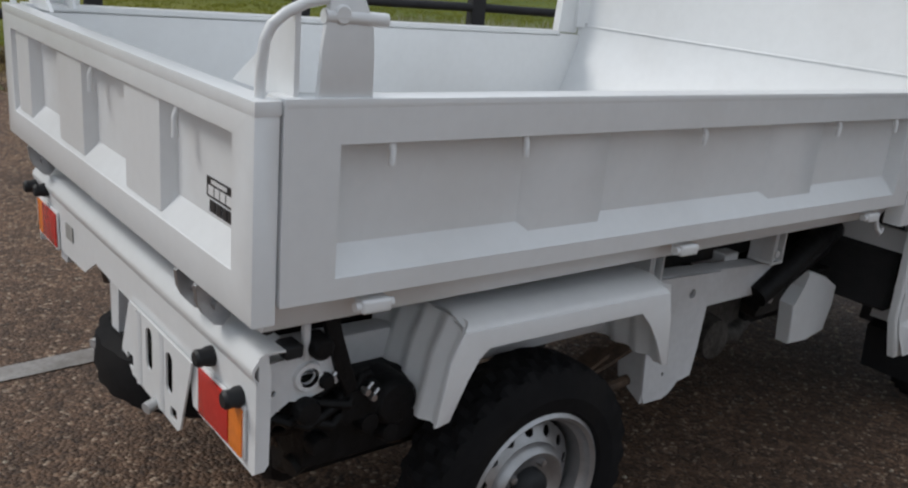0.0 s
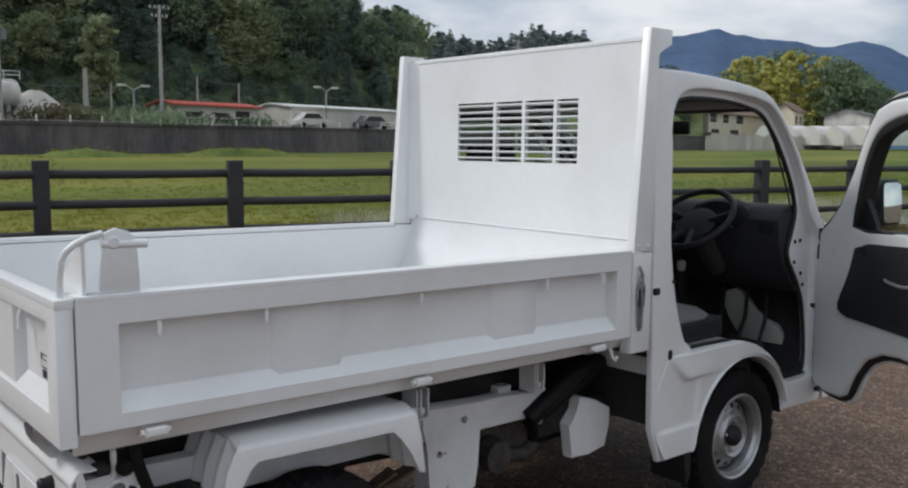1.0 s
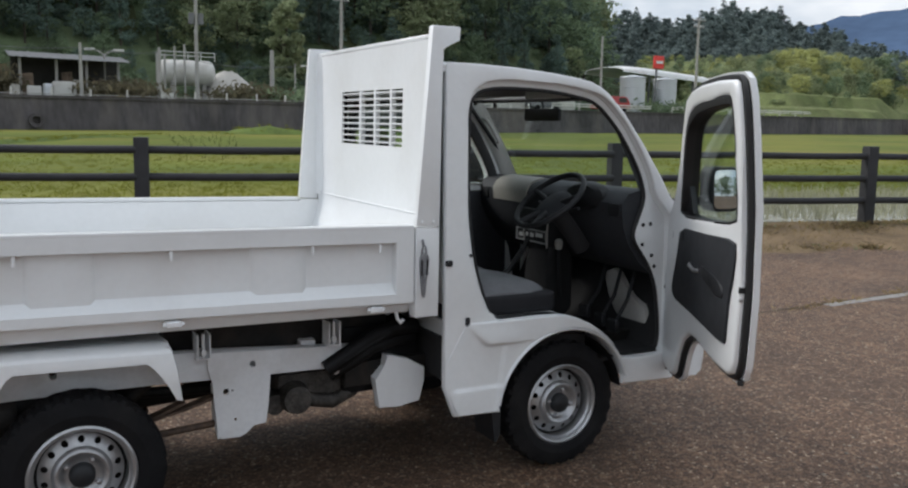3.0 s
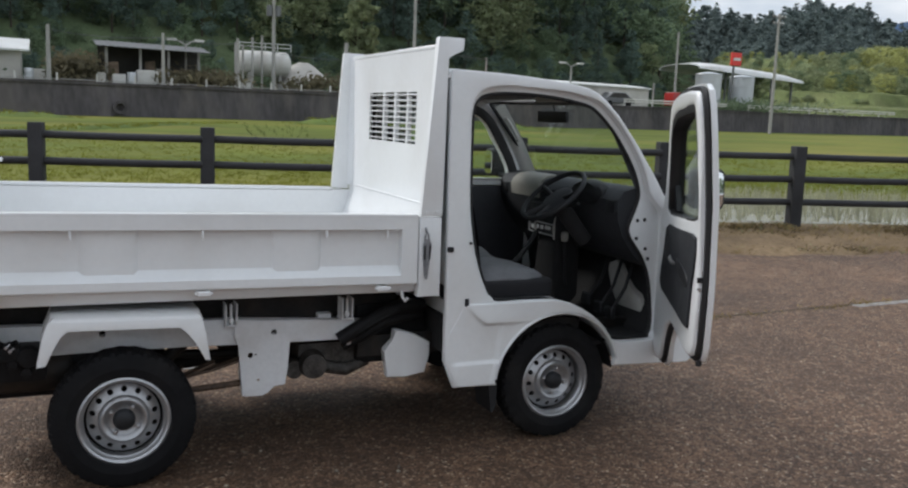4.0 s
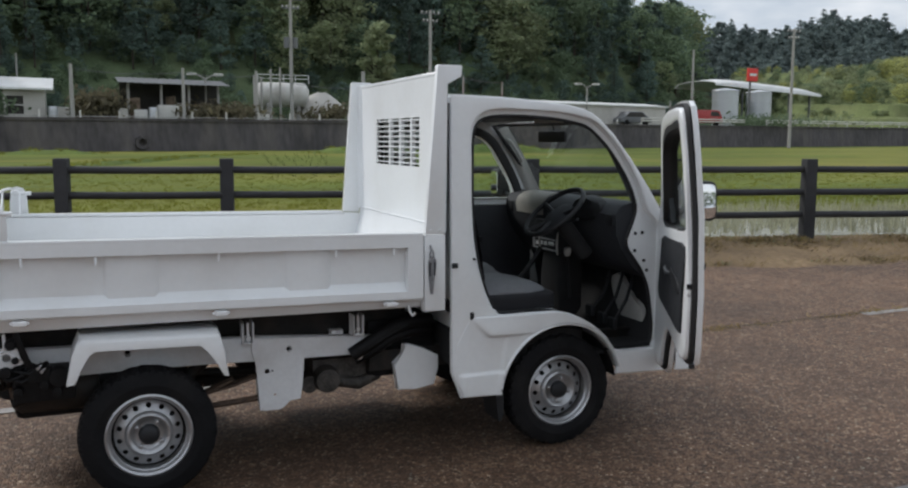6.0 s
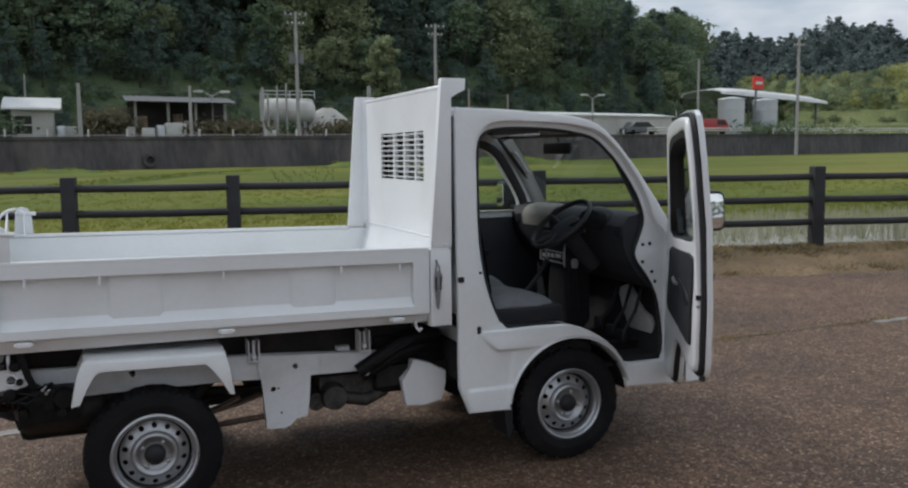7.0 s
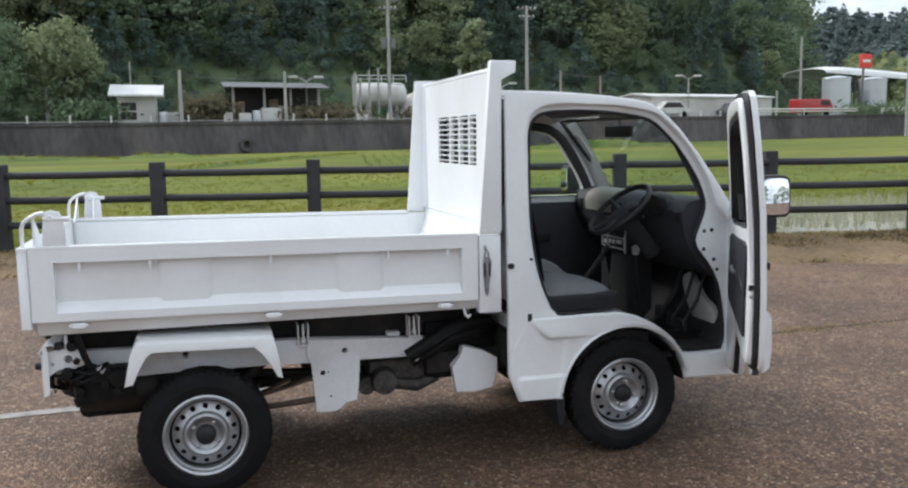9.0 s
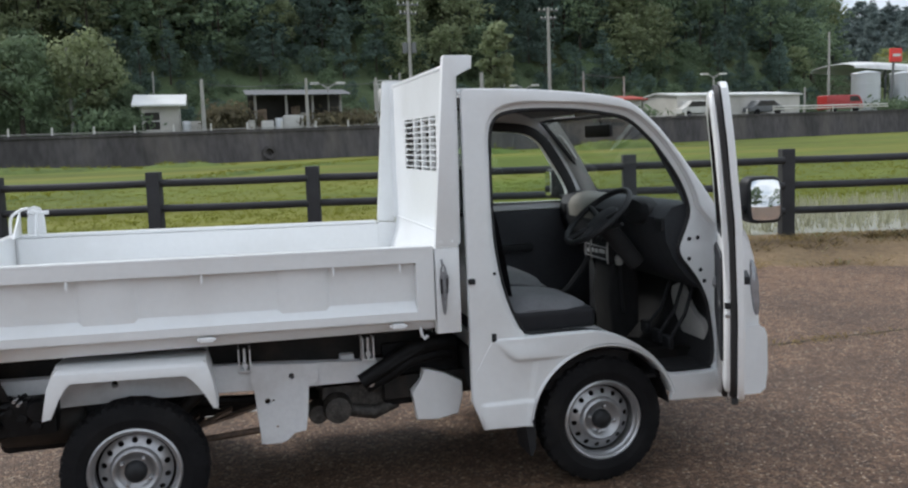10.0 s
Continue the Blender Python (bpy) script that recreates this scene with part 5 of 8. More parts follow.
# steering wheel and column
SWC, SWN = Vector((2.045, 0.370, 1.120)), Vector((-0.64, 0.0, 0.77)).normalized()
SWU = Vector((0.77, 0, 0.64)).normalized()
bm = bmesh.new()
tube(bm, [SWC + Vector((0, 0.176 * math.cos(a), 0)) + SWU * 0.176 * math.sin(a) for a in np.linspace(0, 2 * math.pi, 41)], 0.0135, 10, cap=False)
steer = part("steering_wheel", bm, BLACK, truck)
bm = bmesh.new()
revolve(bm, [(0, 0.012), (0.06, 0.010), (0.088, -0.002), (0.092, -0.012), (0.070, -0.04), (0, -0.05)], (0, 0, 0), "z", 24)
rot = SWN.to_track_quat("Z", "Y").to_matrix()
shift(bm, lambda c: SWC - SWN * 0.02 + rot @ c)
part("horn_pad", bm, TRIM_DARK, steer)
for a in (15, 165, 250, 290):
    bm = bmesh.new()
    d = Vector((0, math.cos(radians(a)), 0)) + SWU * math.sin(radians(a))
    tube(bm, [SWC - SWN * 0.025 + d * 0.05, SWC + d * 0.178], 0.014)
    part("spoke", bm, BLACK, steer)
bm = bmesh.new()
tube(bm, [SWC - SWN * 0.04, SWC - SWN * 0.30], 0.042, 14)
part("steering_column", bm, CARPET, truck)
for s in (-1, 1):
    bm = bmesh.new()
    tube(bm, [SWC - SWN * 0.07 + Vector((0, 0.04 * s, 0)), SWC - SWN * 0.05 + Vector((0, 0.16 * s, 0)) + SWU * 0.02], 0.008)
    part("column_stalk", bm, BLACK, truck)
for y, z in ((0.30, 0.56), (0.42, 0.58), (0.20, 0.55)):
    bm = bmesh.new()
    tube(bm, [(2.46, y + 0.05, 0.78), (2.40, y + 0.02, 0.66), (2.31, y, z)], 0.009)
    box(bm, 2.29, 2.315, y - 0.035, y + 0.035, z - 0.035, z + 0.025, 0.006)
    part("pedal", bm, BLACK, truck)
# rear-view mirror
bm = bmesh.new()
box(bm, 2.165, 2.185, 0.495, 0.795, 1.478, 1.538, 0.012, 2)
mir = part("rear_view_mirror", bm, BLACK, truck)
bm = bmesh.new()
tube(bm, [(2.185, 0.69, 1.52), (2.21, 0.69, 1.545), (2.195, 0.69, 1.59)], 0.006)
part("mirror_stalk", bm, BLACK, mir)
bm = bmesh.new()
plate(bm, [(0.14, 1.578), (0.56, 1.578), (0.56, 1.612), (0.14, 1.612)], "x", 2.020, 2.032)
part("sun_visor", bm, TRIM_GREY, truck)
bm = bmesh.new()
tube(bm, [(1.41, 0.085, 1.45), (1.42, 0.09, 1.1), (1.45, 0.10, 0.72)], 0.012)
part("seat_belt", bm, SEAL, truck)

# ---- the open driver's door, hinged at its front edge ----
HINGE, SWING = Vector((2.50, 0.0, 0.0)), radians(60.8)


def door_place(co):
    """From the shut door's plan (u back from the hinge, v inwards, z) to where the open door stands; its upper half leans in."""
    c, s = math.cos(SWING), math.sin(SWING)
    dx, dy = -co.x * 1.0857, co.y + 0.050 * (max(co.z - 1.0, 0.0) / 0.62) ** 1.5
    return Vector((HINGE.x + dx * c - dy * s, HINGE.y + dx * s + dy * c, co.z))


DOOR_OUT = [(0.008, 1.085), (0.000, 1.04), (-0.004, 0.80), (-0.012, 0.45), (0.015, 0.395), (0.10, 0.368), (0.20, 0.372), (0.255, 0.405), (0.300, 0.50), (0.355, 0.572), (0.43, 0.608), (0.52, 0.618),
            (0.64, 0.605), (0.80, 0.595), (0.92, 0.596), (0.985, 0.622), (1.015, 0.68), (1.034, 0.90), (1.040, 1.20), (1.040, 1.45), (1.036, 1.56), (1.018, 1.618), (0.975, 1.640), (0.80, 1.646), (0.60, 1.640), (0.455, 1.622), (0.37, 1.588), (0.325, 1.535), (0.270, 1.445), (0.220, 1.345), (0.135, 1.205), (0.075, 1.140)]
DOOR_WIN = smooth_loop([(0.232, 1.094), (0.250, 1.18), (0.296, 1.33), (0.352, 1.44), (0.415, 1.505), (0.52, 1.540), (0.70, 1.556), (0.912, 1.568), (0.950, 1.545), (0.962, 1.40), (0.965, 1.20), (0.952, 1.145), (0.60, 1.112)])
bm = bmesh.new()
plate(bm, DOOR_OUT, "y", 0.0, 0.022, [DOOR_WIN], bevel=0.006, seg=3)
shift(bm, door_place)
door = part("driver_door", bm, WHITE, truck, "wide open white door with a black lining and wing mirror")
# inner shell standing in from the skin's edge, its trailing face carrying the lock
bm = bmesh.new()
SHELL = offset_loop(DOOR_OUT, -0.026)
plate(bm, SHELL, "y", 0.062, 0.020, [DOOR_WIN], bevel=0.016, seg=3)
shift(bm, door_place)
part("inner_shell", bm, WHITE, door)
bm = bmesh.new()
CARD = smooth_loop([(0.262, 1.050), (0.60, 1.066), (0.968, 1.094), (0.978, 1.04), (0.958, 0.97), (0.928, 0.89), (0.916, 0.80), (0.911, 0.735), (0.893, 0.722), (0.60, 0.734), (0.34, 0.742), (0.205, 0.744), (0.166, 0.775), (0.205, 0.855), (0.255, 0.95)])
plate(bm, CARD, "y", 0.072, 0.056, bevel=0.006, seg=2)
shift(bm, door_place)
card = part("door_card", bm, TRIM_DARK, door, "black plastic door lining")
bm = bmesh.new()
tube(bm, [(0.44, 0.068, 0.928), (0.46, 0.078, 0.922), (0.53, 0.080, 0.915), (0.57, 0.068, 0.918)], 0.008)
shift(bm, door_place)
part("inside_handle", bm, STEEL, card)
bm = bmesh.new()
plate(bm, smooth_loop([(0.60, 0.950), (0.66, 0.950), (0.86, 0.925), (0.885, 0.895), (0.86, 0.87), (0.74, 0.88), (0.61, 0.905)]), "y", 0.077, 0.060, bevel=0.008)
shift(bm, door_place)
part("armrest", bm, BLACK, card)
bm = bmesh.new()
revolve(bm, [(0, 0.076), (0.020, 0.075), (0.022, 0.068)], (0.315, 0, 1.02), "y", 14)
shift(bm, door_place)
part("speaker_plug", bm, BLACK, card)
# seals: outer weather strip and window channel
bm = bmesh.new()
ring = smooth_loop(offset_loop(DOOR_OUT, -0.021))
tube(bm, [(u, 0.031, w) for u, w in ring + ring[:1]], 0.0145, 6, cap=False)
shift(bm, door_place)
part("weather_strip", bm, SEAL, door)
bm = bmesh.new()
# the channel is broad along the front and the top, narrow behind and below
# its broad dark top also stands in for a reflection across the pane
inner = [(u + (0.024 * (1 - ease(u, 0.40, 0.60)) if w > 1.12 else 0.012) - 0.005 * ease(u, 0.90, 0.95), w - 0.026 * ease(w, 1.44, 1.53) + 0.004 * (w < 1.16)) for u, w in DOOR_WIN]
plate(bm, offset_loop(DOOR_WIN, 0.004), "y", 0.060, -0.003, [inner], bevel=0.002)
shift(bm, door_place)
part("window_channel", bm, SEAL, door)
bm = bmesh.new()
plate(bm, DOOR_WIN, "y", 0.021, 0.025)
shift(bm, door_place)
pane = part("door_glass", bm, GLASS, door)
pane.visible_shadow = False
bm = bmesh.new()
plate(bm, [(0.246, 1.110), (0.345, 1.114), (0.318, 1.165), (0.286, 1.225), (0.272, 1.225)], "y", 0.036, 0.014)
shift(bm, door_place)
part("mirror_base", bm, BLACK, door)
# dark strip standing in for the shaded gap along the hinge
bm = bmesh.new()
tube(bm, [(-0.016, 0.024, 0.42), (-0.012, 0.026, 0.70), (-0.008, 0.028, 1.00), (0.006, 0.034, 1.08)], 0.011, 6)
shift(bm, door_place)
part("hinge_seal", bm, SEAL, door)
# lock on the trailing edge
bm = bmesh.new()
box(bm, 1.004, 1.0145, 0.024, 0.062, 0.924, 0.943, 0)
shift(bm, door_place)
part("latch_slot", bm, BLACK, door)
for v, z in ((0.042, 0.962), (0.032, 0.900), (0.053, 0.900)):
    bm = bmesh.new()
    revolve(bm, [(0, 1.0155), (0.006, 1.0145), (0.008, 1.005)], (0, v, z), "x", 10)
    shift(bm, door_place)
    part("latch_screw", bm, STEEL, door)
for z in (0.52, 0.98):
    bm = bmesh.new()
    box(bm, -0.045, 0.02, 0.012, 0.045, z - 0.035, z + 0.035, 0.005)
    shift(bm, door_place)
    part("door_hinge", bm, BLACK, door)
bm = bmesh.new()
box(bm, -0.05, 0.10, 0.040, 0.056, 0.735, 0.755, 0.003)
shift(bm, door_place)
part("check_strap", bm, BLACK, door)
for u, z in ((0.985, 0.625), (0.02, 0.39)):
    bm = bmesh.new()
    tube(bm, [(u, 0.03, z), (u, 0.03, z - 0.018)], 0.012, 8)
    shift(bm, door_place)
    part("door_buffer", bm, SEAL, door)
bm = bmesh.new()
box(bm, 0.78, 0.92, -0.022, 0.004, 0.985, 1.012, 0.006, 2)
shift(bm, door_place)
part("outside_handle", bm, BLACK, door)
# wing mirror on a short arm outside the door, its glass towards the rear
MIRROR_AT, MIRROR_YAW = Vector((2.497, -0.262, 1.205)), radians(-8.0)


def mirror_place(co):
    """From the mirror's own plan (x across, y into the housing, z up) to its place outside the open door."""
    c, s_ = math.cos(MIRROR_YAW), math.sin(MIRROR_YAW)
    y = co.y + 0.062 * co.z
    return MIRROR_AT + Vector((co.x * c - y * s_, co.x * s_ + y * c, co.z))


bm = bmesh.new()
plate(bm, round_rect(-0.074, 0.074, -0.094, 0.094, 0.034), "y", 0.0, 0.075, bevel=0.012, seg=3)
shift(bm, mirror_place)
tube(bm, [(2.352, -0.268, 1.160), (2.385, -0.235, 1.162), (2.440, -0.215, 1.166)], 0.018)
wing_mirror = part("wing_mirror", bm, BLACK, door)
bm = bmesh.new()
grid_sheet(bm, [[(0.061 * u * (1 - 0.10 * abs(v) ** 5), -0.0065 + 0.0022 * (0.56 * u * u + v * v), 0.081 * v * (1 - 0.10 * abs(u) ** 5)) for u in np.linspace(-1, 1, 17)] for v in np.linspace(-1, 1, 21)])
shift(bm, mirror_place)
part("mirror_face", bm, MIRROR, wing_mirror)

# ---- the land ----
FENCE_AT, FENCE_DIR = Vector((1.464, 7.88, 0.0)), Vector((0.9708, -0.2398, 0.0))
FENCE_OUT = Vector((0.2398, 0.9708, 0.0))


def by_fence(s, n, z=0.0):
    """s metres along the fence from its second post, n metres beyond it."""
    p = FENCE_AT + FENCE_DIR * s + FENCE_OUT * n
    return (p.x, p.y, z)


def wall_y(x, off=0.0):
    return 59.69 + 0.23 * x + off


def ground_material():
    """Brown-grey asphalt with its stones worn bare."""
    m = bpy.data.materials.new("gravelly_asphalt")
    m.use_nodes = True
    n, l = m.node_tree.nodes, m.node_tree.links
    b = n["Principled BSDF"]
    b.inputs["Roughness"].default_value = 0.72
    b.inputs["Specular IOR Level"].default_value = 0.40
    co = n.new("ShaderNodeTexCoord")

    def tex(kind, scale, **kw):
        t = n.new(kind)
        t.inputs["Scale"].default_value = scale
        for k, v in kw.items():
            t.inputs[k].default_value = v
        l.new(co.outputs["Object"], t.inputs["Vector"])
        return t

    def ramp(src, stops):
        r = n.new("ShaderNodeValToRGB")
        while len(r.color_ramp.elements) < len(stops):
            r.color_ramp.elements.new(0.5)
        for e, (p, c) in zip(r.color_ramp.elements, stops):
            e.position, e.color = p, (*c, 1)
        l.new(src, r.inputs[0])
        return r.outputs[0]

    def mix(kind, fac, a, c):
        x = n.new("ShaderNodeMixRGB")
        x.blend_type, x.inputs[0].default_value = kind, fac
        l.new(a, x.inputs[1]), l.new(c, x.inputs[2])
        return x.outputs[0]

    stones = tex("ShaderNodeTexVoronoi", 95.0)
    big = tex("ShaderNodeTexVoronoi", 32.0)
    sep = n.new("ShaderNodeSeparateColor")
    l.new(stones.outputs["Color"], sep.inputs[0])
    c = ramp(sep.outputs[0], [(0.0, (0.056, 0.033, 0.022)), (0.40, (0.112, 0.069, 0.045)), (0.80, (0.163, 0.103, 0.068)), (0.94, (0.24, 0.168, 0.122)), (1.0, (0.43, 0.36, 0.29))])
    sep2 = n.new("ShaderNodeSeparateColor")
    l.new(big.outputs["Color"], sep2.inputs[0])
    c = mix("MULTIPLY", 0.6, c, ramp(sep2.outputs[1], [(0.0, (0.48, 0.46, 0.44)), (1.0, (1.50, 1.46, 1.40))]))
    c = mix("MULTIPLY", 0.8, c, ramp(tex("ShaderNodeTexNoise", 0.55, Detail=6.0).outputs["Fac"], [(0.28, (0.52, 0.51, 0.51)), (0.72, (1.45, 1.38, 1.28))]))
    c = mix("MULTIPLY", 0.8, c, ramp(tex("ShaderNodeTexNoise", 0.16, Detail=3.0).outputs["Fac"], [(0.32, (0.73, 0.715, 0.70)), (0.68, (1.17, 1.115, 1.04))]))
    c = mix("MULTIPLY", 0.6, c, ramp(tex("ShaderNodeTexNoise", 5.0, Detail=5.0).outputs["Fac"], [(0.3, (0.7, 0.7, 0.7)), (0.7, (1.25, 1.25, 1.25))]))
    l.new(c, b.inputs["Base Color"])
    bp = n.new("ShaderNodeBump")
    bp.inputs["Strength"].default_value, bp.inputs["Distance"].default_value = 0.8, 0.008
    bp.invert = True
    l.new(stones.outputs["Distance"], bp.inputs["Height"])
    l.new(bp.outputs[0], b.inputs["Normal"])
    return m


def turf_material(name, a, b_, relief, scale):
    m = material(name, a, 0.9, vary=0.3, scale=scale, fine=scale * 14, bump=0.6 if relief is None else relief, bump_scale=scale * 10, dirt=b_, dirt_amount=0.8, dirt_scale=scale * 0.6, spec=0.2)
    return m


GRAVEL = ground_material()
VERGE_SOIL = turf_material("dry_verge_soil", (0.165, 0.116, 0.068), (0.080, 0.066, 0.034), None, 1.2)
FIELD_TURF = material("rice_field_green", (0.100, 0.126, 0.019), 0.9, vary=0.3, scale=0.12, fine=1.7, bump=0.04, bump_scale=1.2, dirt=(0.245, 0.200, 0.045), dirt_amount=0.9, dirt_scale=0.11, spec=0.2, stretch=(0.35, 1.0, 1.0))
BUND_TURF = turf_material("bund_grass_green", (0.090, 0.128, 0.028), (0.16, 0.175, 0.04), None, 0.5)
BANK_GRASS = turf_material("mown_bank_grass", (0.125, 0.150, 0.055), (0.19, 0.20, 0.085), None, 0.25)
BANK_TURF = turf_material("embankment_scrub", (0.078, 0.110, 0.055), (0.125, 0.150, 0.078), None, 0.25)
FOREST_FLOOR = turf_material("forest_floor", (0.045, 0.055, 0.022), (0.06, 0.07, 0.03), None, 0.15)

# one ground sheet out to the horizon
bm = bmesh.new()
xs = [-3000, -800, -200, -60, -20, -8, -3, 0, 3, 6, 10, 16, 25, 60, 200, 800, 3000]
grid_sheet(bm, [[(x, y, -0.0) for x in xs] for y in (-3000, -800, -200, -60, -20, -8, -4, -2, 0, 2, 4, 6, 8, 12, 30, 200, 800, 3000)])
solo("ground", bm, GRAVEL, "brown-grey asphalt with exposed gravel, worn", "ground", kind="structure")

# grass verge along the fence: a low bank with a ragged edge
bm = bmesh.new()
rows = []
for n_, z in ((-1.65, -0.012), (-1.3, 0.022), (-0.85, 0.075), (-0.3, 0.130), (0.1, 0.14), (0.35, 0.125), (0.6, 0.03), (0.75, -0.05)):
    row = []
    for s in np.arange(-42, 62, 0.5):
        w = 1.2 * noise.noise((s * 0.35, n_ * 0.2, 3.0)) + 0.75 * noise.noise((s * 1.1, n_, 7.0))
        edge = w * max(0.0, min(1.0, (0.1 - n_) / 1.2))
        row.append(by_fence(s, n_ - edge - 0.25 * max(0, min(1, (s - 4) / 5)) * (n_ < -0.5), z + 0.02 * noise.noise((s * 2.1, n_ * 3, 1.0)) * (z > 0)))
    rows.append(row)
grid_sheet(bm, rows)
solo("verge", bm, VERGE_SOIL, "dry grassy bank under the fence", "verge", kind="structure")

# rice field up to the retaining wall
bm = bmesh.new()
rows = []
xs = np.concatenate([np.arange(-60, 60, 3.0), np.arange(60, 420, 20.0)])
for k in range(26):
    u = (k / 25) ** 1.6
    row = []
    for x in xs:
        y0 = 8.24 - 0.247 * x + 0.6
        y1 = wall_y(x, 0.4)
        z1 = 0.62 + 0.0025 * x
        row.append((x, y0 + (y1 - y0) * u, 0.012 + z1 * u + 0.03 * noise.noise((x * 0.4, k * 0.9, 0.0)) * (0.2 + u)))
    rows.append(row)
grid_sheet(bm, rows)
solo("rice_field", bm, FIELD_TURF, "yellow-green rice field beyond the fence", "field", kind="structure")


def field_z(x, y):
    y0, y1 = 8.24 - 0.247 * x + 0.6, wall_y(x, 0.4)
    return 0.012 + (0.62 + 0.0025 * x) * max(0.0, min(1.0, (y - y0) / (y1 - y0)))


# flooded strip just beyond the fence
WATER = bpy.data.materials.new("still_paddy_water")
WATER.use_nodes = True
wb = WATER.node_tree.nodes["Principled BSDF"]
# pale base colour stands in for bright sky reflected in the water
wb.inputs["Base Color"].default_value, wb.inputs["Roughness"].default_value = (0.40, 0.40, 0.36, 1), 0.15
wnz, wbp = WATER.node_tree.nodes.new("ShaderNodeTexNoise"), WATER.node_tree.nodes.new("ShaderNodeBump")
wnz.inputs["Scale"].default_value, wbp.inputs["Strength"].default_value, wbp.inputs["Distance"].default_value = 6.0, 0.12, 0.02
WATER.node_tree.links.new(wnz.outputs["Fac"], wbp.inputs["Height"])
WATER.node_tree.links.new(wbp.outputs[0], wb.inputs["Normal"])
bm = bmesh.new()
rows = []
for n_ in (0.40, 1.2, 2.4, 4.2):
    rows.append([by_fence(s, n_ + (0.5 * noise.noise((s * 0.3, 5.0, 0.0)) if n_ > 2 else 0.0), 0.125) for s in np.arange(4.0, 40, 1.0)])
grid_sheet(bm, rows)
solo("paddy_water", bm, WATER, "strip of still water at the edge of the rice field", "water", kind="structure")


def quad_mesh(name, quads, mat):
    """One mesh from an array of loose quads (n, 4, 3)."""
    quads = np.asarray(quads, dtype=np.float32)
    n = len(quads)
    me = bpy.data.meshes.new(name)
    me.vertices.add(n * 4)
    me.vertices.foreach_set("co", quads.reshape(-1))
    me.loops.add(n * 4)
    me.loops.foreach_set("vertex_index", np.arange(n * 4, dtype=np.int32))
    me.polygons.add(n)
    me.polygons.foreach_set("loop_start", np.arange(n, dtype=np.int32) * 4)
    me.polygons.foreach_set("loop_total", np.full(n, 4, dtype=np.int32))
    me.materials.append(mat)
    me.update(calc_edges=True)
    return new(name, me)


rng = np.random.default_rng(5)


def blades(base, height, width, lean_by, per):
    """Tapered, leaning blades: per blades at every base point."""
    n = len(base) * per
    b = np.repeat(np.asarray(base), per, axis=0) + np.c_[rng.normal(0, 0.05, (n, 2)), np.zeros(n)]
    a = rng.uniform(0, 2 * math.pi, n)
    h = height * rng.uniform(0.6, 1.25, n)
    side = np.c_[np.cos(a), np.sin(a), np.zeros(n)] * (width * rng.uniform(0.6, 1.3, n))[:, None]
    la = rng.uniform(0, 2 * math.pi, n)
    tip = b + np.c_[np.cos(la) * lean_by * h, np.sin(la) * lean_by * h, h]
    return np.stack([b - side, b + side, tip + side * 0.25, tip - side * 0.25], axis=1)


# rice, denser near the fence
pts = []
for lo, hi, count in ((0.9, 5.0, 9000), (5.0, 12.0, 8000), (12.0, 26.0, 6000)):
    s_ = rng.uniform(-8 - hi * 0.35, 24 + hi * 1.2, count)
    n_ = rng.uniform(lo, hi, count)
    for s, d in zip(s_, n_):
        x, y, _ = by_fence(s, d)
        if y < wall_y(x) - 1.0 and not (s > 3.6 and d < 4.0):
            pts.append((x, y, field_z(x, y) - 0.02))
ob = quad_mesh("rice_plants", blades(pts, 0.07, 0.010, 1.2, 9), RICE)
tagged(ob, "dense yellow-green rice plants", "rice", kind="stuff")
pts = [(*by_fence(rng.uniform(4.4, 34), rng.uniform(0.55, 4.6))[:2], 0.11) for _ in range(3600)]
ob = quad_mesh("reeds", blades(pts, 0.25, 0.008, 0.3, 5), REED)
tagged(ob, "pale thin stalks standing in the paddy water", "reeds", kind="stuff")
# grasses on the verge
pts = []
for _ in range(9000):
    s, d = rng.uniform(-12, 34), rng.uniform(-1.75, 0.12)
    if rng.random() < 0.25 + 0.75 * (0.5 + 0.5 * noise.noise((s * 0.8, d * 1.4, 2.0))) * (d > -0.9):
        x, y, _ = by_fence(s, d)
        pts.append((x, y, max(0.0, 0.13 * min(1, (d + 1.2) / 0.9)) - 0.02))
ob = quad_mesh("verge_grass", blades(pts, 0.075, 0.006, 1.1, 9), DRY_GRASS)
tagged(ob, "short dry yellowing grass tufts on the verge", "grass", kind="stuff")
LITTER = leaf_material("dark_dead_grass", (0.075, 0.058, 0.03), 0.8, 0.3)
mats = [p for p in pts if noise.noise((p[0] * 1.1, p[1] * 2.0, 6.0)) > 0.05]
ob = quad_mesh("dead_grass", blades(mats, 0.075, 0.008, 1.6, 10), LITTER)
tagged(ob, "dark mats of dead grass on the verge", "grass", kind="stuff")
pts = [p for p in pts if rng.random() < 0.08]
ob = quad_mesh("green_weeds", blades(pts, 0.07, 0.010, 1.0, 6), LEAF_LIGHT)
tagged(ob, "green weeds among the dry grass", "weeds", kind="stuff")

BLADE_DARK = leaf_material("dark_young_rice", (0.05, 0.06, 0.025), 0.5, 0.2)
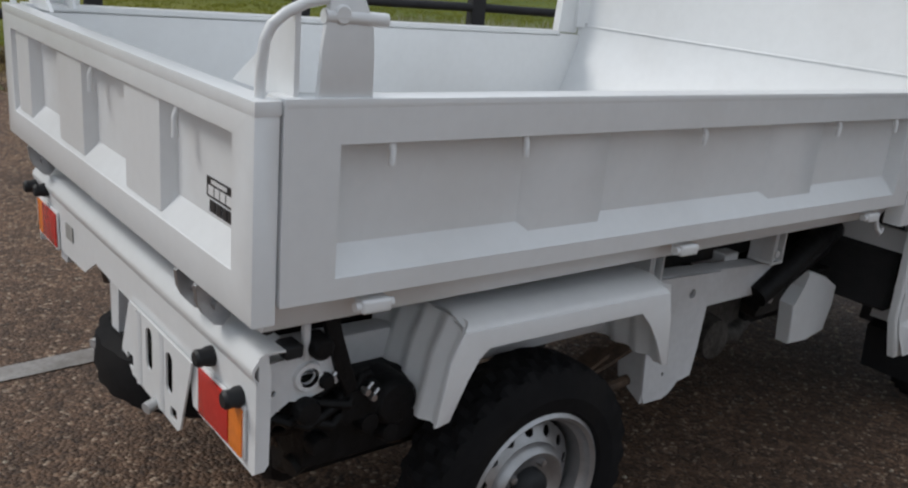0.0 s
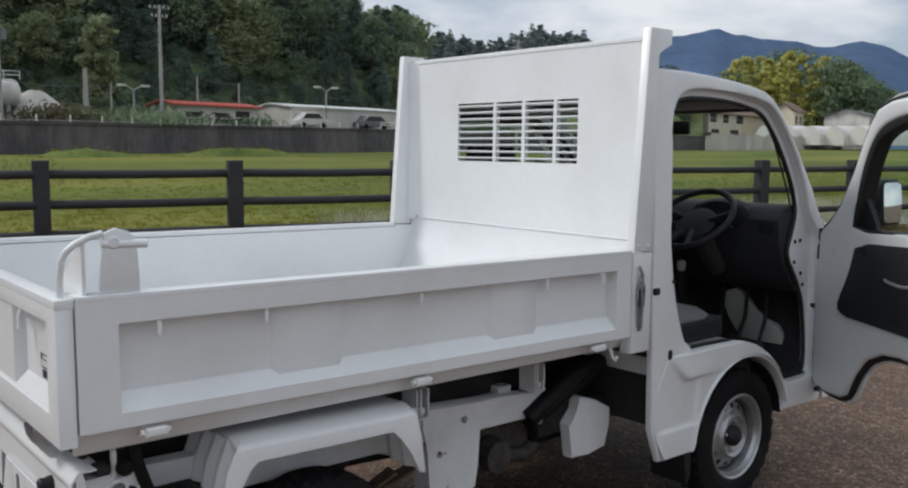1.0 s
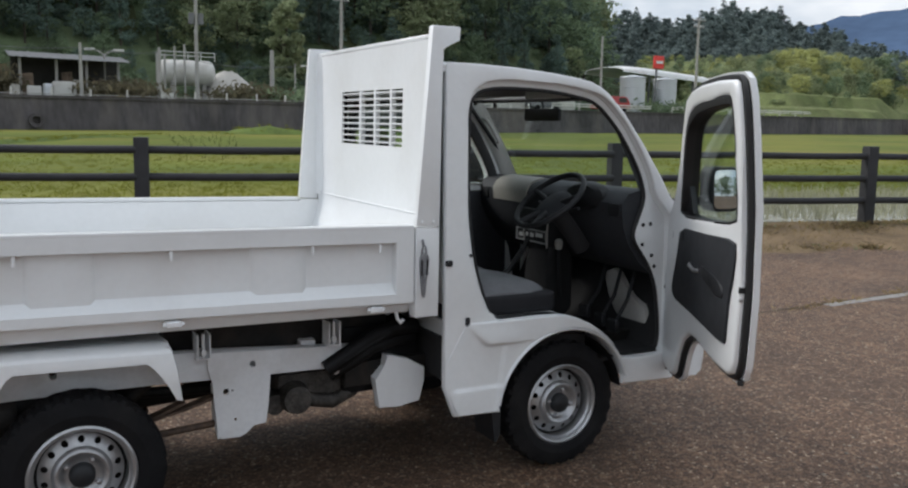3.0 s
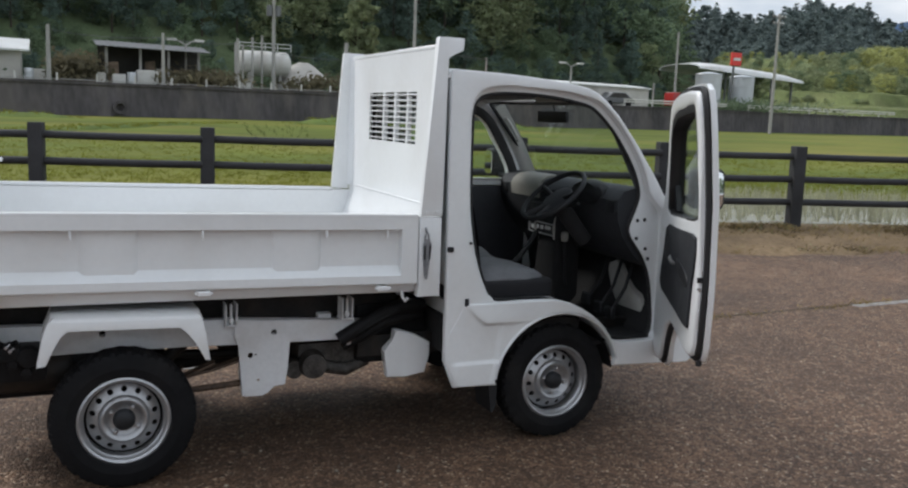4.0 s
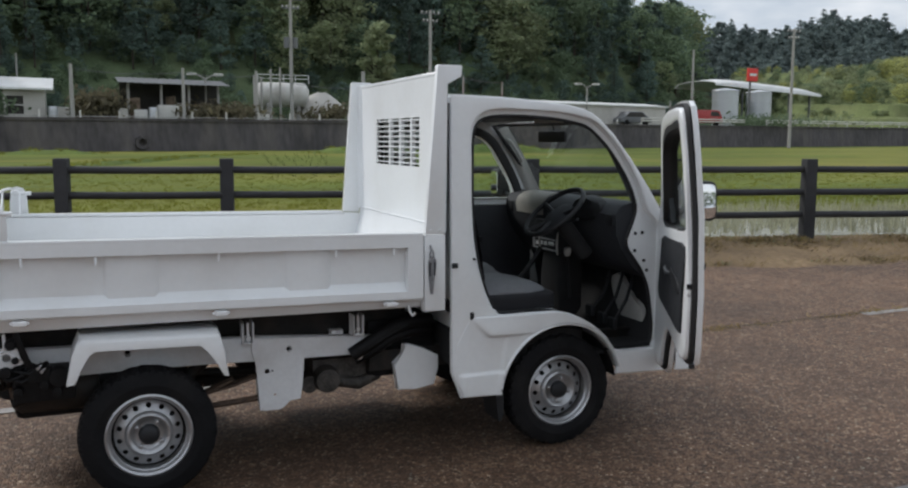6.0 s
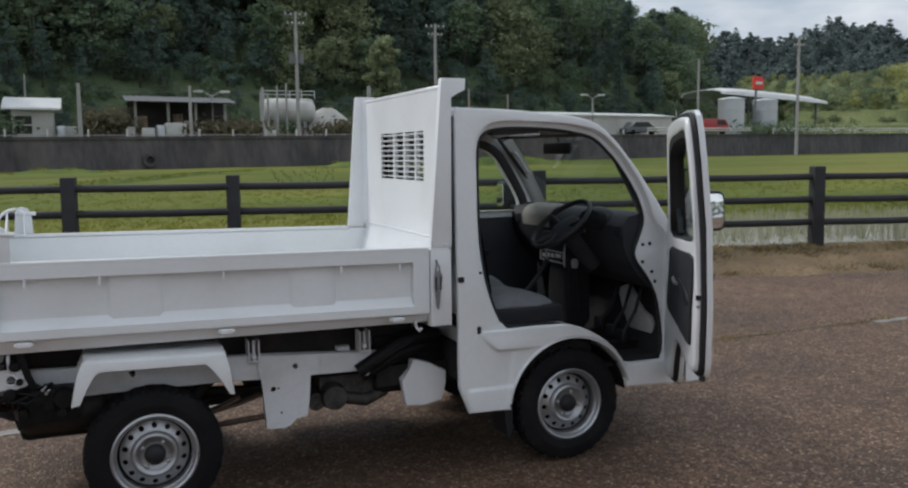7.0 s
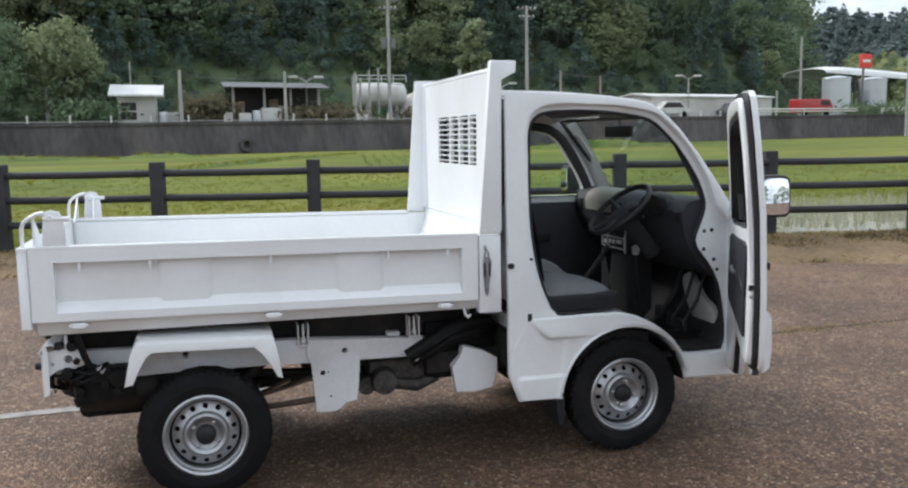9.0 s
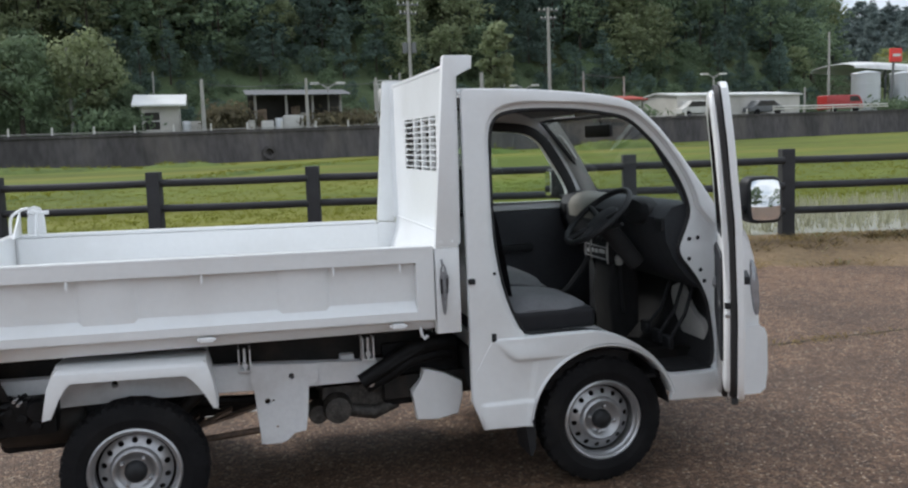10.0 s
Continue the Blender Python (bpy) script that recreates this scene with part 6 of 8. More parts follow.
# rows of young plants in a wet patch of the field
pts = [(x + rng.normal(0, 0.05), y + rng.normal(0, 0.08), field_z(x, y) - 0.02) for y in np.arange(26, 48, 3.1) for x in np.arange(0.17 * y + 1.5, 0.25 * y + 1.4, 0.6)]
ob = quad_mesh("rice_seedlings", blades(pts, 0.24, 0.010, 0.2, 4), BLADE_DARK)
tagged(ob, "rows of dark young rice plants", "rice", kind="stuff")

# grassy bunds across the field
for i, (x0, y0, x1, y1, w, h) in enumerate(((-26, 51, -4.5, 55, 1.6, 0.42), (-4.5, 54.6, 1.0, 55.4, 1.3, 0.30), (14.5, 55.2, 21, 56.5, 1.5, 0.55), (23.5, 56.5, 34, 58.5, 1.5, 0.62), (-9, 20, 10, 54, 0.5, 0.16))):
    bm = bmesh.new()
    d = Vector((x1 - x0, y1 - y0, 0)).normalized()
    nrm = Vector((-d.y, d.x, 0))
    length = math.hypot(x1 - x0, y1 - y0)
    rows = []
    for t_ in np.linspace(0, 1, int(length / 1.2)):
        cx, cy = x0 + (x1 - x0) * t_, y0 + (y1 - y0) * t_
        wob = 0.5 * noise.noise((cx * 0.3, cy * 0.3, 4.0))
        row = []
        for o, hh in ((-1, -0.06), (-0.6, 0.7), (0, 1.0), (0.6, 0.75), (1, -0.06)):
            p = Vector((cx, cy, 0)) + nrm * (o * w + wob)
            hh = hh * min(1.0, 3.5 * t_ * (1 - t_) + 0.05) - 0.06 * (t_ in (0.0, 1.0))
            row.append((p.x, p.y, field_z(p.x, p.y) + h * hh * (1 + 0.5 * noise.noise((p.x, p.y, 2.0)))))
        rows.append(row)
    grid_sheet(bm, rows)
    solo("field_bund", bm, BUND_TURF, "low grassy ridge between rice plots", "bund", "bunds", kind="structure")
    base = [tuple(r[k]) for r in rows for k in (1, 2, 3) for _ in range(5)]
    base = [(x + rng.normal(0, 0.35), y + rng.normal(0, 0.35), z - 0.03) for x, y, z in base]
    ob = quad_mesh("bund_grass", blades(base, 0.16 if h > 0.2 else 0.10, 0.02, 0.9, 6), RICE)
    tagged(ob, "long grass on the ridge between rice plots", "grass", kind="stuff")

# worn painted parking lines
for y0, k, xa, xb in ((1.64, 0.052, -14, 0.6), (1.64, 0.052, 6.0, 7.4), (-1.055, 0.0, 2.78, 6)):
    bm = bmesh.new()
    xs_ = np.arange(xa, xb, 0.1)
    rows = [[(x, y0 + k * (x + 0.5) + o + 0.012 * noise.noise((x * 6, o * 20, 0.0)), 0.004) for x in xs_] for o in (-0.048, 0.048)]
    grid_sheet(bm, rows)
    solo("parking_line", bm, LINE_PAINT, "worn whitish painted parking line", "parking line", "parking lines", kind="structure")

# mossy crack where the line has worn away
MOSS = material("dark_moss_crack", (0.055, 0.045, 0.026), 0.95, vary=0.4, scale=6, fine=40, bump=0.5, bump_scale=40)
bm = bmesh.new()
rows = [[], []]
for x in np.arange(2.7, 9.0, 0.05):
    w = 0.010 + 0.012 * max(0.0, noise.noise((x * 3, 1, 0)))
    yc = 1.70 + 0.052 * (x + 0.5) + 0.03 * noise.noise((x * 1.3, 5, 0))
    rows[0].append((x, yc - w, 0.003)), rows[1].append((x, yc + w, 0.003))
grid_sheet(bm, rows)
solo("asphalt_crack", bm, MOSS, "thin mossy crack in the asphalt", "crack", kind="structure")
pts = [(x + rng.normal(0, 0.02), 1.70 + 0.052 * (x + 0.5) + 0.03 * noise.noise((x * 1.3, 5, 0)), 0.0) for x in rng.uniform(2.7, 9.0, 160) if noise.noise((x * 2.0, 8, 0)) > -0.1]
ob = quad_mesh("crack_weeds", blades(pts, 0.03, 0.004, 1.2, 5), DRY_GRASS)
tagged(ob, "tiny dry weeds along the crack", "weeds", kind="stuff")

# loose stones
bm = bmesh.new()
for _ in range(2600):
    x, y = rng.uniform(-4.5, 8.5), rng.uniform(-3.4, 6.0)
    r = rng.uniform(0.004, 0.011)
    a, b = rng.uniform(0, 6.28), rng.uniform(0.5, 0.9)
    vs = [bm.verts.new((x + r * math.cos(a + q * 1.257) * rng.uniform(0.8, 1.2), y + r * math.sin(a + q * 1.257) * rng.uniform(0.8, 1.2), 0.001)) for q in range(5)]
    top = bm.verts.new((x + rng.normal(0, r * 0.2), y + rng.normal(0, r * 0.2), r * b))
    for q in range(5):
        bm.faces.new((vs[q], vs[(q + 1) % 5], top))
STONE = material("pale_loose_stone", (0.24, 0.215, 0.19), 0.85, vary=0.2, scale=30, island=0.5)
solo("loose_gravel", bm, STONE, "loose stones scattered on the asphalt", "gravel", kind="stuff", smooth=0)


# ---- fence ----
def fence_post():
    bm = bmesh.new()
    box(bm, -0.082, 0.082, -0.082, 0.082, -0.02, 1.110, 0.016, 2)
    return bm


first = None
for k in range(-9, 15):
    p = by_fence((k - 2) * 1.985, 0.0, 0.135)
    m = Matrix.Translation(p) @ Matrix.Rotation(math.atan2(FENCE_DIR.y, FENCE_DIR.x) + rng.normal(0, 0.02), 4, "Z")
    if first is None:
        post = thing("fence_section", (0, 0, 0), "dark slate-brown wooden post with three rails on the verge", "fence", "fence sections")
        part("post", fence_post(), WOOD_DARK, post)
        for z in (0.968, 0.652, 0.335):
            bm = bmesh.new()
            tube(bm, [(0.075 + (1.935 - 0.075) * u, 0.004 * math.sin(u * 3.0), z - 0.006 * math.sin(u * 3.14)) for u in np.linspace(0, 1, 5)], 0.047, 10)
            part("rail", bm, WOOD_DARK, post)
        post.matrix_basis = m
        first = post
    else:
        copy_thing(first, m)

# ---- retaining wall and the road bank behind it ----
def top_z(x):
    return 2.80 + 0.0048 * (x + 9)


bm = bmesh.new()
for k, x in enumerate(np.arange(-70, 150, 6.0)):
    xa, xb = x, x + 6.0
    pr = 0.015 * ((k * 7) % 3)
    vs = []
    for xx in (xa, xb):
        for off, z in ((0.0 - pr, -0.3), (0.35 - pr, top_z(xx) - 0.18), (0.24 - pr, top_z(xx) - 0.18), (0.24 - pr, top_z(xx)), (1.0, top_z(xx)), (1.0, -0.3)):
            vs.append(bm.verts.new((xx, wall_y(xx, off), z)))
    for i in range(6):
        j = (i + 1) % 6
        bm.faces.new((vs[i], vs[j], vs[6 + j], vs[6 + i]))
    bm.faces.new(vs[:6]), bm.faces.new(list(reversed(vs[6:])))
solo("retaining_wall", bm, CONCRETE_DARK, "dark weathered concrete retaining wall", "wall", kind="structure", smooth=0)
bm = bmesh.new()
revolve(bm, [(0.26, -0.25), (0.46, -0.25), (0.46, 0.6), (0.26, 0.6)], (3.9, wall_y(3.9), 1.25), "y", 18, closed=True)
revolve(bm, [(0, 0.1), (0.26, 0.1)], (3.9, wall_y(3.9), 1.25), "y", 18)
solo("culvert_pipe", bm, CONCRETE_DARK, "round concrete culvert mouth in the wall", "culvert")

bm = bmesh.new()
rows = []
xs = np.concatenate([np.arange(-90, 100, 5.0), np.arange(100, 420, 20.0)])


def bearing(x, y):
    """Degrees from +x, as seen from the car park."""
    return math.degrees(math.atan2(y + 3.5, x + 0.2))


def hill(x, off):
    """Height of the land behind the wall."""
    rise = max(0.0, off - 15.0)
    near = 1.0 / (1.0 + math.exp(-(bearing(x, wall_y(x, off)) - 53.6) / 0.7))
    h = top_z(x) - 0.06 + near * 0.72 * min(rise, 62) + (1 - near) * 0.05 * rise
    y = wall_y(x, off)
    if x > 0 and off > 20:
        lid = np.interp(bearing(x, y), (50, 52.7, 56.2, 58.0, 63.0, 68.0), (4.4, 5.0, 5.6, 7.4, 8.4, 20.0))
        h = min(h, 1.5 + math.hypot(x, y + 3.5) * math.tan(radians(lid)))
    return h + 0.6 * noise.noise((x * 0.06, off * 0.08, 9.0)) * min(1.0, rise / 8)


for off in (0.9, 4, 8, 12, 15, 19, 24, 30, 38, 48, 60, 75, 95, 120, 160, 220, 320):
    rows.append([(x, wall_y(x, off), hill(x, off)) for x in xs])
grid_sheet(bm, rows)
land = solo("hillside", bm, BANK_TURF, "scrubby bank and hillside behind the wall", "hillside", kind="structure")
land.data.materials.append(FOREST_FLOOR)
for f in land.data.polygons:
    f.material_index = int(f.center.y - wall_y(f.center.x) > 27)

# short white posts along the wall's top
bm0 = bmesh.new()
box(bm0, -0.055, 0.055, -0.055, 0.055, -0.05, 0.50, 0.01)
gp = solo("guard_post", bm0, TANK_WHITE, "short white guard post on top of the wall", "guard post", "guard posts")
gp.matrix_basis = Matrix.Translation((-7.22, wall_y(-7.22, 0.6), top_z(-7.22)))
for k in range(-6, 24):
    if k:
        x = -7.22 + 2.43 * k
        copy_thing(gp, Matrix.Translation((x, wall_y(x, 0.6), top_z(x))))
bm = bmesh.new()
tube(bm, [(x, wall_y(x, 0.75), top_z(x) + 0.10) for x in np.arange(-22, 50, 6.0)], 0.03, 6)
solo("kerb_rail", bm, CONCRETE, "low pale rail along the top of the wall", "rail")
for xa, xb in ((52, 68), (72, 104)):
    g = thing("guard_rail", (xa, wall_y(xa, 0.6), top_z(xa)), "white roadside guard rail on posts", "guard rail", "guard rails")
    bm = bmesh.new()
    for z in (0.62, 0.38):
        tube(bm, [(x, wall_y(x, 0.5), top_z(x) + z) for x in np.linspace(xa, xb, 6)], 0.07, 6)
    part("rail", bm, TANK_WHITE, g)
    for x in np.arange(xa, xb, 4.0):
        bm = bmesh.new()
        tube(bm, [(x, wall_y(x, 0.55), top_z(x) - 0.1), (x, wall_y(x, 0.55), top_z(x) + 0.7)], 0.06, 8)
        part("post", bm, TANK_WHITE, g)


# ---- buildings and plant on the bank ----
def building(name, x0, x1, off0, off1, z1, wall_mat, roof_mat, label, category, rise=0.5, over=0.35, openings=(), z0=None):
    """A plain building beside the road: walls, a pitched roof with overhang, doors or windows in its front."""
    z0 = top_z(x0) - 0.2 if z0 is None else z0
    th = thing(name, ((x0 + x1) / 2, wall_y((x0 + x1) / 2, off0), z0), label, category)
    sl = lambda c: Vector((c.x, c.y + 0.23 * c.x + 59.69, c.z))
    bm = bmesh.new()
    ym = (off0 + off1) / 2
    holes = [[(a, c), (b, c), (b, d), (a, d)] for a, b, c, d in openings]
    plate(bm, [(x0, z0), (x1, z0), (x1, z1), (x0, z1)], "y", off0, off0 + 0.2, holes)
    plate(bm, [(x0, z0), (x1, z0), (x1, z1), (x0, z1)], "y", off1 - 0.2, off1)
    for xx in (x0, x1 - 0.2):
        plate(bm, [(off0 + 0.2, z0), (off1 - 0.2, z0), (off1 - 0.2, z1), (ym, z1 + rise), (off0 + 0.2, z1)], "x", xx, xx + 0.2)
    shift(bm, sl)
    part("wall", bm, wall_mat, th, smooth=0)
    bm = bmesh.new()
    e = over
    plate(bm, [(off0 - e, z1 - 0.05), (ym, z1 + rise), (off1 + e, z1 - 0.05), (off1 + e, z1 + 0.08), (ym, z1 + rise + 0.14), (off0 - e, z1 + 0.08)], "x", x0 - e, x1 + e)
    shift(bm, sl)
    part("roof", bm, roof_mat, th, smooth=0)
    for a, b, c, d in openings:
        bm = bmesh.new()
        box(bm, a - 0.02, b + 0.02, off0 + 0.16, off0 + 0.19, c - 0.02, d + 0.02, 0)
        shift(bm, sl)
        w = part("window", bm, DARK_OPEN, th, smooth=0)
        bm = bmesh.new()
        box(bm, a, b, off0 + 0.05, off0 + 0.10, (c + d) / 2 - 0.04, (c + d) / 2 + 0.04, 0)
        shift(bm, sl)
        part("glazing_bar", bm, TANK_WHITE, w, smooth=0)
    return th


building("shed", -4.6, -2.1, 4.2, 8.0, 4.75, PALE_WALL, ROOF_LIGHT, "small pale shed with a light metal roof", "shed", rise=0.75, over=0.55, openings=((-4.4, -3.4, 3.1, 4.3),))
barn = thing("open_barn", (6.5, wall_y(6.5, 6), 2.8), "open-fronted pole barn with a grey metal roof and clutter inside", "barn")
for x in (3.3, 5.6, 7.6, 9.8):
    bm = bmesh.new()
    tube(bm, [(x, wall_y(x, 4.4), 2.7), (x, wall_y(x, 4.4), 5.5)], 0.10, 8)
    part("post", bm, POLE_CONCRETE, barn)
bm = bmesh.new()
rows = [[(x, wall_y(x, off), z + (-0.012 if i % 2 else 0.012)) for i, x in enumerate(np.linspace(2.6, 10.6, 33))] for off, z in ((3.6, 5.40), (8.5, 6.05))]
grid_sheet(bm, rows)
thicken(bm, 0.05)
part("roof", bm, ROOF_GREY, barn, smooth=0)
bm = bmesh.new()
plate(bm, [(2.9, 2.7), (10.3, 2.7), (10.3, 5.7), (2.9, 5.7)], "y", 0.0, 0.2)
shift(bm, lambda c: Vector((c.x, c.y + wall_y(c.x, 8.3), c.z)))
part("back_wall", bm, DARK_OPEN, barn)


def clutter_box(x, off, w, d, h, mat, label):
    bm = bmesh.new()
    z = hill(x, off) - 0.05
    vs = box(bm, x - w / 2, x + w / 2, wall_y(x, off), wall_y(x, off) + d, z, z + h, min(w, h) * 0.12, 2)
    solo("crate", bm, mat, label, "crate", "clutter on the bank")


for x, off, w, d, h, mat, label in ((6.0, 3.2, 1.5, 0.8, 1.15, TANK_WHITE, "pale appliance standing before the barn"), (4.1, 3.6, 0.9, 0.8, 0.8, TANK_WHITE, "pale crate before the barn"),
                                    (7.6, 3.4, 1.2, 0.8, 0.9, PALE_WALL, "pale crate before the barn"), (11.6, 4.0, 0.9, 0.6, 0.5, TANK_WHITE, "low white crate beside the tank"),
                                    (13.2, 3.6, 1.0, 0.6, 0.6, TANK_WHITE, "low white crate beside the tank"), (2.2, 4.2, 0.9, 0.8, 0.9, CLUTTER, "brown crate in the yard"),
                                    (9.2, 4.6, 1.4, 0.8, 0.8, CLUTTER, "brown stack in the barn"), (-1.0, 4.2, 0.8, 0.6, 0.9, PALE_WALL, "pale drum beside the shed")):
    clutter_box(x, off, w, d, h, mat, label)


def brush_heap(x, off, w, h, mat, label, count=2000):
    """A tangled heap: many short crossed stems."""
    z = hill(x, off)
    c = rng.normal(0, 1, (count, 3)) * np.array((w * 0.32, w * 0.25, h * 0.28)) + np.array((x, wall_y(x, off), z + h * 0.45))
    c[:, 2] = np.maximum(c[:, 2], z + 0.05)
    d = rng.normal(0, 1, (count, 3)) * 0.11
    o = rng.normal(0, 1, (count, 3)) * 0.045
    ob = quad_mesh("brush_heap", np.stack([c - d - o, c - d + o, c + d + o, c + d - o], axis=1), mat)
    tagged(ob, label, "brush heap", kind="stuff")


BRUSH = leaf_material("dry_brown_brush", (0.15, 0.135, 0.09), 0.8, 0.3)
brush_heap(1.3, 4.5, 2.6, 1.9, BRUSH, "brown heap of cut branches")
brush_heap(9.6, 3.4, 4.6, 1.3, BRUSH, "brown heap of dry brush")
brush_heap(20.2, 5.2, 4.4, 1.3, BRUSH, "low brown scrub beside the tank")
brush_heap(-6.5, 4.5, 3.2, 1.6, LEAF_MID, "green shrubs beside the shed")
brush_heap(26.0, 4.0, 9.0, 1.2, LEAF_MID, "low green shrubs along the road", 2200)
brush_heap(37.0, 4.0, 5.0, 0.9, LEAF_MID, "low green shrubs along the road", 500)
brush_heap(73.5, 3.2, 9.0, 1.3, LEAF_MID, "low green hedge before the silos", 1600)
brush_heap(86.0, 6.0, 14.0, 1.6, LEAF_LIGHT, "pale green scrub along the road", 900)

# drums and leaning boards in the yard
for x, off, r, h, mat, label in ((4.9, 3.3, 0.3, 0.9, SILO_METAL, "grey metal drum before the barn"), (5.1, 4.6, 0.3, 0.9, ROOF_TILE, "rusty drum in the barn"), (7.0, 4.9, 0.32, 1.3, POLE_CONCRETE, "pale standing cylinder in the barn"),
                                 (-1.6, 3.6, 0.3, 0.85, SILO_METAL, "grey metal drum beside the shed"), (2.9, 3.6, 0.28, 0.8, PALE_WALL, "pale drum before the barn"), (12.6, 3.4, 0.3, 0.8, TANK_WHITE, "white drum beside the tank")):
    bm = bmesh.new()
    revolve(bm, [(0, h), (r * 0.95, h), (r, h - 0.03), (r, h * 0.66), (r * 1.05, h * 0.64), (r, h * 0.62), (r, h * 0.34), (r * 1.05, h * 0.32), (r, h * 0.30), (r, -0.08), (0, -0.08)], (x, wall_y(x, off), hill(x, off)), "z", 16)
    solo("drum", bm, mat, label, "drum", "drums in the yard")
for x, off, w, h in ((3.7, 4.9, 0.9, 1.7), (8.6, 5.0, 1.1, 1.4), (6.4, 5.3, 0.7, 1.9), (1.9, 5.5, 0.8, 1.5)):
    bm = bmesh.new()
    plate(bm, [(x - w / 2, 0.0), (x + w / 2, 0.0), (x + w / 2, h), (x - w / 2, h * 0.96)], "y", 0.0, 0.05)
    shift(bm, lambda c: Vector((c.x, c.y + wall_y(x, off) + 0.25 * c.z, c.z + hill(x, off) - 0.03)))
    solo("board", bm, CLUTTER, "weathered board leaning in the yard", "board", "boards in the yard")

# horizontal tank with stair rails, earth mound beside it
tank = thing("storage_tank", (15.7, wall_y(15.7, 8), 3.0), "white horizontal storage tank on saddles with rails on top", "tank")
bm = bmesh.new()
revolve(bm, [(0, -2.25), (0.55, -2.18), (0.95, -1.95), (1.02, -1.7), (1.02, 1.7), (0.95, 1.95), (0.55, 2.18), (0, 2.25)], (15.7, wall_y(15.7, 8), 5.15), "x", 28)
part("shell", bm, TANK_WHITE, tank)
for x in (14.4, 17.0):
    bm = bmesh.new()
    box(bm, x - 0.15, x + 0.15, wall_y(x, 7.2), wall_y(x, 8.6), 2.8, 4.4, 0.02)
    part("saddle", bm, CONCRETE, tank)
bm = bmesh.new()
for z in (6.45, 6.75):
    tube(bm, [(13.6, wall_y(15.7, 7.3), z), (17.8, wall_y(15.7, 7.3), z)], 0.03, 6)
for x in (13.6, 14.6, 15.7, 16.7, 17.8):
    tube(bm, [(x, wall_y(15.7, 7.3), 6.1), (x, wall_y(15.7, 7.3), 6.75)], 0.03, 6)
part("rail", bm, ROOF_LIGHT, tank)
for x, z1 in ((13.1, 6.6), (13.7, 6.5), (14.5, 7.1), (15.3, 7.3)):
    bm = bmesh.new()
    tube(bm, [(x, wall_y(x, 6.8), 2.8), (x, wall_y(x, 6.8), z1)], 0.09, 8)
    part("standpipe", bm, POLE_CONCRETE, tank)
bm = bmesh.new()
rows = [[(19.5 + r * 3.0 * math.cos(a), wall_y(19.5, 8) + r * 1.8 * math.sin(a), 2.9 + 2.5 * (1 - r * r) * (1 - 0.30 * r * math.cos(a)) + 0.25 * noise.noise((r * 3, a, 0))) for a in np.linspace(0, 2 * math.pi, 19)] for r in (0.02, 0.2, 0.4, 0.6, 0.8, 1.0)]
grid_sheet(bm, rows)
solo("sand_mound", bm, PALE_WALL, "pale mound of sand beside the tank", "mound")


def utility_pole(x, off, z1, r, label, arms=True, box_at=None, z0=None):
    z0 = hill(x, max(off, 0.9)) - 0.1 if z0 is None else z0
    y = wall_y(x, off)
    th = thing("utility_pole", (x, y, z0), label, "utility pole", "utility poles")
    bm = bmesh.new()
    tube(bm, [(x, y, z0), (x, y, (z0 + z1) / 2), (x, y, z1)], r, 10, taper=r * 0.7)
    part("pole", bm, POLE_CONCRETE, th)
    if arms:
        for z, w in ((z1 - 0.3, 0.9), (z1 - 1.0, 0.7)):
            bm = bmesh.new()
            box(bm, x - w, x + w, y - 0.06, y + 0.06, z - 0.06, z + 0.06, 0.01)
            arm = part("cross_arm", bm, ROOF_GREY, th)
            for dx in (-w * 0.9, -w * 0.4, w * 0.4, w * 0.9):
                bm = bmesh.new()
                revolve(bm, [(0, 0.24), (0.06, 0.22), (0.05, 0.12), (0.07, 0.06)], (x + dx, y, z), "z", 8)
                part("insulator", bm, TANK_WHITE, arm)
    if box_at:
        bm = bmesh.new()
        for dx in (-0.35, 0.35):
            revolve(bm, [(0, 0.45), (0.22, 0.42), (0.24, -0.4), (0, -0.45)], (x + dx, y, box_at), "z", 12)
        part("transformer", bm, ROOF_GREY, th)
    return (x, y, z1 - 0.3)


utility_pole(16.1, 6, 13.0, 0.17, "tall concrete utility pole with a transformer", box_at=9.25)
utility_pole(29.4, 6, 13.0, 0.17, "tall concrete utility pole beside the road")
utility_pole(70.9, -4, 13.4, 0.19, "tall concrete utility pole standing in the field", z0=0.5)
for x, off, z1, r in ((-0.4, 3, 6.5, 0.16), (6.95, 2, 6.5, 0.14), (12.35, 2, 6.55, 0.15), (-9.6, 9, 9.2, 0.13), (22.3, 5, 7.2, 0.22), (-4.0, 10, 7.6, 0.07), (24.8, 6, 6.3, 0.08), (33.0, 6, 7.4, 0.10), (37.5, 6, 7.0, 0.09), (66.3, 8, 12.0, 0.16), (60.0, 5, 5.8, 0.12)):
    utility_pole(x, off, z1, r, "plain thin pole on the bank", arms=False)
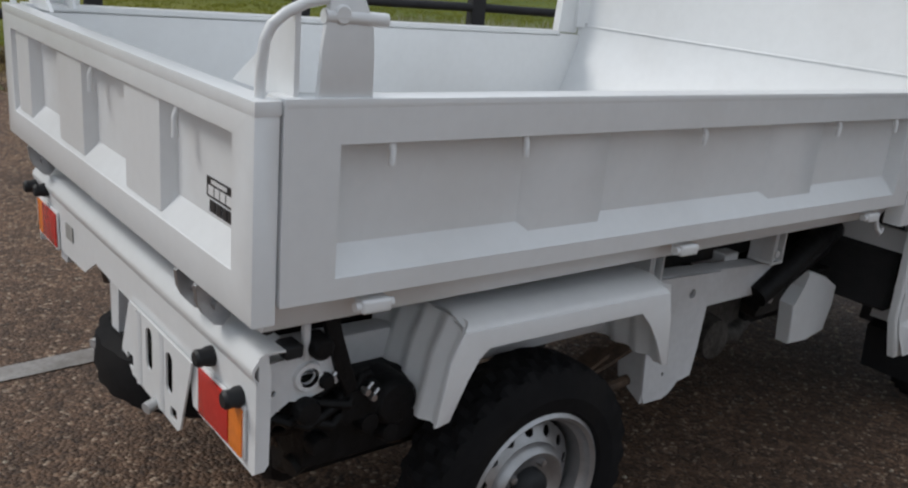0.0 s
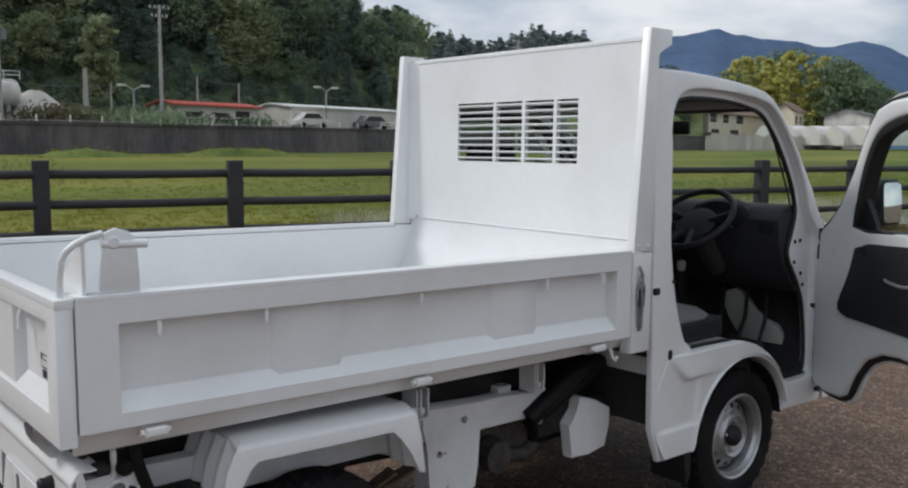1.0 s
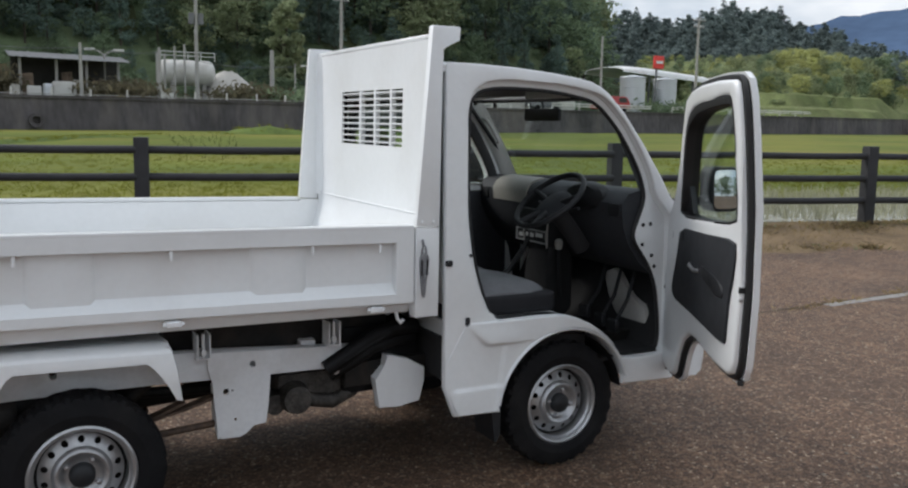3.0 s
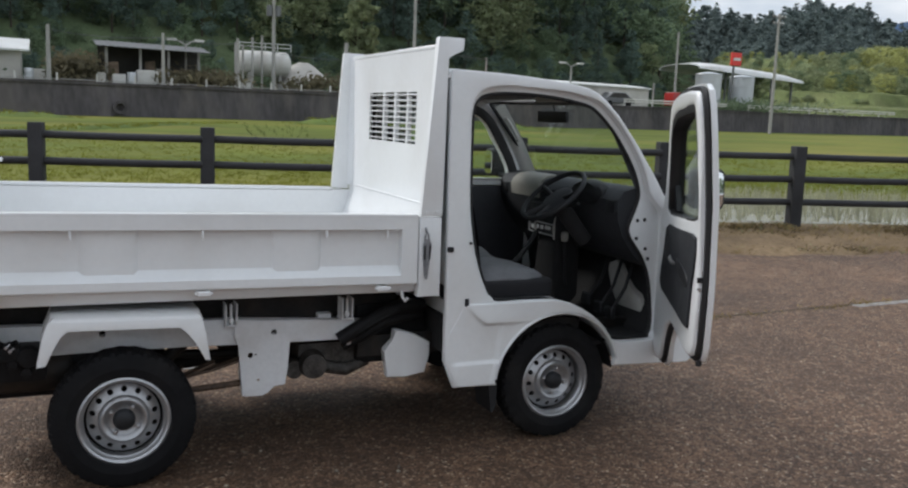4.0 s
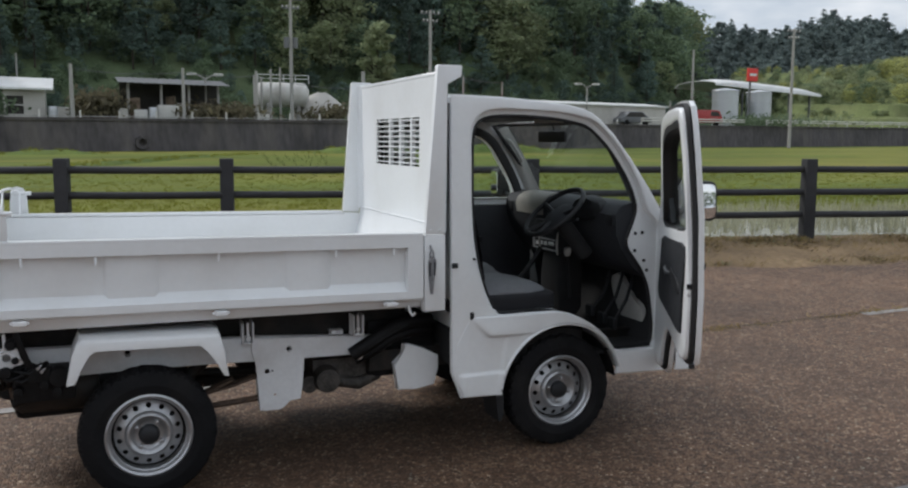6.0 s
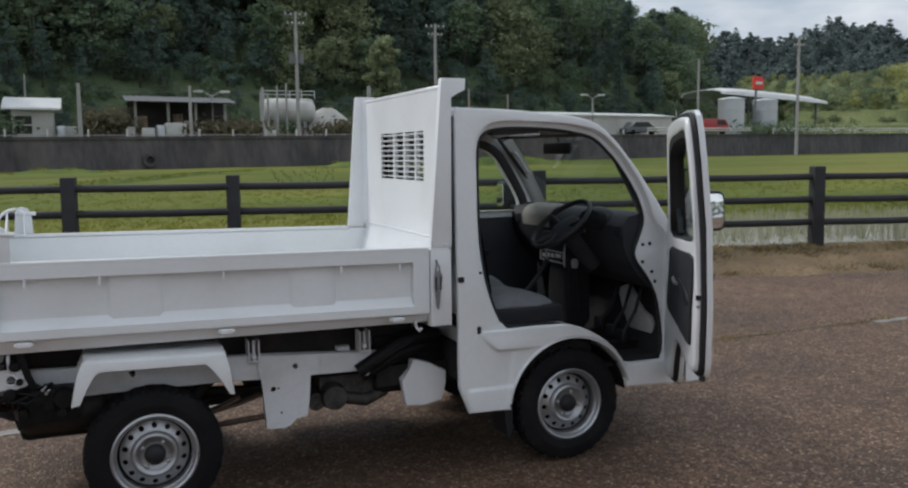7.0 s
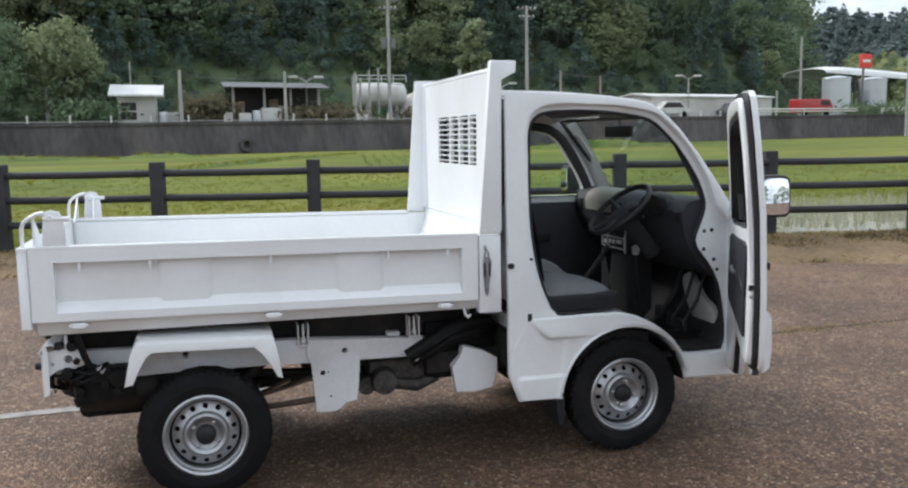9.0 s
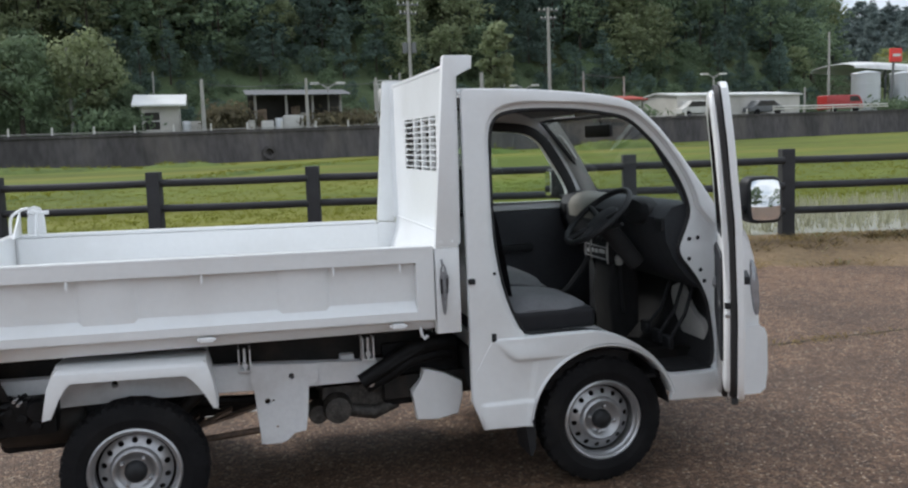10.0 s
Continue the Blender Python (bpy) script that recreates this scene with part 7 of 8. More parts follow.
for a, b, sag in ((( -0.4, 3, 6.2), (6.95, 2, 6.2), 0.25), ((6.95, 2, 6.2), (12.35, 2, 6.2), 0.2), ((12.35, 2, 6.2), (24.8, 6, 6.1), 0.5), ((33.0, 6, 7.2), (37.5, 6, 6.9), 0.1)):
    bm = bmesh.new()
    pa, pb = Vector((a[0], wall_y(a[0], a[1]), a[2])), Vector((b[0], wall_y(b[0], b[1]), b[2]))
    tube(bm, [pa.lerp(pb, u) - Vector((0, 0, sag * 4 * u * (1 - u))) for u in np.linspace(0, 1, 11)], 0.022, 5)
    solo("overhead_wire", bm, ROOF_GREY, "thin overhead wire between poles", "wire", "wires")


def street_lamp(x, off, z1):
    y, z0 = wall_y(x, off), hill(x, off) - 0.1
    th = thing("street_lamp", (x, y, z0), "slim street lamp with two arms", "street lamp", "street lamps")
    bm = bmesh.new()
    tube(bm, [(x, y, z0), (x, y, z1)], 0.08, 8)
    for s in (-1, 1):
        tube(bm, [(x, y, z1 - 0.1), (x + s * 0.5, y, z1 + 0.2), (x + s * 1.0, y, z1 + 0.28)], 0.05, 8)
    part("pole", bm, POLE_CONCRETE, th)
    for s in (-1, 1):
        bm = bmesh.new()
        box(bm, x + s * 1.0 - 0.35, x + s * 1.0 + 0.35, y - 0.15, y + 0.15, z1 + 0.2, z1 + 0.36, 0.04, 2)
        part("lamp_head", bm, TANK_WHITE, th)


street_lamp(47.0, 4, 6.8)
street_lamp(26.8, 6, 5.9)
street_lamp(9.0, 5.5, 6.1)

building("roadside_store", 30.2, 38.6, 4.5, 10, 4.75, PALE_WALL, ROOF_RED, "low roadside building with a red roof", "building", rise=0.35, over=0.5, openings=((31.0, 32.6, 3.2, 4.2), (34.0, 35.6, 3.2, 4.2), (36.2, 37.8, 3.2, 4.4)))
building("long_store", 42.5, 58.4, 4.0, 12, 5.05, PALE_WALL, ROOF_LIGHT, "long low pale building beside the road", "building", rise=0.35, over=0.25, openings=((44.5, 45.8, 3.3, 4.0),))


def car(x, off, length, height, mat, label, van=False):
    z, y = hill(x, off), wall_y(x, off)
    th = thing("parked_car", (x, y, z), label, "car", "cars on the road")
    prof = [(-0.5, 0.20), (-0.5, 0.96), (-0.47, 1.0), (0.32, 1.0), (0.40, 0.94), (0.48, 0.55), (0.5, 0.22)] if van else [(-0.5, 0.22), (-0.5, 0.52), (-0.36, 0.60), (-0.22, 1.0), (0.20, 1.0), (0.34, 0.62), (0.49, 0.52), (0.5, 0.22)]
    bm = bmesh.new()
    plate(bm, [(x + u * length, z + w * height) for u, w in prof], "y", y, y + 1.6, bevel=0.06)
    part("body", bm, mat, th)
    bm = bmesh.new()
    plate(bm, [(x + u * length, z + w * height) for u, w in (((0.12, 0.62), (0.12, 0.92), (0.34, 0.92), (0.42, 0.62)) if van else ((-0.32, 0.62), (-0.21, 0.94), (0.18, 0.94), (0.30, 0.63)))], "y", y - 0.01, y + 0.02)
    part("window", bm, DARK_OPEN, th)
    for u in (-0.3, 0.3):
        bm = bmesh.new()
        revolve(bm, [(0, -0.02), (0.28, -0.02), (0.30, 0.02), (0.30, 0.2)], (x + u * length, y, z + 0.30), "y", 16)
        part("wheel", bm, RUBBER, th)


car(63.4, 2.2, 4.4, 1.75, RED_PAINT, "red box van parked on the road", van=True)
car(52.6, 2.2, 3.8, 1.4, ROOF_GREY, "dark grey car parked on the road")
car(44.0, 2.2, 3.6, 1.5, TANK_WHITE, "white car parked on the road")

for x in (70.2, 76.4):
    th = thing("silo", (x, wall_y(x, 6), 3.2), "galvanised cylindrical silo beside the road", "silo", "silos")
    bm = bmesh.new()
    revolve(bm, [(1.5, -0.2), (1.5, 1.4), (1.53, 1.42), (1.53, 1.5), (1.5, 1.52), (1.5, 2.9), (1.53, 2.92), (1.53, 3.0), (1.5, 3.02), (1.5, 4.1)], (x, wall_y(x, 6), 3.2), "z", 36)
    part("shell", bm, SILO_METAL, th)
    bm = bmesh.new()
    revolve(bm, [(1.6, 4.08), (1.56, 4.18), (0.3, 4.42), (0, 4.46)], (x, wall_y(x, 6), 3.2), "z", 36)
    part("roof", bm, SILO_METAL, th)
sign = thing("roadside_sign", (73.9, wall_y(73.9, 5), 3.2), "tall roadside sign with a red board", "sign")
bm = bmesh.new()
tube(bm, [(73.4, wall_y(73.4, 5), 3.0), (73.6, wall_y(73.6, 5), 9.4)], 0.14, 10)
part("pole", bm, ROOF_GREY, sign)
bm = bmesh.new()
box(bm, 72.9, 74.4, wall_y(73.6, 4.6), wall_y(73.6, 4.9), 8.5, 10.0, 0.05)
board = part("board", bm, SIGN_RED, sign)
bm = bmesh.new()
box(bm, 73.15, 74.15, wall_y(73.6, 4.55), wall_y(73.6, 4.62), 9.1, 9.4, 0)
part("printed_bar", bm, LABEL_WHITE, board)
# long pale vaulted roof behind the silos
vault = thing("vaulted_shed", (81, wall_y(81, 12), 3.2), "long shed with a pale curved roof behind the silos", "shed")
bm = bmesh.new()
rows = []
for x in np.linspace(70.5, 92.0, 19):
    u = (x - 70.5) / 21.5
    env = math.sqrt(max(0.35, 1 - u ** 14 - (1 - u) ** 14))
    rows.append([(x, wall_y(x, 12) - 4.0 * math.cos(a), 8.15 - 0.75 * u + 1.15 * math.sin(a) ** 0.7 * env) for a in np.linspace(0, math.pi, 13)])
grid_sheet(bm, rows)
thicken(bm, 0.1)
part("roof", bm, ROOF_LIGHT, vault)
for x in (76.5, 80, 86, 90.5):
    bm = bmesh.new()
    tube(bm, [(x, wall_y(x, 9), 3.0), (x, wall_y(x, 9), 8.1)], 0.15, 8)
    part("post", bm, ROOF_GREY, vault)

# village house, greenhouses and pale fence further right
building("house", 178, 217, 18, 30, 9.5, CREAM_WALL, ROOF_TILE, "cream two-storey house with a brown tiled roof", "house", rise=2.4, over=1.2, z0=2.0,
                 openings=((179, 183, 7.4, 9.4), (187, 191, 7.4, 9.4), (196, 201, 7.4, 9.4), (180, 185, 3.6, 5.8), (192, 198, 3.6, 5.8)))
building("house", 199, 222, 31, 42, 16.0, CREAM_WALL, ROOF_LIGHT, "pale block-like house behind the tiled one", "house", rise=0.3, over=0.2, z0=2.0, openings=((202, 206, 12, 14), (212, 216, 12, 14)))
building("house", 234, 259, 36, 48, 16.8, ROOF_GREY, ROOF_GREY, "dark grey block-like house beside the pale one", "house", rise=0.8, over=0.5, z0=2.0, openings=((238, 243, 11, 13), (249, 254, 11, 13)))
building("house", 270, 300, 40, 54, 12.0, PALE_WALL, ROOF_GREY, "grey-roofed village house among trees", "house", rise=3.2, over=1.0, z0=2.0, openings=((274, 279, 7, 9), (288, 294, 7, 9)))
VINYL = material("greenhouse_vinyl", (0.66, 0.63, 0.60), 0.35, vary=0.08, scale=0.3)
building("house", 206, 213.5, 6, 12, 10.4, CREAM_WALL, ROOF_TILE, "cream house with a brown tiled roof among trees", "house", rise=2.3, over=0.8, z0=2.0, openings=((207, 209, 7.5, 9.3), (210.5, 212.5, 7.5, 9.3)))
building("house", 212, 222, -11.0, 0.0, 9.3, PALE_WALL, ROOF_GREY, "low pale house with a grey tiled roof", "house", rise=1.5, over=0.8, z0=2.0, openings=((214, 217, 6.0, 8.0),))
for i, az in enumerate((31.2, 29.9, 28.6, 27.3, 26.0, 24.8)):
    x, y = -0.2 + 215 * math.cos(radians(az)), -3.5 + 215 * math.sin(radians(az))
    bm = bmesh.new()
    rows = [[(x + dx, y + 2.35 * math.cos(a), 2.2 + 4.3 * max(math.sin(a), 0) ** 0.75) for a in np.linspace(0, math.pi, 13)] for dx in np.linspace(0, 22, 8)]
    grid_sheet(bm, rows)
    bm.faces.new([bm.verts.new(p) for p in rows[0]])
    solo("greenhouse", bm, VINYL, "arched pale vinyl greenhouse in the village", "greenhouse", "greenhouses")
vf = thing("village_fence", (165, wall_y(165, 0), 1.0), "long pale panel fence before the houses", "fence")
FENCE_PANEL = material("pale_fence_panel", (0.50, 0.45, 0.42), 0.7, vary=0.1, scale=0.3, rand=0.16)
for k, x in enumerate(np.arange(132, 250, 2.4)):
    bm = bmesh.new()
    box(bm, x, x + 2.05, wall_y(x, -2), wall_y(x, -2) + 0.1, 0.4, 3.5 + 0.004 * (x - 132) + 0.25 * ((k * 5) % 3), 0)
    part("panel", bm, FENCE_PANEL, vf, smooth=0)

# ---- woods ----
def crown_quads(height, radius, count, shape, leaf):
    """Leaf clumps over lumpy boughs: small bent quads in a crown of that height and radius, its foot at z = 0."""
    lumps = []
    for _ in range(64 if shape == "broad" else 40):
        if shape == "cedar":
            u = rng.random()
            rr = radius * (1 - u) ** 0.75 * rng.uniform(0.35, 1.0)
            a = rng.uniform(0, 6.283)
            lumps.append((rr * math.cos(a), rr * math.sin(a), height * (0.12 + 0.86 * u), radius * (0.36 - 0.22 * u) * rng.uniform(0.7, 1.25)))
        else:
            a, u = rng.uniform(0, 6.283), rng.uniform(-0.75, 1.0)
            rr = radius * math.sqrt(max(0.05, 1 - u * u)) * rng.uniform(0.35, 0.95)
            lumps.append((rr * math.cos(a), rr * math.sin(a), height * (0.54 + 0.40 * u + rng.uniform(-0.05, 0.05)), radius * rng.uniform(0.14, 0.34)))
    lumps = np.array(lumps)
    pick = lumps[rng.integers(0, len(lumps), count)]
    d = rng.normal(0, 1, (count, 3))
    d /= np.linalg.norm(d, axis=1)[:, None]
    c = pick[:, :3] + d * (pick[:, 3] * rng.uniform(0.35, 1.3, count) ** 0.8)[:, None] * np.array((1.15, 1.15, 0.8))
    nrm = d + rng.normal(0, 0.4, (count, 3)) + np.array((0, 0, 0.35))
    nrm /= np.linalg.norm(nrm, axis=1)[:, None]
    ref = np.where(np.abs(nrm[:, 2:3]) < 0.9, np.array([[0, 0, 1.0]]), np.array([[1.0, 0, 0]]))
    a = np.cross(nrm, ref)
    a /= np.linalg.norm(a, axis=1)[:, None]
    b = np.cross(nrm, a)
    sa, sb = leaf * rng.uniform(0.5, 1.2, (count, 1)), leaf * rng.uniform(0.5, 1.2, (count, 1))
    k = rng.uniform(-0.5, 0.5, (count, 1))
    return np.stack([c - a * sa - b * sb * 0.6, c + a * sa * 0.7 - b * sb, c + a * sa + b * sb * (0.6 + k * 0.4), c - a * sa * 0.6 + b * sb], axis=1)


def trunk_mesh(bm, x, y, z, h, r, limbs=5, spread=2.0):
    tube(bm, [(x, y, z - 0.3), (x + 0.05 * h * rng.uniform(-1, 1), y, z + h * 0.4), (x + 0.05 * h * rng.uniform(-1, 1), y + 0.03 * h, z + h * 0.8)], r, 7, taper=r * 0.35)
    for _ in range(limbs):
        a, s = rng.uniform(0, 6.283), rng.uniform(0.3, 0.65)
        tube(bm, [(x, y, z + h * s), (x + spread * 0.5 * math.cos(a), y + spread * 0.5 * math.sin(a), z + h * (s + 0.12)), (x + spread * math.cos(a), y + spread * math.sin(a), z + h * (s + 0.18))], r * 0.4, 5, taper=r * 0.1)


TEMPLATES = {k: [crown_quads(1.0, rad, cnt, kind, leaf) for _ in range(5)]
             for k, (kind, rad, cnt, leaf) in {"cedar": ("cedar", 0.24, 1050, 0.0175), "broad": ("broad", 0.36, 1100, 0.021), "bamboo": ("cedar", 0.22, 1300, 0.0165), "ridge": ("cedar", 0.33, 950, 0.022)}.items()}


def wood(name, spots, kind, mat, label):
    """Many far trees as one mass of crowns with trunks. spots: x, y, z, height."""
    crowns = []
    bm = bmesh.new()
    for x, y, z, h in spots:
        q = TEMPLATES[kind][rng.integers(0, 5)]
        a = rng.uniform(0, 6.283)
        ca, sa = math.cos(a), math.sin(a)
        w = h * rng.uniform(0.95, 1.4)
        xyz = np.empty_like(q)
        xyz[..., 0] = x + (q[..., 0] * ca - q[..., 1] * sa) * w
        xyz[..., 1] = y + (q[..., 0] * sa + q[..., 1] * ca) * w
        xyz[..., 2] = z + q[..., 2] * h
        crowns.append(xyz)
        tube(bm, [(x, y, z - 0.5), (x, y, z + h * 0.7)], 0.018 * h, 5, taper=0.006 * h)
    ob = tagged(quad_mesh(name, np.concatenate(crowns), mat), label, "woods", kind="stuff")
    tr = finish("trunks", bm, BARK)
    tr.parent = ob
    tagged(tr, kind="stuff")
    return ob


# the near wooded hill, in rows climbing away from the road
dark, mid, light = [], [], []
for off in np.arange(21.5, 66, 3.5):
    for x in np.arange(-62, 125, 3.7):
        xx, oo = x + rng.uniform(-1.8, 1.8), off + rng.uniform(-1.7, 1.7)
        if bearing(xx, wall_y(xx, oo)) < 52.6 + rng.uniform(-0.5, 0.6):
            continue
        h = rng.uniform(8.0, 13.5) * (0.5 if oo < 24 else 0.68 if oo < 29 else 1.0)
        yy, z = wall_y(xx, oo), hill(xx, oo)
        az = bearing(xx, yy)
        if az < 64:
            rim = np.interp(az, (51, 52.2, 52.8, 53.4, 55.2, 56.0, 56.3, 56.6, 57.6, 58.2, 60.2, 61.7, 62.2, 64), (6.4, 7.0, 8.2, 8.7, 8.7, 7.9, 7.5, 9.2, 9.6, 10.4, 9.8, 9.9, 10.6, 13))
            h = min(h, 1.5 + math.hypot(xx, yy + 3.5) * math.tan(radians(rim)) * rng.uniform(0.93, 1.0) - z)
            if h < 2.5:
                continue
        spot = (xx, yy, z, h)
        g = noise.noise((xx * 0.07, oo * 0.09, 5.0)) + rng.uniform(-0.25, 0.25)
        (dark if g > -0.02 else mid if g > -0.28 else light).append(spot)
wood("cedar_wood", dark, "cedar", LEAF_DARK, "dark green cedar wood covering the hillside")
wood("mixed_wood", mid, "broad", LEAF_MID, "green broadleaved wood on the hillside")
wood("pale_wood", light, "broad", LEAF_LIGHT, "paler green trees among the hillside wood")
# low scrub at the foot of the hill
scrub, bramble = [], []
for o in (11.5, 13.5, 15.5, 17.5, 20, 22.5, 25, 28, 31, 35):
    for x in np.arange(-48, 74, 2.2):
        xx, oo = x + rng.uniform(-1.0, 1.0), o + rng.uniform(-0.8, 0.8)
        if bearing(xx, wall_y(xx, oo)) > 52.8:
            (scrub if rng.random() < 0.6 else bramble).append((xx, wall_y(xx, oo), hill(xx, oo) - 0.7, rng.uniform(1.6, 3.6)))
wood("hill_scrub", scrub, "broad", LEAF_MID, "scrub along the foot of the wooded hill")
wood("hill_bramble", bramble, "broad", LEAF_DARK, "dark bramble along the foot of the wooded hill")

# wooded ridge, shrub bank and bamboo to the right, laid out by bearing and rise as seen from the car park
RIM_AZ = (35.5, 37.0, 37.6, 39.2, 40.5, 41.4, 42.0, 43.3, 44.5, 45.4, 46.0, 48.0, 49.5, 50.5, 51.5, 53.0, 57.0)
RIM_EL = (4.2, 4.9, 5.4, 5.7, 6.2, 6.3, 7.0, 7.2, 7.35, 7.4, 6.95, 6.6, 6.75, 7.1, 6.8, 7.3, 7.6)


def afar(az, d):
    return -0.2 + d * math.cos(radians(az)), -3.5 + d * math.sin(radians(az))


def ridge_z(az, d):
    crest = 1.5 + 300 * math.tan(radians(np.interp(az, RIM_AZ, RIM_EL))) - 11.5
    return 4.0 + (crest - 4.0) * max(0.0, min(1.0, (d - 205) / 95.0))


def bank_foot(az):
    """Distance at which the bank starts, behind the wall."""
    return max(132.0, 63.7 / (math.sin(radians(az)) - 0.23 * math.cos(radians(az))) + 1.5)


def bank_z(az, d):
    """Two grassy terraces behind the wall, then a slope under shrubs."""
    side = max(0.0, min(1.0, (az - 33.0) / 1.5)) * max(0.0, min(1.0, (53.0 - az) / 3.0))
    up = float(np.interp(d - bank_foot(az), (0, 3, 6, 13, 16, 26, 40, 62, 80), (0.0, 0.5, 2.0, 2.5, 4.3, 5.0, 8.0, 12.4, 13.2)))
    return 0.2 + 2.4 * max(0.0, min(1.0, (az - 35.4) / 1.0)) + (0.17 + 0.83 * side) * up


bm = bmesh.new()
grid_sheet(bm, [[(*afar(az, d), ridge_z(az, d)) for az in np.arange(34, 60.1, 0.5)] for d in (205, 220, 240, 260, 280, 300, 330)])
solo("ridge", bm, FOREST_FLOOR, "wooded ridge behind the village", "ridge", kind="structure")
bm = bmesh.new()
grid_sheet(bm, [[(*afar(az, bank_foot(az) + d), bank_z(az, bank_foot(az) + d) + 0.25 * noise.noise((az * 2, d * 0.2, 0))) for az in np.arange(34.8, 55.1, 0.4)] for d in (0, 3, 6, 9, 13, 16, 20, 26, 33, 40, 51, 62, 75)])
solo("shrub_bank", bm, BANK_GRASS, "grassy bank below the shrubs", "bank", kind="structure")
far_dark, far_mid, far_light, far_bush, far_yel = [], [], [], [], []
for d in np.arange(214, 305, 9.0):
    for az in np.arange(35.5, 58, 0.95 if d < 275 else 0.55):
        a, dd = az + rng.uniform(-0.45, 0.45), d + rng.uniform(-4, 4)
        far_dark.append((*afar(a, dd), ridge_z(a, dd), rng.uniform(9, 13.5)))
for up in (25, 29, 33, 37, 42, 47, 52, 58, 64):
    for az in np.arange(35.6, 51, 0.62):
        a = az + rng.uniform(-0.35, 0.35)
        d = bank_foot(a) + up + rng.uniform(-2, 2)
        rim = np.interp(a, (34.5, 36, 37.3, 38.8, 40.4, 42, 42.8, 44.2, 46, 52), (4.9, 4.7, 4.2, 4.5, 4.9, 4.8, 4.4, 4.6, 3.7, 3.5))
        z = bank_z(a, d)
        room = 1.5 + d * math.tan(radians(rim)) - z
        h = min(rng.uniform(1.5, 3.4) + (2.0 if up > 50 else 0.0), max(1.6, room * rng.uniform(0.75, 1.0)))
        spot = (*afar(a, d), z - 0.35 * h, h * 1.35)
        grove = 40.2 < a < 42.0 and 40 < up < 60
        (far_bush if grove or rng.random() < 0.22 else far_light if rng.random() < 0.60 else far_mid).append(spot)
for up in (14, 17):
    for az in np.arange(36.5, 51, 0.45):
        a = az + rng.uniform(-0.25, 0.25)
        d = bank_foot(a) + up + rng.uniform(-0.8, 0.8)
        if noise.noise((a * 0.9, up * 0.11, 8.0)) > 0.0:
            (far_light if rng.random() < 0.7 else far_mid).append((*afar(a, d), bank_z(a, d) - 0.5, rng.uniform(0.9, 1.5)))
for d in (284, 295, 306, 318):
    for az in np.arange(16, 34.4, 0.8):
        a = az + rng.uniform(-0.35, 0.35)
        top = np.interp(a, (16, 23.6, 24.4, 25.5, 27.1, 29.0, 30.6, 32.9, 33.9, 34.6), (2.9, 3.0, 3.3, 4.3, 5.5, 5.95, 5.85, 5.4, 4.5, 4.2))
        spot = (*afar(a, d), 3.0, (1.5 + d * math.tan(radians(top)) - 3.0) * rng.uniform(0.78, 1.0))
        (far_yel if a > 27.6 + rng.uniform(-0.8, 0.8) and rng.random() < 0.85 else far_mid).append(spot)
wood("far_cedar_wood", far_dark, "ridge", LEAF_HAZED, "distant dark cedar wood on a ridge, paled and blued for haze")
wood("far_mixed_wood", far_mid, "broad", LEAF_MID, "distant green shrubs on the bank by the village")
wood("far_pale_shrubs", far_light, "broad", LEAF_SHRUB, "distant pale green shrubs on the bank by the village")
wood("far_bushes", far_bush, "broad", LEAF_BUSH, "distant yellow-green bushes among the shrubs of the bank")
wood("bamboo_grove", far_yel, "bamboo", LEAF_YELLOW, "sunlit yellow-green bamboo grove behind the village")


# single trees beside the road
def lone_tree(x, off, h, mat, label, rad=0.42, leaf=0.017):
    y, z = wall_y(x, off), hill(x, off)
    th = thing("tree", (x, y, z), label, "tree", "trees beside the road")
    bm = bmesh.new()
    trunk_mesh(bm, x, y, z, h, 0.03 * h, 6, rad * h * 0.7)
    part("trunk", bm, BARK, th)
    q = crown_quads(h, rad * h, 6000, "broad", leaf * h) + np.array((x, y, z + 0.02 * h))
    cr = quad_mesh("crown", q, mat)
    cr.parent = th
    cr.matrix_parent_inverse = Matrix.Translation(-th.location)


lone_tree(-8.6, 9, 7.5, LEAF_LIGHT, "rounded pale green tree beside the shed")
lone_tree(-12.6, 8, 7.0, LEAF_MID, "green tree beside the shed")
lone_tree(-5.6, 8.2, 3.8, LEAF_MID, "low dark green tree beside the shed")
lone_tree(-16.5, 10, 8.0, LEAF_LIGHT, "pale green tree on the bank")
lone_tree(26.6, 13, 9.5, LEAF_LIGHT, "slender pale tree at the foot of the wood", rad=0.20)
lone_tree(84, 12, 6.0, LEAF_LIGHT, "pale tree beside the silos")
lone_tree(104, 16, 3.2, LEAF_LIGHT, "low pale green tree near the road's bend")
lone_tree(-3.5, 28, 8.5, LEAF_LIGHT, "pale green tree at the edge of the wood")
lone_tree(6.8, 26, 5.2, LEAF_LIGHT, "small pale green tree at the edge of the wood")

# trees behind the car park, seen only in the wing mirror
back = [(x + rng.uniform(-2, 2), -60 + rng.uniform(-6, 6) - 0.1 * x, 0.0, rng.uniform(4, 10)) for x in np.arange(-70, 60, 4.5)]
wood("roadside_trees", back, "broad", LEAF_MID, "row of green trees behind the car park")

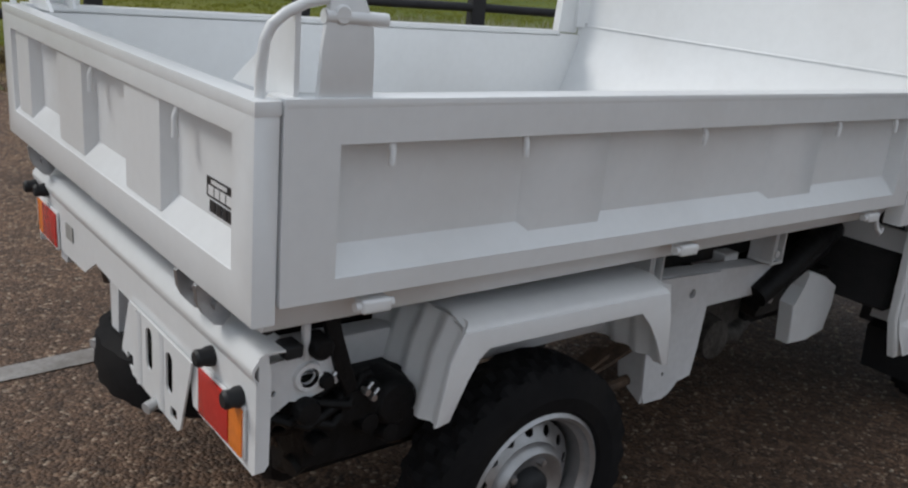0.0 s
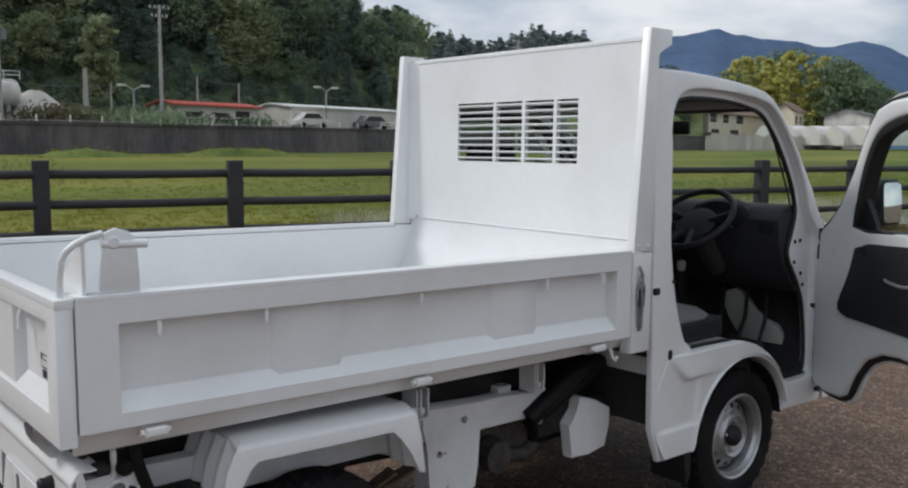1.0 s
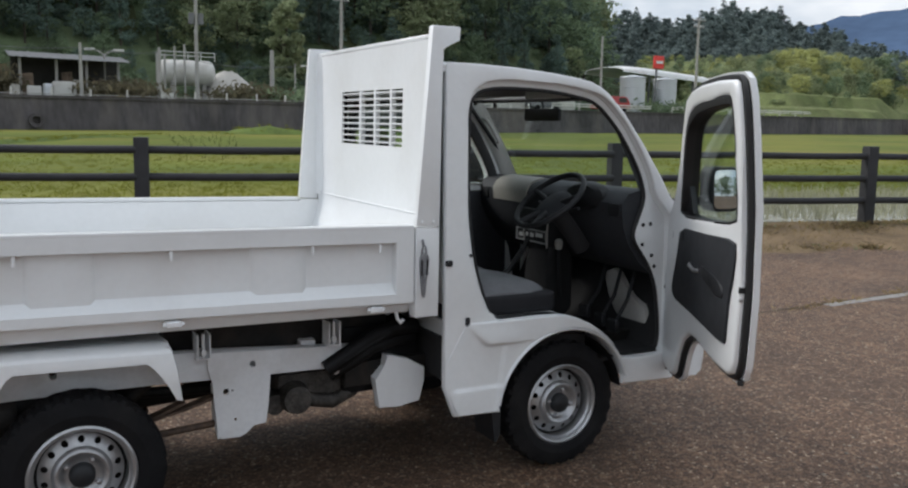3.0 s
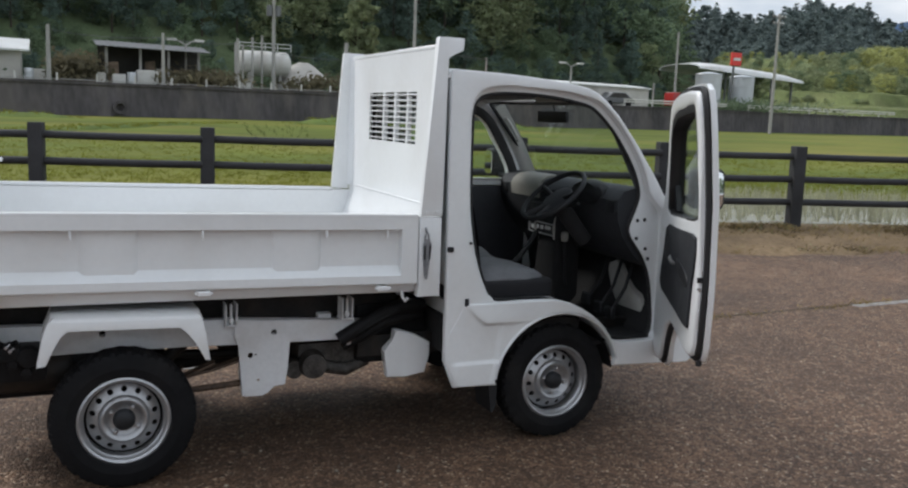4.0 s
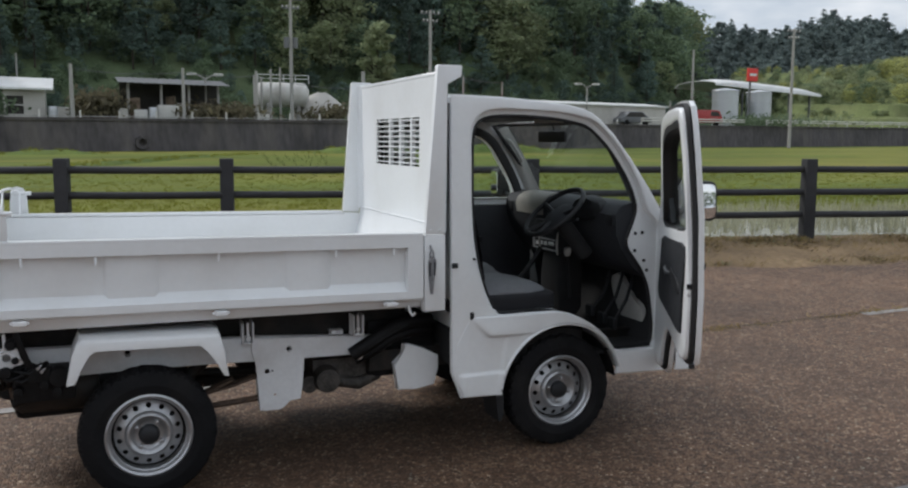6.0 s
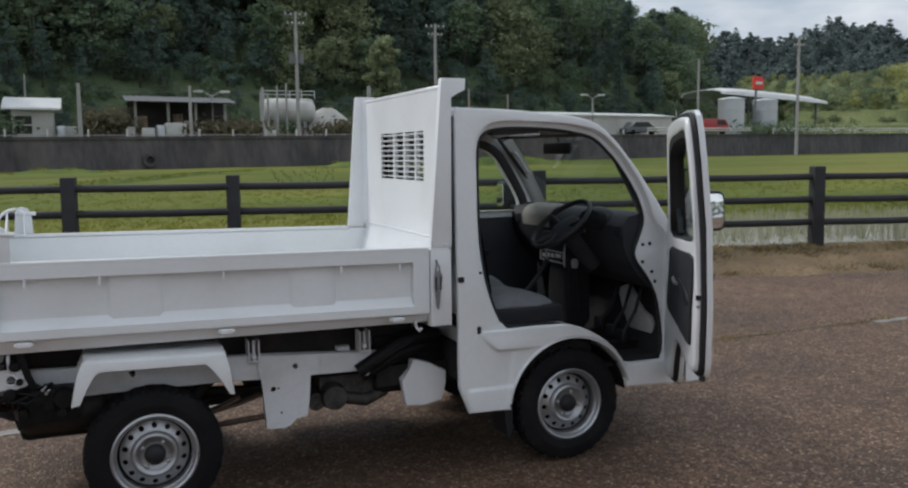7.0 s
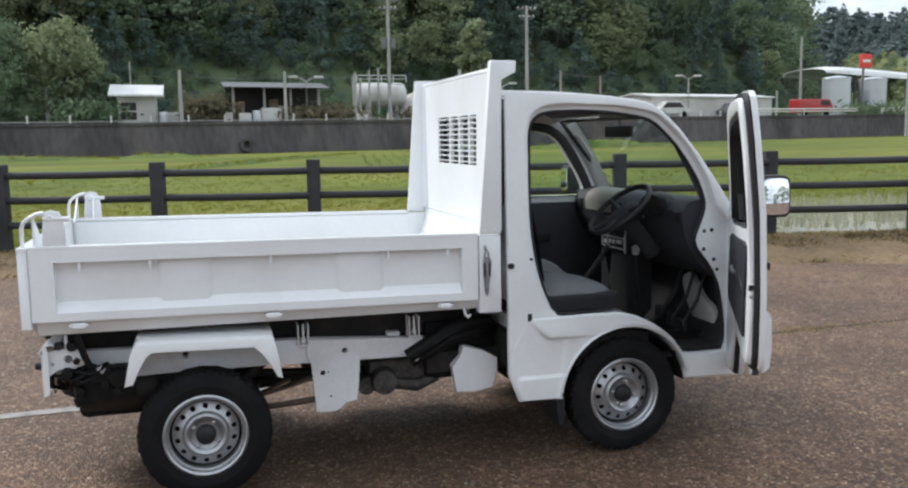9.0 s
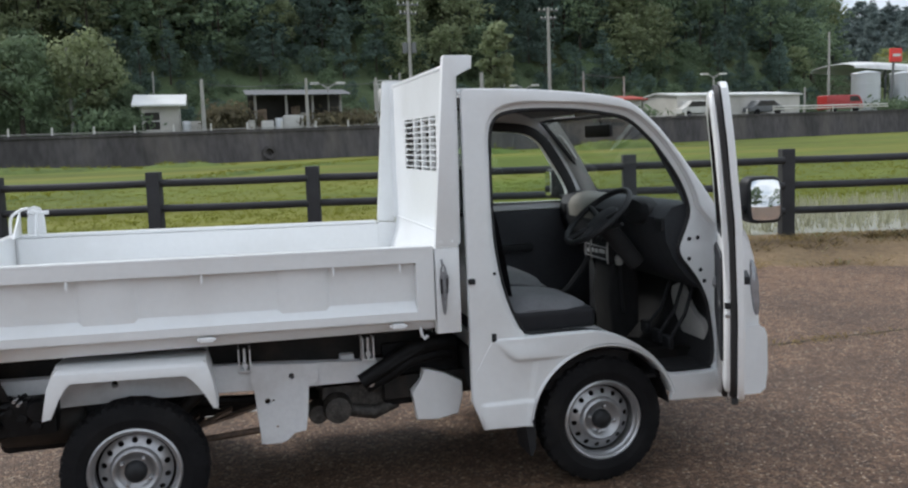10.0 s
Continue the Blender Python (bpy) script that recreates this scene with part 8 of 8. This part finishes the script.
# mountains on the horizon, their blue haze painted as the base colour
MOUNTAIN = material("haze_blue_mountain", (0.075, 0.115, 0.19), 1.0, vary=0.12, scale=0.004, fine=0.03, spec=0.0)
RIDGE_AZ = (12, 18, 22, 23.2, 24.0, 25.3, 26.5, 27.4, 28.7, 30.4, 31.6, 32.8, 33.6, 34.4, 36.2, 38.4, 40.1, 44, 52, 74)
RIDGE_EL = (3.5, 4.2, 4.7, 5.2, 5.75, 6.18, 6.05, 5.85, 6.2, 6.45, 6.62, 6.85, 7.2, 7.0, 6.75, 6.55, 6.1, 5.2, 4.5, 4.0)
bm = bmesh.new()
rows = []
for k, d in enumerate((0.0, 0.35, 0.7, 1.0)):
    row = []
    for a in np.arange(12, 74, 0.5):
        peak = np.interp(a, RIDGE_AZ, RIDGE_EL)
        dist = 1500 + 700 * d
        ridge = 2200 * math.tan(radians(peak)) + 5 * noise.noise((a * 1.7, 3, 0)) + 2.5 * noise.noise((a * 5, 1, 0))
        row.append((dist * math.cos(radians(a)), dist * math.sin(radians(a)), ridge * d + 6 * d * (1 - d) * noise.noise((a, d * 4, 2.0))))
    rows.append(row)
grid_sheet(bm, rows)
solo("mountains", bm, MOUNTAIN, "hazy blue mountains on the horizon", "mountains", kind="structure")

# the far land lies turned by a third of a degree against the car park's axes
FAR_LAND = {"rice_seedlings", "field_bund", "bund_grass", "retaining_wall", "culvert_pipe", "hillside", "guard_post", "kerb_rail", "guard_rail", "shed", "open_barn", "crate", "brush_heap", "drum", "board",
            "storage_tank", "sand_mound", "utility_pole", "overhead_wire", "street_lamp", "roadside_store", "long_store", "parked_car", "silo", "roadside_sign", "vaulted_shed", "house", "greenhouse", "village_fence",
            "cedar_wood", "mixed_wood", "pale_wood", "hill_scrub", "hill_bramble", "ridge", "shrub_bank", "far_cedar_wood", "far_mixed_wood", "far_pale_shrubs", "bamboo_grove", "tree", "mountains"}
PIVOT = Matrix.Translation((-0.15, -3.6, 0.0))
FAR_TURN = PIVOT @ Matrix.Rotation(0.0058, 4, "Z") @ PIVOT.inverted()
for ob in scene.objects:
    if ob.parent is None and ob.name.split(".")[0] in FAR_LAND:
        ob.matrix_basis = FAR_TURN @ ob.matrix_basis
